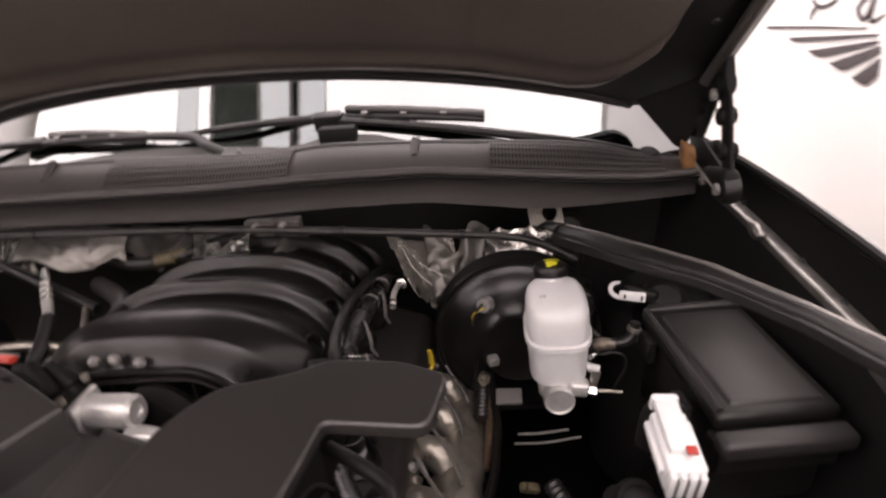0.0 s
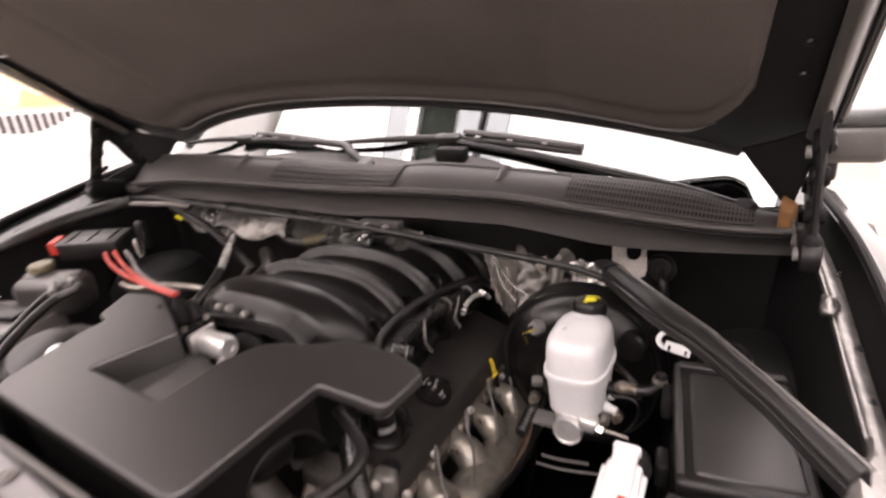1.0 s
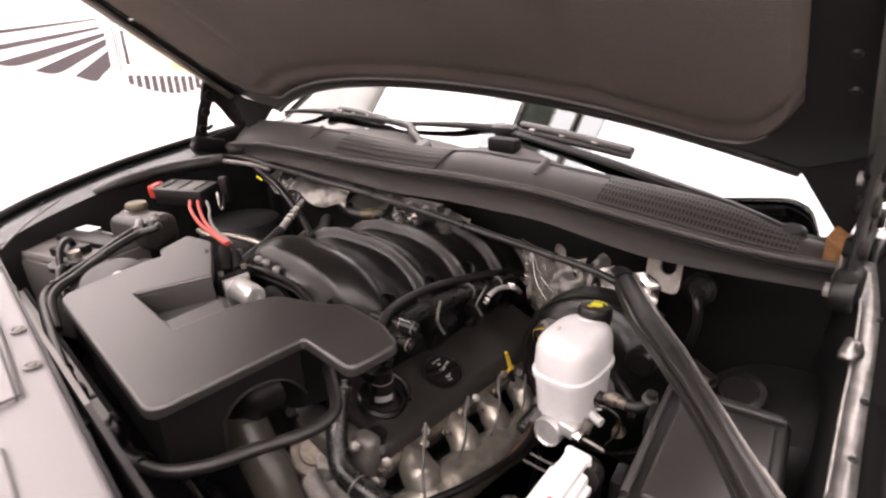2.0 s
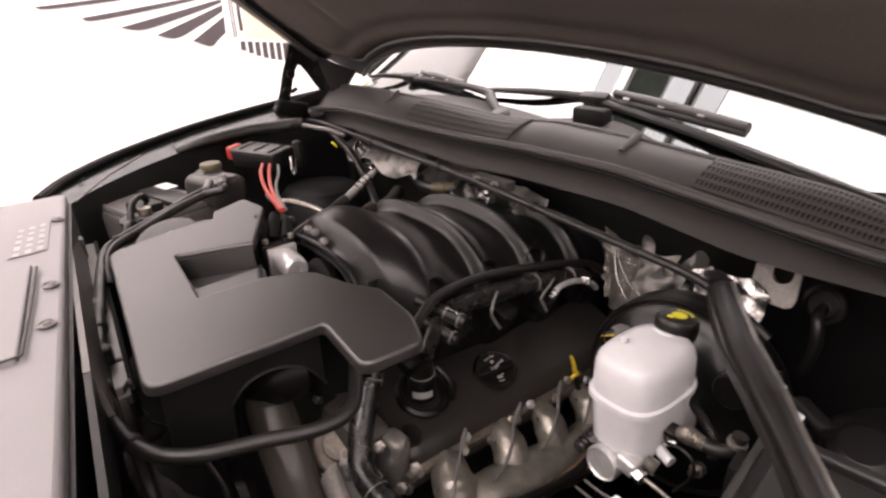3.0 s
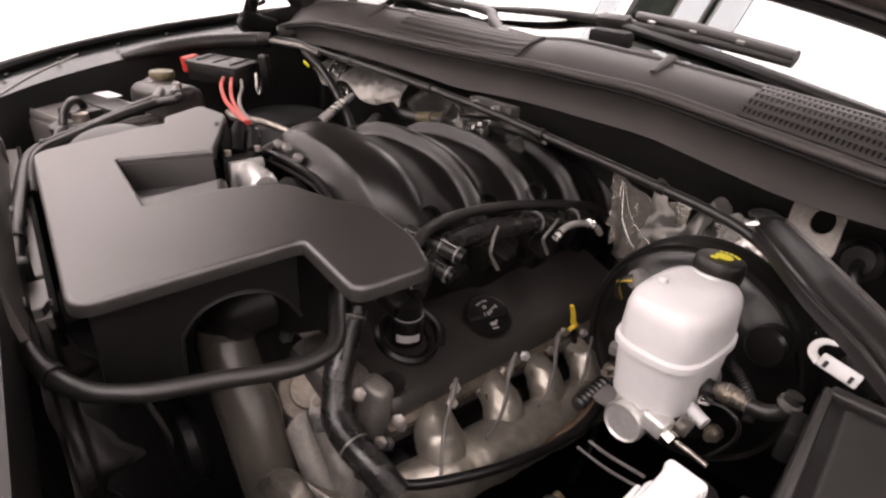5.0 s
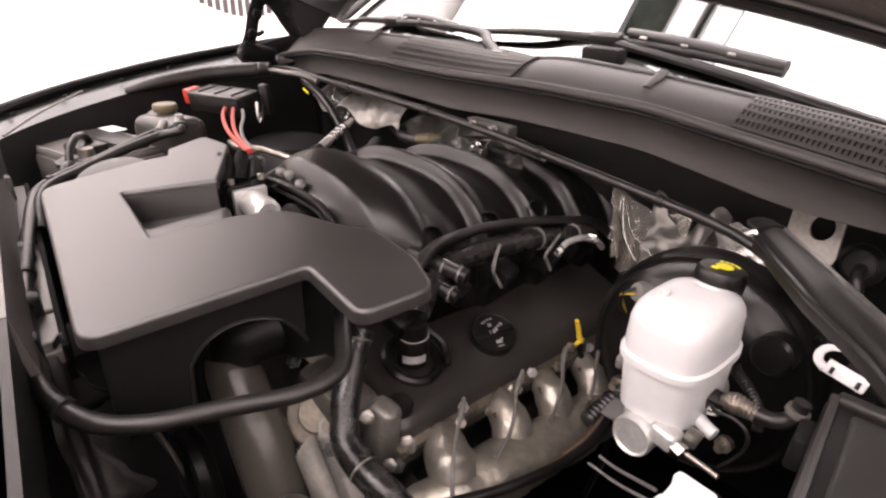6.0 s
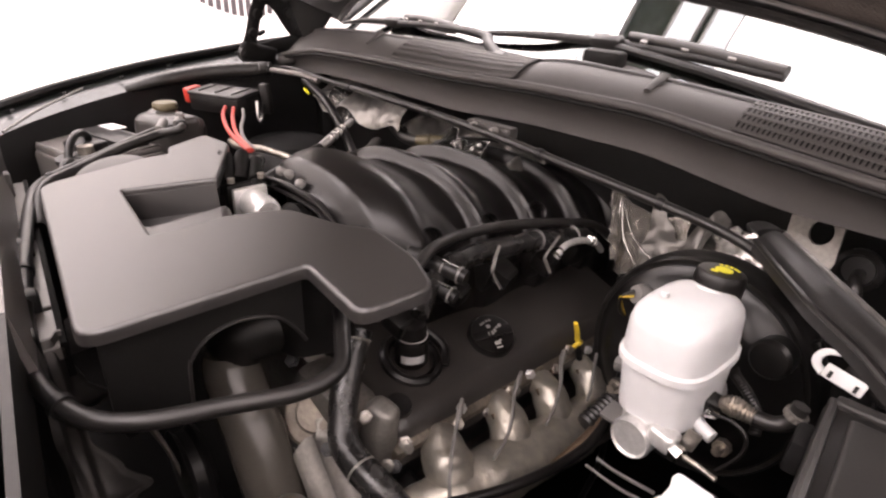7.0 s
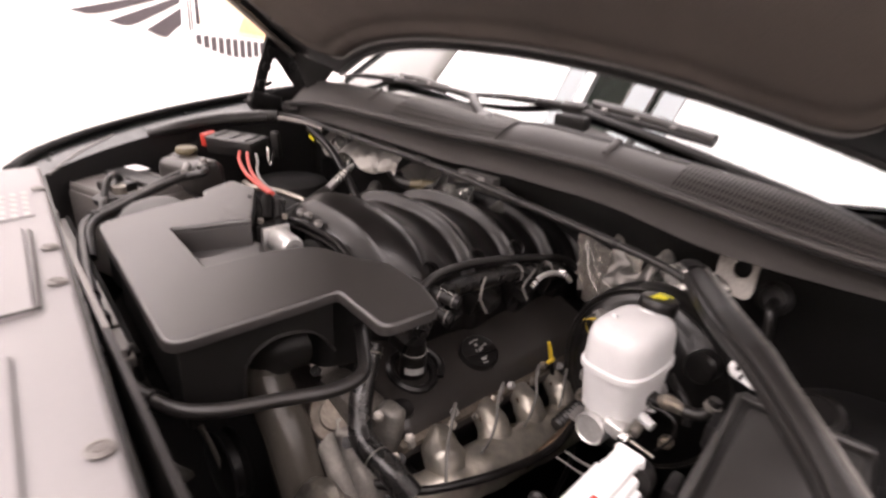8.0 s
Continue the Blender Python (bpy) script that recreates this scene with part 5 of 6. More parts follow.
# harness and rail over the valve cover
hose("fuel_rail_hose", [(0.235, -0.335, 0.985), (0.212, -0.285, 1.01), (0.197, -0.24, 1.019), (0.19, -0.155, 1.014), (0.192, -0.05, 0.996), (0.2, 0.04, 0.974), (0.215, 0.07, 0.95)], 0.0064, "black hose along the intake runners", RUBBER)
har = hose("engine_harness", [(0.235, -0.3, 0.968), (0.215, -0.265, 0.985), (0.204, -0.22, 0.995), (0.203, -0.13, 0.99), (0.205, -0.04, 0.976), (0.205, 0.03, 0.963)], [0.0095, 0.0115, 0.0135, 0.013, 0.013, 0.0115], "black wrapped engine wiring harness", TAPE)
for p in ((0.2038, -0.085, 0.984), (0.205, -0.012, 0.972)):
    part("band", bm_lathe([(0.0128, -0.0014), (0.014, -0.0012), (0.014, 0.0012), (0.0128, 0.0014)], p, (0.02, 1, -0.14), 18), GREYPRINT, har, "pale tape band")
for k, (y, z) in enumerate(((-0.3, 0.945), (-0.22, 0.955), (-0.14, 0.953), (-0.06, 0.945))):
    con = thing("connector", (0.235, y, z - 0.02), "black wiring connector with a wire clip", "connector", "connectors on the valve cover")
    part("plug", bm_box((0.2, y, z), (0.03, 0.03, 0.024), 0.006, euler(10, 25, 15)), BLACK, con)
    part("rib", bm_box((0.214, y, z - 0.004), (0.006, 0.022, 0.02), 0.002, euler(10, 25, 15)), VOID, con)
    if k == 1:
        part("lead", bm_tube([(0.215, -0.165, 1.002), (0.222, -0.178, 0.994), (0.225, -0.184, 0.98), (0.223, -0.178, 0.968), (0.226, -0.17, 0.952)], 0.0022, 8, 5), LEADM, con)
    if k == 3:
        part("lead", bm_tube([(0.215, -0.054, 0.985), (0.222, -0.072, 0.982), (0.226, -0.092, 0.972), (0.224, -0.086, 0.96), (0.227, -0.08, 0.946)], 0.0022, 8, 5), LEADM, con)
plugs = thing("injector_plug", (0.21, -0.25, 0.97), "pair of black injector plugs with pale rims as highlights", "connector")
for pts, r in (([(0.17, -0.262, 1.004), (0.21, -0.252, 1.0), (0.24, -0.24, 0.994)], [0.008, 0.0095, 0.0085]), ([(0.185, -0.272, 0.988), (0.216, -0.264, 0.983), (0.242, -0.255, 0.976)], [0.007, 0.0088, 0.0075])):
    plug = part("plug", bm_tube(pts, r, 16, 5), BLACK, plugs)
    d = Vector(pts[2]) - Vector(pts[1])
    # pale rings paint the small grey highlights on the black plugs
    for w in (0.15, 0.75):
        part("rim", bm_lathe([(0.0075, -0.0012), (0.0099, -0.001), (0.0099, 0.001), (0.0075, 0.0012)], Vector(pts[1]) + d * w, d, 18), GREYPRINT, plug)
    part("clip", bm_box(Vector(pts[1]) + d * 0.4 + Vector((0.002, -0.002, 0.0092)), (0.02, 0.004, 0.003), 0.001, euler(0, 14, 22)), CHROME, plug, "bright spring clip")
fit = thing("hose_fitting", (0.236, -0.04, 0.955), "bright metal curved hose fitting", "fitting")
part("pipe", bm_tube([(0.235, -0.082, 0.972), (0.235, -0.064, 0.983), (0.237, -0.035, 0.983), (0.238, -0.003, 0.97), (0.236, 0.015, 0.955)], 0.0042, 12, 6), CASTBRIGHT, fit)
for p, d in (((0.235, -0.08, 0.973), (0, 1, 0.7)), ((0.235, -0.074, 0.978), (0, 1, 0.6)), ((0.2375, -0.018, 0.978), (0, 1, -0.35)), ((0.238, -0.01, 0.974), (0, 1, -0.45))):
    part("collar", bm_lathe([(0.0042, -0.002), (0.0062, -0.0016), (0.0062, 0.0016), (0.0042, 0.002)], p, d, 16), CHROME, fit)

# ---- brakes ----
booster = thing("brake_booster", (0.43, -0.05, 0.79), "large round black brake booster on the firewall", "brake booster")
BN = Vector((0, -1, 0.12)).normalized()
BC = Vector((0.412, -0.035, 0.892))
DRUM = [(0.09, -0.07), (0.108, -0.04), (0.113, -0.022), (0.1165, -0.018), (0.1165, -0.01), (0.114, -0.006), (0.113, 0.0), (0.109, 0.012), (0.105, 0.02), (0.1, 0.022), (0.094, 0.028), (0.084, 0.036), (0.074, 0.041), (0.066, 0.042), (0.05, 0.048), (0.045, 0.056), (0, 0.056)]
part("drum", bm_lathe([(1.11 * r, h) for r, h in DRUM], BC, BN, 72), GLOSS, booster)
part("rib", bm_lathe([(0.122, 0.008), (0.126, 0.013), (0.123, 0.019), (0.118, 0.017)], BC, BN, 64), GLOSS, booster)
part("check_valve", bm_lathe([(0.0185, -0.01), (0.0195, 0.012), (0.0165, 0.016), (0.008, 0.017), (0, 0.017)], (0.5, -0.085, 0.972), BN, 24), GLOSS, booster)
for k in range(3):
    a = radians(35 + 120 * k)
    part("crimp", bm_box(BC + Vector((0.128 * math.cos(a), 0.014, 0.128 * math.sin(a))), (0.012, 0.012, 0.012), 0.003, euler(0, -math.degrees(a), 0)), GLOSS, booster)
for x, z in ((0.485, 0.86), (0.36, 0.86)):
    part("stud", bm_lathe([(0, 0), (0.009, 0), (0.009, 0.008), (0.005, 0.008), (0.005, 0.018), (0, 0.018)], (x, -0.1, z), BN, 8), STEEL, booster)
sensor = thing("vacuum_sensor", (0.37, -0.12, 0.985), "grey sensor plug with thin yellow wires", "sensor")
part("body", bm_lathe([(0, 0), (0.011, 0), (0.0125, 0.008), (0.0095, 0.016), (0, 0.017)], (0.372, -0.1, 0.984), (-0.4, -1, 0.3), 14), GREYPRINT, sensor)
for k in range(3):
    part("wire", bm_tube([(0.366, -0.116, 0.987 + 0.003 * k), (0.357, -0.124, 0.985), (0.352, -0.116, 0.974 - 0.005 * k), (0.35, -0.1, 0.95)], 0.0018, 6, 5), (YELLOW, TAN, BLACK)[k], sensor)

master = thing("master_cylinder", (0.455, -0.18, 0.89), "bare aluminium brake master cylinder", "master cylinder")
part("barrel", bm_lathe([(0.024, 0), (0.024, 0.03), (0.018, 0.035), (0.018, 0.12), (0.0185, 0.125), (0.0185, 0.128), (0.017, 0.131), (0.0155, 0.129), (0, 0.129)], (0.455, -0.115, 0.928), (0.0, -1, 0.03), 28), CASTBRIGHT, master)
part("saddle", bm_box((0.455, -0.2, 0.935), (0.045, 0.055, 0.03), 0.008), CASTBRIGHT, master)
part("port", bm_box((0.478, -0.233, 0.944), (0.024, 0.02, 0.018), 0.005, euler(0, 10, 0), 3), CASTBRIGHT, master)
part("port_nut", bm_lathe([(0.0065, 0), (0.007, 0.004), (0.007, 0.011), (0.004, 0.013), (0, 0.013)], (0.487, -0.236, 0.941), (1, -0.2, -0.1), 6), CHROME, master)
part("port_flag", bm_box((0.497, -0.226, 0.95), (0.012, 0.003, 0.02), 0.002, euler(0, 15, 10)), CAST, master)
part("mount_tab", bm_box((0.395, -0.15, 0.864), (0.036, 0.026, 0.006), 0.002, euler(12, 0, 0)), GREYPRINT, master)
part("side_fitting", bm_box((0.376, -0.132, 0.912), (0.016, 0.014, 0.014), 0.004, euler(10, 0, 20)), GREYPRINT, master)
hose("brake_line", [(0.494, -0.237, 0.941), (0.51, -0.238, 0.941), (0.527, -0.24, 0.9405)], 0.0022, "straight steel brake line", STEEL, category="brake line")
hose("brake_line", [(0.405, -0.2, 0.843), (0.43, -0.202, 0.845), (0.47, -0.203, 0.852)], 0.0018, "thin dull steel brake line", LEADM, category="brake line")
hose("brake_line", [(0.4, -0.21, 0.836), (0.44, -0.213, 0.84), (0.485, -0.21, 0.846)], 0.0016, "thin dull steel brake line", LEADM, category="brake line")
hose("sensor_wire", [(0.5, -0.215, 0.98), (0.507, -0.22, 0.98), (0.52, -0.22, 0.982), (0.531, -0.22, 0.977), (0.534, -0.22, 0.967), (0.531, -0.22, 0.953), (0.52, -0.222, 0.933)], 0.0016, "thin black looping sensor wire", SATIN, category="wire")
hose("booster_cable", [(0.356, -0.075, 0.9), (0.349, -0.08, 0.86), (0.345, -0.082, 0.8), (0.346, -0.084, 0.72), (0.33, -0.086, 0.64)], 0.004, "black cable hanging beside the booster", SATIN, category="cable")
hose("firewall_hose", [(0.292, 0.0, 0.9), (0.292, -0.03, 0.87), (0.288, -0.045, 0.82), (0.282, -0.05, 0.75), (0.27, -0.05, 0.65)], 0.009, "thick black hose beside the booster", RUBBER)

res = thing("brake_fluid_reservoir", (0.455, -0.2, 0.935), "translucent white brake fluid reservoir", "reservoir")


def ring(z, hx, hy, cy, taper=0.4):
    """A rounded oblong, narrower to the front."""
    out = []
    for i in range(36):
        a = 2 * math.pi * i / 36
        c, s = math.cos(a), math.sin(a)
        n = 3.3
        r = (abs(c) ** n + abs(s) ** n) ** (-1 / n)
        out.append(Vector((0.457 + 0.99 * hx * r * c, cy + 0.002 + 0.99 * hy * r * s, z)))
    return out


def bm_rings(rings):
    bm = bmesh.new()
    vs = [[bm.verts.new(p) for p in r] for r in rings]
    for a, b in zip(vs, vs[1:]):
        for k in range(len(a)):
            bm.faces.new((a[k], a[(k + 1) % len(a)], b[(k + 1) % len(a)], b[k]))
    bm.faces.new(vs[0][::-1])
    bm.faces.new(vs[-1])
    bmesh.ops.recalc_face_normals(bm, faces=bm.faces)
    return bm


tank = part("tank", bm_rings([ring(0.944, 0.03, 0.042, -0.192), ring(0.948, 0.034, 0.046, -0.192), ring(0.997, 0.0365, 0.05, -0.193), ring(0.999, 0.0395, 0.054, -0.193), ring(1.005, 0.0395, 0.054, -0.193), ring(1.007, 0.037, 0.051, -0.193),
                       ring(1.015, 0.037, 0.051, -0.193), ring(1.034, 0.0362, 0.05, -0.193), ring(1.042, 0.0345, 0.048, -0.193), ring(1.047, 0.031, 0.044, -0.193), ring(1.0495, 0.024, 0.036, -0.192), ring(1.05, 0.01, 0.015, -0.19)]), WHITE, res)
part("fill_neck", bm_lathe([(0.017, -0.02), (0.017, 0.008), (0.016, 0.01)], (0.455, -0.152, 1.038), (0, 0.25, 1), 24), WHITE, res)
part("nub", bm_lathe([(0.004, 0), (0.0035, 0.004), (0, 0.0045)], (0.44, -0.205, 1.051), (0, 0, 1), 12), WHITE, res)
part("nipple", bm_tube([(0.48, -0.2, 0.955), (0.496, -0.205, 0.95), (0.506, -0.207, 0.948)], 0.006, 10, 3), WHITE, res)
CN = Vector((0.02, 0.1, 1)).normalized()
CC = Vector((0.455, -0.14, 1.052))
rcap = part("cap", bm_lathe([(0.0195, -0.014), (0.0208, -0.011), (0.0215, 0.0), (0.0205, 0.006), (0.019, 0.008), (0, 0.0088)], CC, CN, 32), SATIN, res, "black cap with yellow print")
part("print_disc", bm_lathe([(0.0075, 0), (0.0075, 0.0005), (0, 0.0005)], CC + CN * 0.0092 + Vector((0.001, 0, 0)), CN, 24), PRINT, rcap)
for k in range(5):
    a = radians(45 + 20 * k)
    part("print_bar", bm_box(CC + CN * 0.0095 + Vector((0.001 + 0.0125 * math.cos(a), 0.0125 * math.sin(a), -0.0012 * math.sin(a))), (0.002, 0.003, 0.0005), 0, euler(0, 0, math.degrees(a))), PRINT, rcap)
part("print_bar", bm_box(CC + CN * 0.0095 + Vector((-0.003, -0.0095, 0.0009)), (0.006, 0.004, 0.0005), 0), PRINT, rcap)

elbow_con = thing("line_connector", (0.495, -0.19, 0.94), "black plug with a metal clip and braided sleeve", "connector")
part("plug", bm_box((0.492, -0.192, 0.967), (0.02, 0.016, 0.02), 0.004, euler(20, 20, 25)), BLACK, elbow_con)
part("clip", bm_box((0.499, -0.202, 0.965), (0.011, 0.005, 0.009), 0.002, euler(20, 10, 30)), CHROME, elbow_con)
part("braid", bm_tube([(0.5, -0.191, 0.971), (0.51, -0.19, 0.974), (0.527, -0.189, 0.973)], [0.006, 0.009, 0.0062], 12, 12, ripple=0.09), STEEL, elbow_con, "braided steel sleeve")
part("pipe", bm_tube([(0.525, -0.189, 0.973), (0.54, -0.187, 0.975), (0.549, -0.184, 0.983), (0.552, -0.182, 0.998)], 0.0065, 12, 6), RUBBER, elbow_con)
part("ring", bm_lathe([(0.0066, -0.003), (0.0088, -0.0026), (0.0088, 0.0026), (0.0066, 0.003)], (0.5505, -0.183, 0.989), (0.3, 0.1, 1), 16), CASTPALE, elbow_con)
hose("vacuum_hose", [(0.488, -0.148, 0.98), (0.493, -0.15, 0.975), (0.505, -0.152, 0.967), (0.519, -0.155, 0.952), (0.524, -0.165, 0.94)], 0.0048, "ribbed black vacuum hose", RUBBER, ripple=0.06, steps=14)

# ---- underhood fuse centre and its connectors ----
fuse = thing("fuse_center", (0.63, -0.24, 0.85), "large black underhood fuse box with a flat lid", "fuse box")
FT = euler(2, 3, 9)
part("box", bm_box((0.638, -0.246, 0.928), (0.118, 0.18, 0.11), 0.01, FT), BLACK, fuse)
lid = part("lid", bm_box((0.637, -0.246, 0.988), (0.124, 0.19, 0.02), 0.007, FT, 3), BLACK, fuse, "flat black lid with a raised field")
part("field", bm_box((0.64, -0.249, 0.995), (0.096, 0.16, 0.012), 0.005, FT, 3), FUSEM, lid)
rim_at = Vector((0.637, -0.246, 0.998))
part("rim", bm_tube([rim_at + FT @ Vector(p) for p in ((-0.057, -0.088, 0), (-0.057, 0.088, 0), (0.057, 0.088, 0))], 0.0045, 8, 1, smooth=False), FUSEM, lid)
part("back_rim", bm_box(rim_at + FT @ Vector((0, 0.089, 0.001)), (0.112, 0.012, 0.009), 0.003, FT, 3), FUSEM, lid)
part("front_ledge", bm_box((0.648, -0.362, 0.98), (0.128, 0.024, 0.02), 0.006, FT, 3), FUSEM, fuse)
part("ledge_web", bm_box((0.644, -0.346, 0.958), (0.12, 0.03, 0.03), 0.004, FT), BLACK, fuse)
part("latch", bm_box((0.562, -0.2, 0.975), (0.012, 0.03, 0.03), 0.003, FT), DARK, fuse)
part("latch", bm_box((0.572, -0.3, 0.965), (0.012, 0.03, 0.03), 0.003, FT), DARK, fuse)
br = thing("white_bracket", (0.565, -0.12, 0.985), "white plastic retaining bracket beside the fuse box", "bracket")
WT = euler(-30, 2, -14)
part("plate", bm_box((0.561, -0.12, 0.998), (0.033, 0.004, 0.013), 0.003, WT), WHITEHARD, br)
part("strap", bm_tube([(0.546, -0.117, 0.995), (0.538, -0.111, 0.997), (0.536, -0.104, 1.001), (0.54, -0.098, 1.005), (0.55, -0.095, 1.006)], [0.005, 0.0042, 0.0036, 0.003, 0.0018], 10, 6, flat=0.6), WHITEHARD, br)
for k in (-0.009, 0.012):
    part("slot", bm_box(Vector((0.56, -0.1238, 0.9985)) + WT @ Vector((k, -0.0012, 0)), (0.0025, 0.003, 0.006), 0.0005, WT), BLACK, br)
part("plug", bm_box((0.577, -0.1, 0.992), (0.044, 0.018, 0.014), 0.005, euler(-10, 6, -30)), BLACK, br)
con = thing("harness_connector", (0.548, -0.39, 0.93), "tall white wiring connector with a red tab", "connector")
CTN = euler(9, 4, 2)
CO = Vector((0.545, -0.37, 0.983))


def con_box(name, at, size, bevel, mat):
    part(name, bm_box(CO + CTN @ (Vector(at) * 0.9), [v * 0.9 for v in size], bevel, CTN), mat, con)


con_box("shell", (0, -0.006, 0), (0.038, 0.074, 0.036), 0.005, WHITEHARD)
con_box("lever", (-0.001, 0.008, 0.021), (0.026, 0.066, 0.012), 0.004, WHITEHARD)
con_box("lever_grip", (-0.001, 0.042, 0.018), (0.03, 0.01, 0.02), 0.004, WHITEHARD)
con_box("red_tab", (0.006, -0.026, 0.0275), (0.011, 0.01, 0.004), 0.0015, RED)
con_box("side_rail", (-0.021, -0.004, 0.004), (0.006, 0.06, 0.008), 0.002, WHITEHARD)
con_box("side_rail", (0.021, -0.004, 0.004), (0.006, 0.06, 0.008), 0.002, WHITEHARD)
for k in range(4):
    con_box("ridge", (-0.0145 + 0.0096 * k, -0.045, -0.001), (0.0062, 0.009, 0.032), 0.0018, WHITEHARD)
con_box("seal", (0, -0.046, -0.004), (0.034, 0.004, 0.026), 0.001, GREYPRINT)
for k in range(8):
    part("wire", bm_tube([(0.53 + 0.005 * k, -0.425, 0.962), (0.525 + 0.004 * k, -0.435, 0.935), (0.515 + 0.003 * k, -0.43, 0.9), (0.51, -0.41, 0.86)], 0.0022, 6, 5), (RED, WHITEHARD, TAN, BLACK, RED, GREYPRINT, WHITEHARD, TAN)[k], con)
hose("connector_boot", [(0.555, -0.342, 0.99), (0.55, -0.325, 0.985), (0.545, -0.312, 0.965), (0.54, -0.31, 0.93)], [0.014, 0.016, 0.015, 0.014], "black rubber boot behind the connector", RUBBER)
hose("heater_hose", [(0.5, -0.36, 0.9), (0.515, -0.385, 0.925), (0.525, -0.41, 0.92), (0.52, -0.44, 0.89), (0.5, -0.46, 0.83)], 0.017, "thick black bent hose below the connector", RUBBER, clamps=(0.2,))
hose("pipe_stub", [(0.66, -0.43, 0.93), (0.665, -0.44, 0.91), (0.66, -0.445, 0.86)], 0.014, "grey pipe stub before the fuse box", GREYPRINT, clamps=(0.3,))
hose("wire_loom", [(0.44, -0.3, 0.86), (0.47, -0.36, 0.85), (0.5, -0.42, 0.84), (0.5, -0.5, 0.83)], 0.01, "corrugated black wire loom", RUBBER, ripple=0.08, steps=18, category="wire loom")
for p, m in (((0.412, -0.245, 0.795), TAN), ((0.42, -0.252, 0.802), TAN), ((0.307, -0.19, 0.802), STEEL), ((0.339, -0.19, 0.802), STEEL)):
    sm = thing("wire_terminal", (p[0], p[1], p[2] - 0.01), "small pale wire terminal low in the bay", "terminal")
    part("body", bm_box(p, (0.016, 0.012, 0.01), 0.003, euler(20, 30, 15)), m, sm)

# ---- brace ----
brace = thing("strut_brace", (0.58, -0.24, 1.08), "black pressed steel brace across the corner of the bay", "brace")
A, C = Vector((0.468, -0.092, 1.09)), Vector((0.716, -0.39, 1.086))
BEAM = [A, Vector((0.508, -0.155, 1.101)), Vector((0.55, -0.215, 1.109)), Vector((0.596, -0.268, 1.113)), Vector((0.626, -0.3, 1.109)), Vector((0.658, -0.334, 1.104)), C]
HALF = [0.0115, 0.012, 0.012, 0.0102, 0.0085, 0.0085, 0.0115]
across = Vector((0.72, 0.67, 0.18)).normalized()


def brace_face(u, v):
    """A pressed strip with turned-down edges, wide at the cowl and waisted past its middle."""
    k = u * (len(BEAM) - 1)
    i = min(len(BEAM) - 2, int(k))
    p, h = BEAM[i].lerp(BEAM[i + 1], k - i), lerp(HALF[i], HALF[i + 1], smooth(0, 1, k - i))
    w = 2 * v - 1
    return p + across * h * w * min(1.0, 1.25 - 0.25 * abs(w)) + Vector((0, 0, -0.012 * smooth(0.72, 1.0, abs(w)) + 0.002 * math.cos(3 * w)))


part("beam", bm_sheet(brace_face, 60, 20, 0.004), BLACK, brace)
# pale tube paints the highlight line along one edge of the black beam
part("edge", bm_tube([Vector(brace_face(i / 24, 0.9)) + Vector((0.001, 0.001, 0.0018)) for i in range(25)], 0.0024, 8, 2), RAILSTEEL, brace)
part("edge", bm_tube([Vector(brace_face(i / 24, 0.06)) + Vector((0, 0, 0.001)) for i in range(25)], 0.0026, 8, 2), SATIN, brace)
part("foot", bm_prism(rounded([(0.69, -0.318), (0.722, -0.34), (0.722, -0.405), (0.708, -0.392)], 0.004), lambda x, y: 1.062 - 0.4 * (x - 0.7), lambda x, y: 1.066 - 0.4 * (x - 0.7), 0.001), RAILSTEEL, brace)
part("shoulder", bm_tube([A + Vector((0.004, -0.006, 0)), A + Vector((-0.014, 0.014, -0.003)), A + Vector((-0.02, 0.026, -0.012))], [0.013, 0.011, 0.008], 14, 5, flat=0.4), GLOSS, brace)

# ---- harness under the cowl and the foil shields ----
hose("cowl_harness", [(-0.7, 0.0, 1.085), (-0.58, -0.01, 1.094), (-0.5, -0.01, 1.092), (-0.4, -0.015, 1.091), (-0.3, -0.035, 1.097), (-0.2, -0.052, 1.101), (-0.1, -0.055, 1.1), (0.0, -0.06, 1.098), (0.1, -0.064, 1.094), (0.2, -0.06, 1.084), (0.3, -0.054, 1.073), (0.4, -0.036, 1.055), (0.45, -0.035, 1.04), (0.5, -0.03, 1.01)], 0.0056, "black harness running below the cowl", RUBBER, clamps=(0.3, 0.5, 0.68, 0.8), category="wire loom")
hose("cowl_pipe", [(-0.66, -0.055, 1.085), (-0.6, -0.055, 1.094), (-0.53, -0.055, 1.098), (-0.47, -0.05, 1.1), (-0.43, -0.035, 1.092)], 0.0055, "grey metal pipe under the cowl corner", BRACKETM, category="pipe")
hose("corrugated_sleeve", [(-0.69, -0.33, 1.062), (-0.68, -0.26, 1.077), (-0.665, -0.17, 1.088), (-0.63, -0.08, 1.093), (-0.61, -0.05, 1.095)], [0.008, 0.0145, 0.0165, 0.016, 0.0145], "ribbed black foam sleeve along the fender", RUBBER, ripple=0.05, steps=12)


def foil(name, fn, nu, nv, mat, label, seed, rough=0.012, away=(0, 1, 0)):
    def crumple(u, v):
        p = Vector(fn(u, v))
        q = (p + Vector((seed, 0, 0))) * 26
        d = noise.noise_vector(q) * rough + noise.noise_vector(q * 2.7) * rough * 0.45
        return p + d
    return solid(name, bm_sheet(crumple, nu, nv, 0.001, away), mat, label, "heat shield")


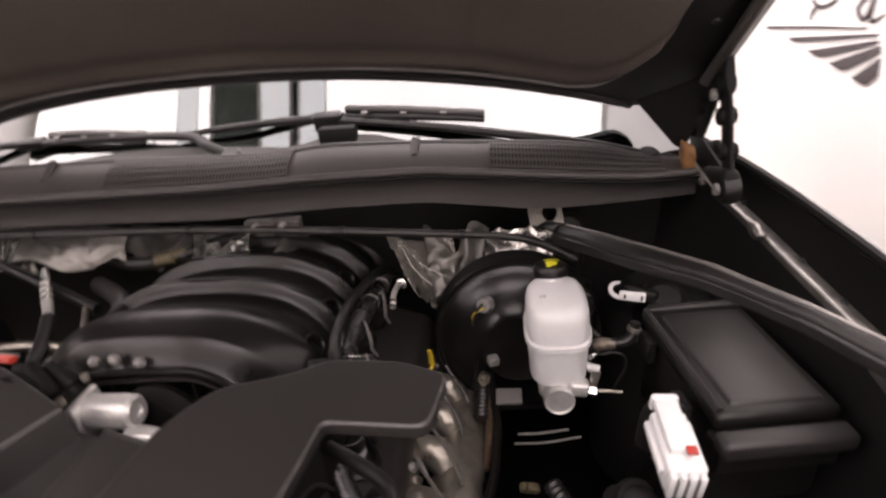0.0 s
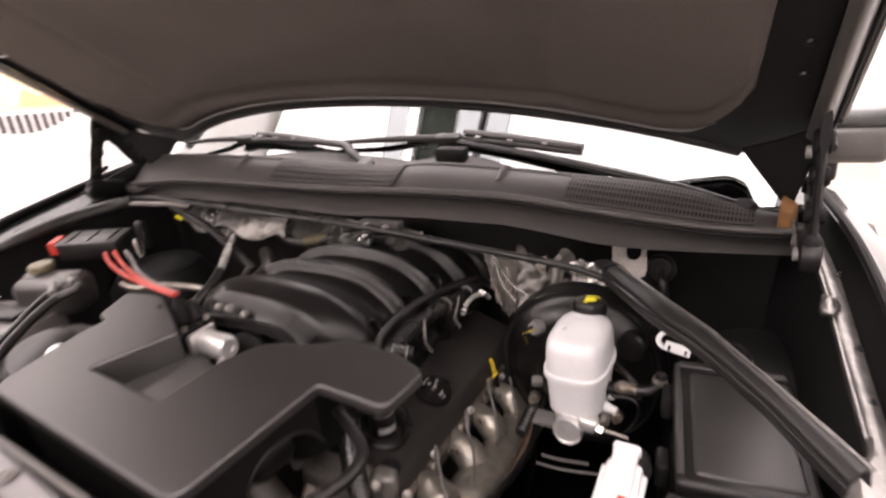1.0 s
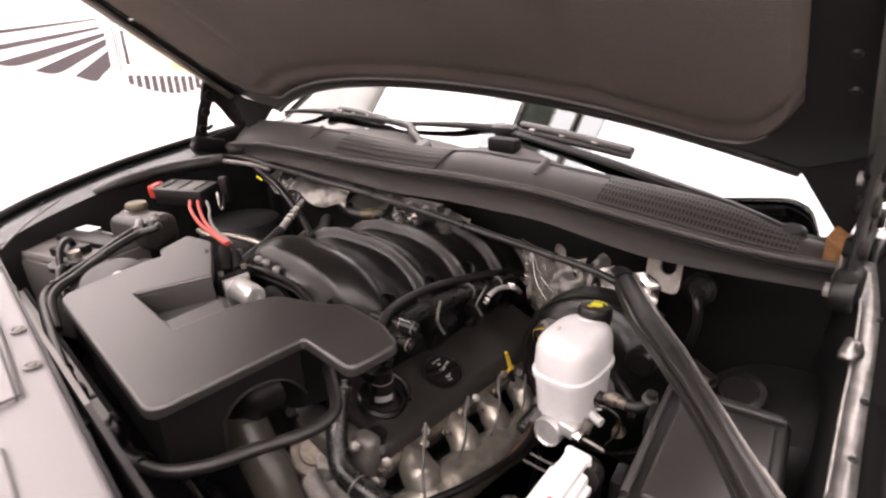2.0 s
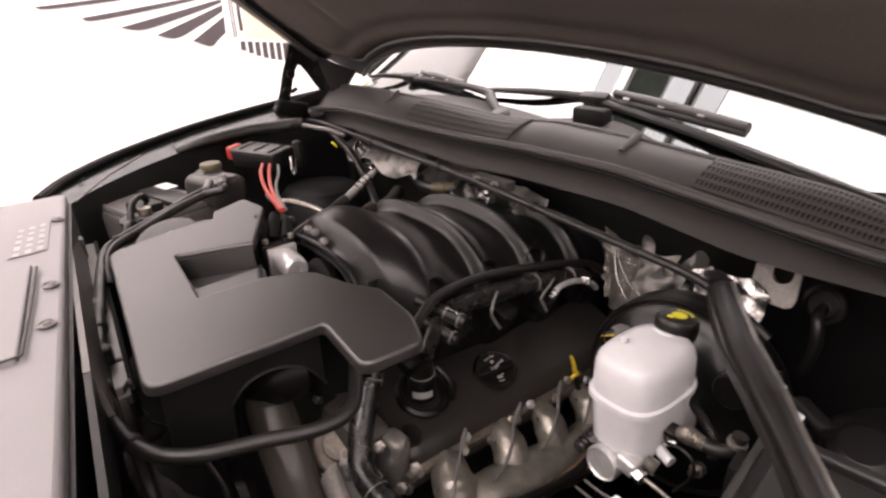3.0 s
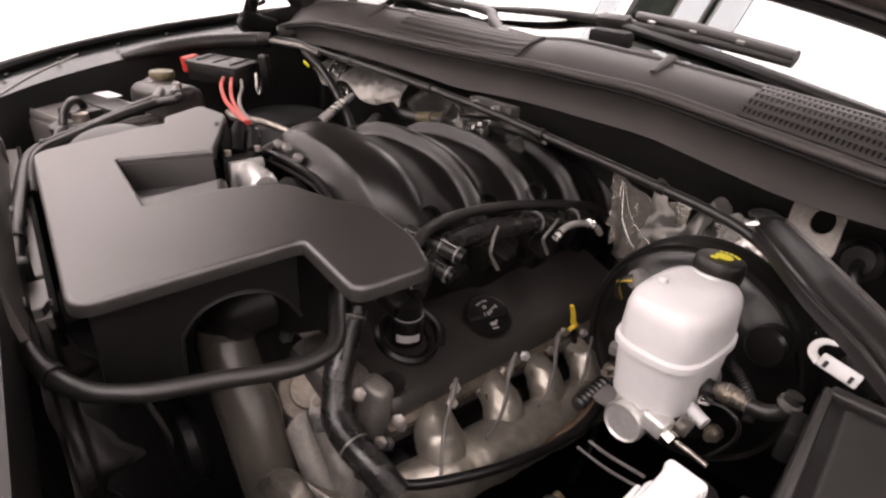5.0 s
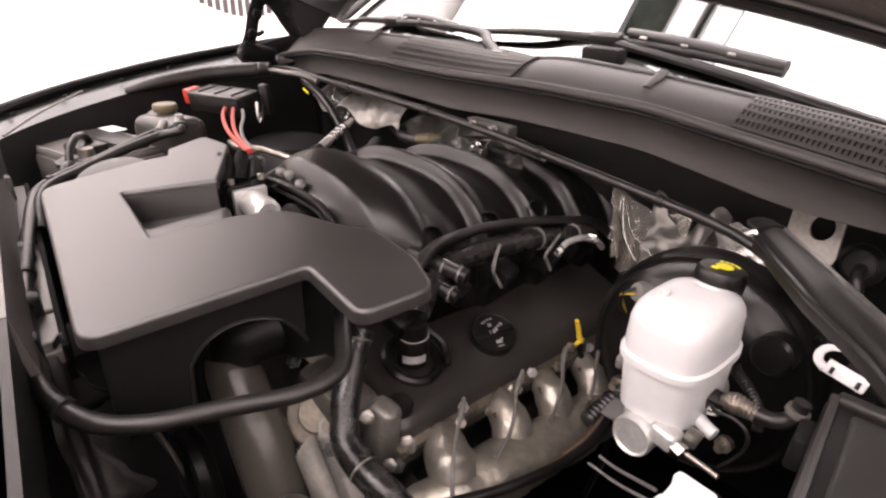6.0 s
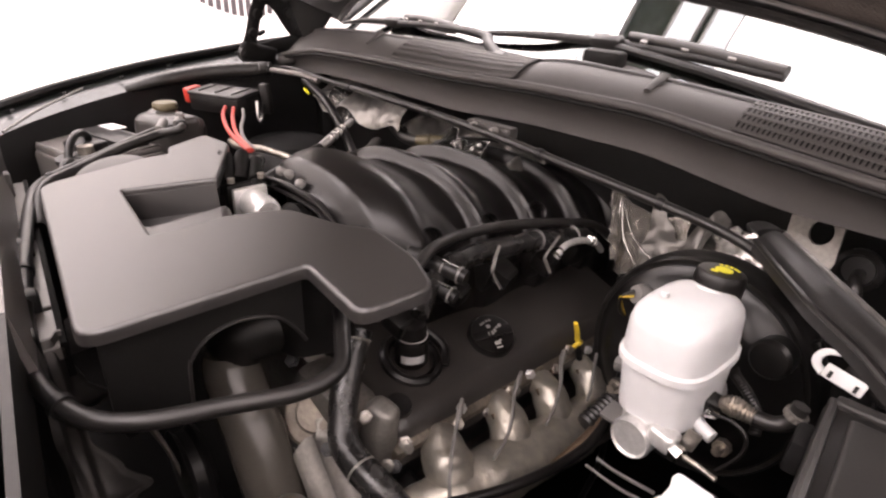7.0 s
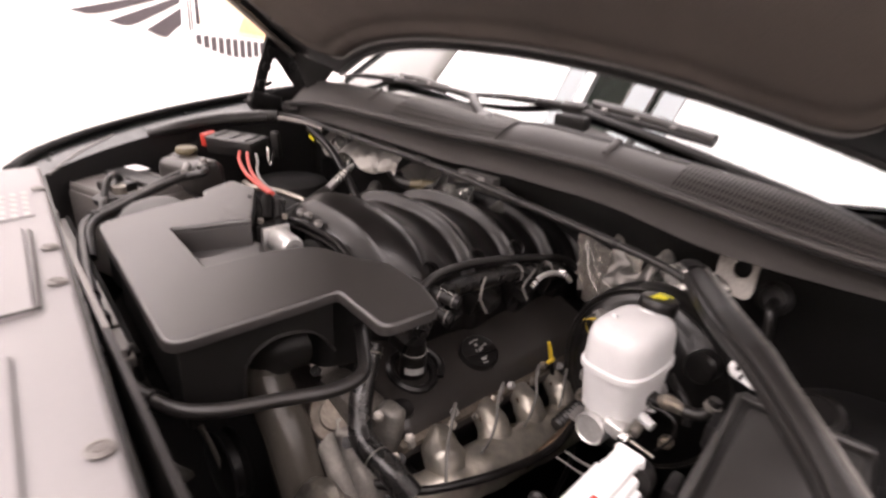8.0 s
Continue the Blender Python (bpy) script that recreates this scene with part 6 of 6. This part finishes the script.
foil("foil_shield", lambda u, v: (lerp(-0.5, -0.2, u), 0.03 - 0.045 * v + 0.012 * math.sin(3 * v + 4 * u), lerp(1.082, 1.04 + 0.012 * math.sin(13 * u + 1.5) - 0.012 * u, v) - 0.006 * u + 0.01 * math.sin(3 * u)), 90, 30, DULLFOIL, "dull silver foil heat shield below the cowl", 1, 0.0045)
foil("foil_shield", lambda u, v: (lerp(-0.455, -0.375, u) + 0.03 * v, 0.014 - 0.04 * v + 0.004 * math.sin(34 * u + 5 * v), lerp(1.082, 1.046 - 0.01 * u, v) - 0.014 * u), 60, 20, FOIL, "bright creased silver foil below the cowl", 3, 0.003)
foil("foil_shield", lambda u, v: (lerp(-0.24, 0.08, u), 0.08 - 0.055 * v + 0.01 * math.sin(4 * v), lerp(1.06, 1.022 + 0.02 * math.sin(23 * u), v) - 0.02 * u), 60, 16, DULLFOIL, "dull silver foil heat shield below the cowl", 2, 0.006)
foil("foil_shield", lambda u, v: (lerp(-0.1, -0.01, u) + 0.01 * v, 0.03 - 0.035 * v + 0.006 * math.sin(20 * u), lerp(1.052, 1.03, v) - 0.012 * math.sin(3 * u)), 40, 12, FOIL, "crumpled silver foil scrap below the cowl", 6, 0.008)
foil("foil_shield", lambda u, v: (lerp(0.365, 0.47, u), 0.035 - 0.04 * v + 0.008 * math.sin(9 * u), lerp(1.044 - 0.02 * (2 * u - 1) ** 2, 0.99, v)), 40, 24, FOIL, "crumpled silver foil heat shield behind the booster", 5, 0.006)
foil("foil_shield", lambda u, v: (lerp(0.27, 0.375, u), 0.075 - 0.05 * v + 0.01 * math.sin(11 * u + 3 * v), lerp(1.03 - 0.05 * math.sin(math.pi * min(1, 1.3 * u)) ** 2, 0.91, v)), 60, 44, DULLFOIL, "dull crumpled foil insulation on the firewall", 8, 0.009)
film = thing("hanging_film", (0.26, 0.05, 0.86), "hanging wrinkled clear plastic film with foil streaks as glints", "plastic film")


def film_drape(u, v):
    q = Vector((11 * u + 3 * v, 7 * v - 4 * u, 2.0))
    wrinkle = abs(noise.noise(q)) * 1.1 + abs(noise.noise(q * 2.3)) * 0.6 + 0.35 * math.sin(17 * u * (1 + 0.5 * v) + 3 * noise.noise(q * 0.5))
    sag = 0.02 * math.sin(math.pi * u) * (1 - v)
    return (lerp(0.2 + 0.05 * v, 0.315, u) + 0.003 * wrinkle, 0.07 + 0.03 * u + 0.012 * wrinkle * (0.3 + 0.7 * v) - 0.06 * v, lerp(1.03 - 0.02 * u - sag, 0.945 - 0.055 * u + 0.02 * noise.noise((5 * u, 0.3, 0)), v))


part("sheet", bm_sheet(film_drape, 120, 60, 0.0008, (0, 1, 0)), FILM, film)
# thin foil tubes draw the bright streaks of light on the film
for k, (dx, dz, r) in enumerate(((0.034, -0.12, 0.0022), (0.06, -0.095, 0.0011), (0.09, -0.08, 0.0012))):
    part("fold", bm_tube([(0.222 + 0.1 * dx, 0.062, 1.022 - 0.1 * dx), (0.22 + 0.5 * dx, 0.046 - 0.003 * k, 1.02 + 0.5 * dz), (0.222 + dx, 0.03, 1.02 + 0.8 * dz)], [0.0004, r, 0.0004], 8, 8, flat=0.4), FOIL, film)
plate = thing("bracket_plate", (0.46, 0.05, 1.02), "pale sheet metal bracket with a round hole", "bracket")
ring_in = [(0.4705 + 0.0115 * math.cos(q), 1.052 + 0.0125 * math.sin(q)) for q in [2 * math.pi * i / 24 for i in range(24)]]
edge_out = []
for q in [2 * math.pi * i / 24 for i in range(24)]:
    c, s = math.cos(q), math.sin(q)
    edge_out.append((0.465 + 0.026 * max(-1, min(1, 1.25 * c)) - 0.004 * s, 1.045 + 0.03 * max(-0.95, min(0.75, 1.2 * s))))
bm = bmesh.new()
rims = [[bm.verts.new((x, 0.05 + d + 0.45 * (z - 1.045), z)) for x, z in pts] for pts, d in ((ring_in, 0.0), (edge_out, 0.0), (edge_out, 0.004), (ring_in, 0.004))]
for a, c in zip(rims, rims[1:] + rims[:1]):
    for i in range(24):
        bm.faces.new((a[i], a[(i + 1) % 24], c[(i + 1) % 24], c[i]))
bmesh.ops.recalc_face_normals(bm, faces=bm.faces)
part("plate", bm, CASTPALE, plate)
grommet = thing("firewall_grommet", (0.501, 0.1, 0.985), "black rubber firewall grommet with a bent tube", "grommet")
part("disc", bm_lathe([(0.024, 0), (0.024, 0.008), (0.018, 0.012), (0.016, 0.007), (0, 0.007)], (0.505, 0.1, 1.008), (0, -1, 0.2), 24), RUBBER, grommet)
part("tube", bm_tube([(0.507, 0.094, 1.006), (0.51, 0.07, 1.006), (0.516, 0.06, 0.995), (0.518, 0.06, 0.97), (0.51, 0.065, 0.93)], 0.0065, 10, 6), RUBBER, grommet)
horn = thing("vacuum_pump", (0.6, -0.09, 0.9), "round black canister between fuse box and fender", "canister")
part("canister", bm_lathe([(0.03, -0.06), (0.033, -0.05), (0.033, 0.0), (0.03, 0.008), (0.022, 0.011), (0.02, 0.008), (0, 0.008)], (0.615, -0.075, 0.965), (0.1, -0.4, 1), 28), SATIN, horn)

# heater pipes behind the manifold
valve = thing("service_valve", (-0.3, -0.07, 0.97), "bright aluminium air conditioning service valve", "valve")
part("barrel", bm_tube([(-0.335, -0.02, 1.028), (-0.285, -0.085, 1.021), (-0.235, -0.15, 1.014)], [0.006, 0.0085, 0.0075], 14, 4), CASTBRIGHT, valve)
hose("ac_hose", [(-0.24, -0.145, 1.014), (-0.215, -0.19, 1.008), (-0.19, -0.25, 1.0), (-0.15, -0.3, 1.0), (-0.12, -0.33, 1.01)], 0.0095, "black refrigerant hose running to the connector boots", RUBBER)
for t in (0.3, 0.42, 0.54, 0.66):
    p = Vector((-0.335, -0.02, 1.028)).lerp(Vector((-0.235, -0.15, 1.014)), t)
    part("ring", bm_lathe([(0.0075, -0.003), (0.0098, -0.003), (0.0098, 0.003), (0.0075, 0.003)], p, (0.1, -0.12, -0.015), 16), CHROME, valve)
hose("ac_line", [(-0.42, -0.23, 1.0), (-0.36, -0.24, 1.005), (-0.3, -0.22, 1.01), (-0.24, -0.2, 1.005), (-0.17, -0.2, 1.0)], 0.006, "bright aluminium refrigerant line", STEEL, category="pipe")
hose("ac_line", [(-0.24, -0.07, 0.985), (-0.225, -0.09, 1.0), (-0.2, -0.13, 1.0), (-0.19, -0.16, 0.985)], 0.005, "bright aluminium refrigerant line", STEEL, category="pipe")
hose("heater_hose", [(-0.34, 0.05, 1.05), (-0.27, 0.03, 1.03), (-0.2, 0.01, 1.02), (-0.14, 0.02, 1.022), (-0.07, 0.06, 1.03), (0.0, 0.1, 1.03)], 0.011, "black heater hose behind the intake manifold", RUBBER, clamps=(0.7,))
hose("heater_hose", [(-0.25, -0.02, 1.0), (-0.18, -0.08, 1.01), (-0.13, -0.14, 1.02), (-0.12, -0.22, 1.015)], 0.014, "black hose beside the intake manifold", RUBBER)
hose("cross_tube", [(-0.5, -0.03, 1.085), (-0.4, -0.04, 1.06), (-0.3, -0.06, 1.02), (-0.2, -0.1, 1.0)], 0.008, "slim black diagonal tube", SATIN, category="pipe")
fitn = thing("quick_connector", (-0.14, 0.0, 1.01), "tan plastic quick connector on the heater hose", "fitting")
part("body", bm_tube([(-0.165, 0.01, 1.022), (-0.14, 0.02, 1.024), (-0.12, 0.031, 1.027)], [0.01, 0.012, 0.01], 14, 4), TAN, fitn)
part("collar", bm_lathe([(0.011, -0.003), (0.0138, 0), (0.011, 0.003)], (-0.14, 0.02, 1.024), (0.8, 0.5, 0.1), 16), TAN, fitn)
solid("yellow_tag", bm_box((-0.455, -0.05, 1.07), (0.018, 0.003, 0.007), 0.001, euler(20, 25, 10)), PRINT, "small yellow tag below the cowl", "tag")
# ---- passenger side: fuse block, tank, battery ----
fb = thing("fuse_block", (-0.55, -0.19, 1.03), "flat black terminal block with a red end cover", "fuse box")
FB = euler(6, 0, 24)
part("body", bm_box((-0.548, -0.185, 1.048), (0.13, 0.062, 0.034), 0.006, FB), BLACK, fb)
part("lid", bm_box((-0.548, -0.185, 1.066), (0.132, 0.066, 0.008), 0.003, FB), FUSEM, fb)
for k in range(3):
    part("lid_rib", bm_box((-0.588 + 0.04 * k, -0.2 + 0.017 * k, 1.071), (0.004, 0.05, 0.004), 0.001, FB), FUSEM, fb)
part("red_cover", bm_box((-0.617, -0.222, 1.056), (0.018, 0.036, 0.03), 0.004, FB), RED, fb, "red plastic end cover")
part("clip_bracket", bm_box((-0.47, -0.13, 1.06), (0.02, 0.016, 0.06), 0.005, FB), BLACK, fb)
part("clip_wire", bm_tube([(-0.478, -0.147, 1.055), (-0.472, -0.15, 1.025), (-0.464, -0.146, 1.02), (-0.458, -0.143, 1.055)], 0.003, 8, 5), CHROME, fb)
for k, (m, a) in enumerate(((RED, -0.5), (RED, -0.485), (GREYPRINT, -0.465))):
    hose("battery_cable", [(a + 0.02, -0.21 + 0.01 * k, 1.05), (a + 0.07, -0.234 + 0.012 * k, 1.046), (-0.34, -0.262 + 0.012 * k, 1.043), (-0.24 - 0.004 * k, -0.286 + 0.007 * k, 1.048), (-0.14, -0.31 + 0.004 * k, 1.058)], 0.0036 if k < 2 else 0.003, ("red battery cable" if k < 2 else "dark battery cable") + " leaving the terminal block", m, category="cable")
ct = thing("coolant_tank", (-0.48, -0.32, 0.96), "dark grey coolant tank with a tan cap", "tank")
part("shell", joined(bm_box((-0.488, -0.312, 1.012), (0.13, 0.075, 0.07), 0.022, euler(0, 0, 20), 4), bm_sphere((-0.528, -0.312, 1.03), 0.034, (1, 1, 0.7)), bm_box((-0.45, -0.3, 1.03), (0.05, 0.045, 0.04), 0.012, euler(0, 0, 20), 3)), TANKM, ct)
part("cap", bm_lathe([(0.019, 0), (0.022, 0.004), (0.022, 0.012), (0.02, 0.015), (0.008, 0.016), (0, 0.016)], (-0.525, -0.305, 1.047), (0, 0, 1), 20), TAN, ct, "dull tan screw cap")
part("spout", bm_tube([(-0.44, -0.335, 1.045), (-0.425, -0.342, 1.042), (-0.41, -0.352, 1.038)], 0.008, 10, 3), GREYPRINT, ct)
part("spout", bm_tube([(-0.425, -0.31, 1.05), (-0.405, -0.318, 1.052), (-0.395, -0.325, 1.048)], 0.008, 10, 3), GREYPRINT, ct)
part("spout_clip", bm_box((-0.41, -0.315, 1.058), (0.016, 0.012, 0.012), 0.003), GREYPRINT, ct)
bat = thing("battery", (-0.56, -0.43, 0.83), "dark grey car battery with a cable over it", "battery")
BT = euler(0, 0, 16)
part("case", bm_box((-0.565, -0.43, 0.907), (0.26, 0.16, 0.164), 0.008, BT), BATTERY, bat)
part("top", bm_box((-0.565, -0.43, 0.9920), (0.25, 0.15, 0.014), 0.005, BT), BATTERY, bat, "grey battery top")
part("vent_bar", bm_box((-0.545, -0.4, 1.0040), (0.16, 0.05, 0.014), 0.005, BT), BLACK, bat)
part("vent_bar", bm_box((-0.5, -0.45, 1.0060), (0.06, 0.05, 0.02), 0.006, BT), BLACK, bat)
part("label", bm_box((-0.6, -0.385, 1.0115), (0.05, 0.028, 0.0012), 0, BT), WHITEHARD, bat, "pale printed label")
part("hold_rim", bm_tube([BT @ Vector(p) + Vector((-0.565, -0.43, 0.9990)) for p in ((-0.122, -0.07, 0), (-0.122, 0.07, 0), (0.122, 0.07, 0), (0.122, -0.07, 0), (-0.122, -0.07, 0))], 0.003, 8, 1, smooth=False), GREYPRINT, bat)
part("terminal", bm_lathe([(0.013, 0), (0.012, 0.016), (0, 0.016)], (-0.445, -0.46, 1.0040), (0, 0, 1), 16), STEEL, bat)
part("clamp", bm_box((-0.432, -0.468, 1.0), (0.034, 0.024, 0.016), 0.004, euler(0, 0, 40)), BLACK, bat)
part("clamp_ring", bm_lathe([(0.016, -0.004), (0.021, -0.004), (0.022, 0), (0.021, 0.006), (0.016, 0.006)], (-0.44, -0.485, 1.0), (0.1, -0.1, 1), 20), RUBBER, bat)
hose("battery_loop", [(-0.432, -0.49, 0.995), (-0.446, -0.482, 1.02), (-0.47, -0.465, 1.034), (-0.494, -0.448, 1.026), (-0.502, -0.44, 0.998)], 0.0062, "black battery cable looping over the case", RUBBER, category="cable")
hose("battery_lead", [(-0.43, -0.485, 1.0), (-0.4, -0.5, 1.0040), (-0.36, -0.51, 0.97), (-0.33, -0.5, 0.93)], 0.007, "black lead at the battery terminal", RUBBER, category="cable")
airbox = thing("air_cleaner", (-0.27, -0.43, 0.86), "black air cleaner housing beside the battery", "air cleaner")
part("case", bm_box((-0.255, -0.44, 0.95), (0.14, 0.16, 0.13), 0.02, euler(0, 0, 6)), BLACK, airbox)
part("neck", bm_lathe([(0.05, 0), (0.052, 0.02), (0.048, 0.03), (0.03, 0.034), (0, 0.034)], (-0.24, -0.46, 1.0), (0.2, -0.2, 1), 24), SATIN, airbox)
part("vent", bm_sphere((-0.197, -0.465, 1.035), 0.014, (1, 1, 0.8)), WHITEHARD, airbox, "pale round knob")

# radiator side: brackets under the cover
rb = thing("radiator_bracket", (0.08, -0.59, 0.78), "stamped grey metal bracket beside the radiator", "bracket")
BRW = [(0.0, 0.022), (0.1, 0.024), (0.17, 0.03), (0.23, 0.05), (0.28, 0.038), (0.36, 0.018), (0.46, 0.021), (0.56, 0.042), (0.62, 0.063), (0.68, 0.046), (0.74, 0.026), (0.84, 0.022), (0.92, 0.034), (1.0, 0.038)]


def bracket_width(v):
    for (a, p), (c, q) in zip(BRW, BRW[1:]):
        if v <= c:
            return lerp(p, q, smooth(a, c, v))
    return BRW[-1][1]


def bracket_at(u, v):
    w = bracket_width(v)
    fold = 0.012 * max(0.0, (w - 0.024) / 0.04) * math.sin(math.pi * min(1.0, 1.2 * u)) - 0.01 * smooth(0.2, 0.32, w * u / 0.06) + 0.008 * smooth(0.25, 0.0, u)
    return (0.1 + fold + 0.012 * math.sin(12 * v), -0.612 + w * u, lerp(0.99, 0.7, v) - 0.02 * u * max(0.0, (w - 0.024) / 0.04))


part("plate", bm_sheet(bracket_at, 24, 90, 0.003, (-1, 0, 0)), DIMBRACKET, rb)
part("edge_flange", bm_sheet(lambda u, v: (0.1 + 0.012 * math.sin(12 * v) + 0.008 + 0.004 * u, -0.612 - 0.012 * u, lerp(0.93, 0.7, v)), 4, 30, 0.003, (-1, 0, 0)), DIMBRACKET, rb)
part("knob", bm_lathe([(0.0, 0.0), (0.022, 0.0), (0.026, 0.008), (0.026, 0.03), (0, 0.03)], (0.1, -0.53, 0.91), (0.8, -0.3, 0.3), 20), SATIN, rb, "round black stop")
hose("radiator_hose", [(-0.05, -0.63, 0.93), (-0.02, -0.64, 0.87), (0.0, -0.64, 0.8), (0.0, -0.63, 0.7)], 0.018, "thick dark radiator hose", RUBBER)
for d in (0.0, 0.009):
    hose("sensor_lead", [(0.12 + d, -0.552, 0.9 + d), (0.121 + d, -0.543, 0.872 + d), (0.124 + d, -0.532, 0.837), (0.128, -0.523, 0.79)], [0.0018, 0.0022, 0.0026, 0.002], "thin pale sensor lead", CASTPALE, category="cable")
cg = thing("cable_clip", (-0.36, -0.585, 0.97), "small dark clip at the radiator panel", "clip")
part("body", bm_box((-0.36, -0.58, 0.995), (0.02, 0.016, 0.045), 0.004), GREYPRINT, cg)
for x, y in ((-0.12, -0.593), (0.02, -0.606), (0.1, -0.618)):
    hc = thing("hose_clip", (x, y, 0.97), "black hose clip on the fan shroud", "clip", "hose clips")
    part("strap", bm_box((x, y - 0.004, 0.985), (0.022, 0.03, 0.036), 0.005), DARK, hc)

# wipers
def wiper(pivot, knee, hub, left, right, label):
    t = thing("wiper", pivot, label, "wiper", "windshield wipers")
    part("arm", bm_tube([pivot, Vector(pivot).lerp(Vector(knee), 0.5) + Vector((0, 0, 0.001)), knee, Vector(knee).lerp(Vector(hub), 0.5) + Vector((0, 0.0, 0.004)), hub], [0.009, 0.0095, 0.0085, 0.007, 0.006], 10, 6, flat=0.9), BLACK, t)
    part("pivot_cap", bm_lathe([(0.017, -0.012), (0.017, 0.006), (0.012, 0.01), (0, 0.01)], pivot, (0, -0.3, 1), 18), BLACK, t)
    part("hub", bm_box(Vector(hub) + Vector((0, 0, 0.002)), (0.05, 0.02, 0.018), 0.006, euler(20, 0, 4)), BLACK, t)
    part("blade", bm_tube([left, Vector(left).lerp(Vector(hub), 0.5) + Vector((0, 0, 0.004)), Vector(hub) + Vector((0, 0.012, 0.0)), Vector(right).lerp(Vector(hub), 0.5) + Vector((0, 0, 0.004)), right], [0.004, 0.006, 0.0075, 0.006, 0.0045], 10, 6, flat=1.0), BLACK, t)
    part("spoiler", bm_tube([Vector(hub) + Vector((0.03, 0.01, 0.012)), Vector(right).lerp(Vector(hub), 0.5) + Vector((0, 0.004, 0.013)), Vector(right) + Vector((0, 0.004, 0.007))], [0.006, 0.0078, 0.0074], 12, 5), FUSEM, t)
    for w in (0.25, 0.5, 0.75):
        part("clip", bm_box(Vector(hub).lerp(Vector(right), w) + Vector((0, -0.003, 0.011)), (0.01, 0.006, 0.004), 0.001, euler(20, 4, 0)), GREYPRINT, t)
    return t


wiper((0.615, 0.06, 1.13), (0.5, 0.074, 1.157), (0.128, 0.118, 1.208), (-0.125, 0.1, 1.203), (0.378, 0.098, 1.194), "black wiper parked along the base of the windshield")
wiper((-0.008, 0.042, 1.176), (-0.1, 0.09, 1.203), (-0.4, 0.13, 1.2), (-0.62, 0.15, 1.186), (-0.176, 0.1, 1.2), "black wiper parked along the base of the windshield")
wp = thing("wiper_motor_cover", (0.16, 0.1, 1.17), "black box under the wiper hub", "cover")
part("box", bm_box((0.15, 0.085, 1.19), (0.06, 0.025, 0.026), 0.006), VOID, wp)
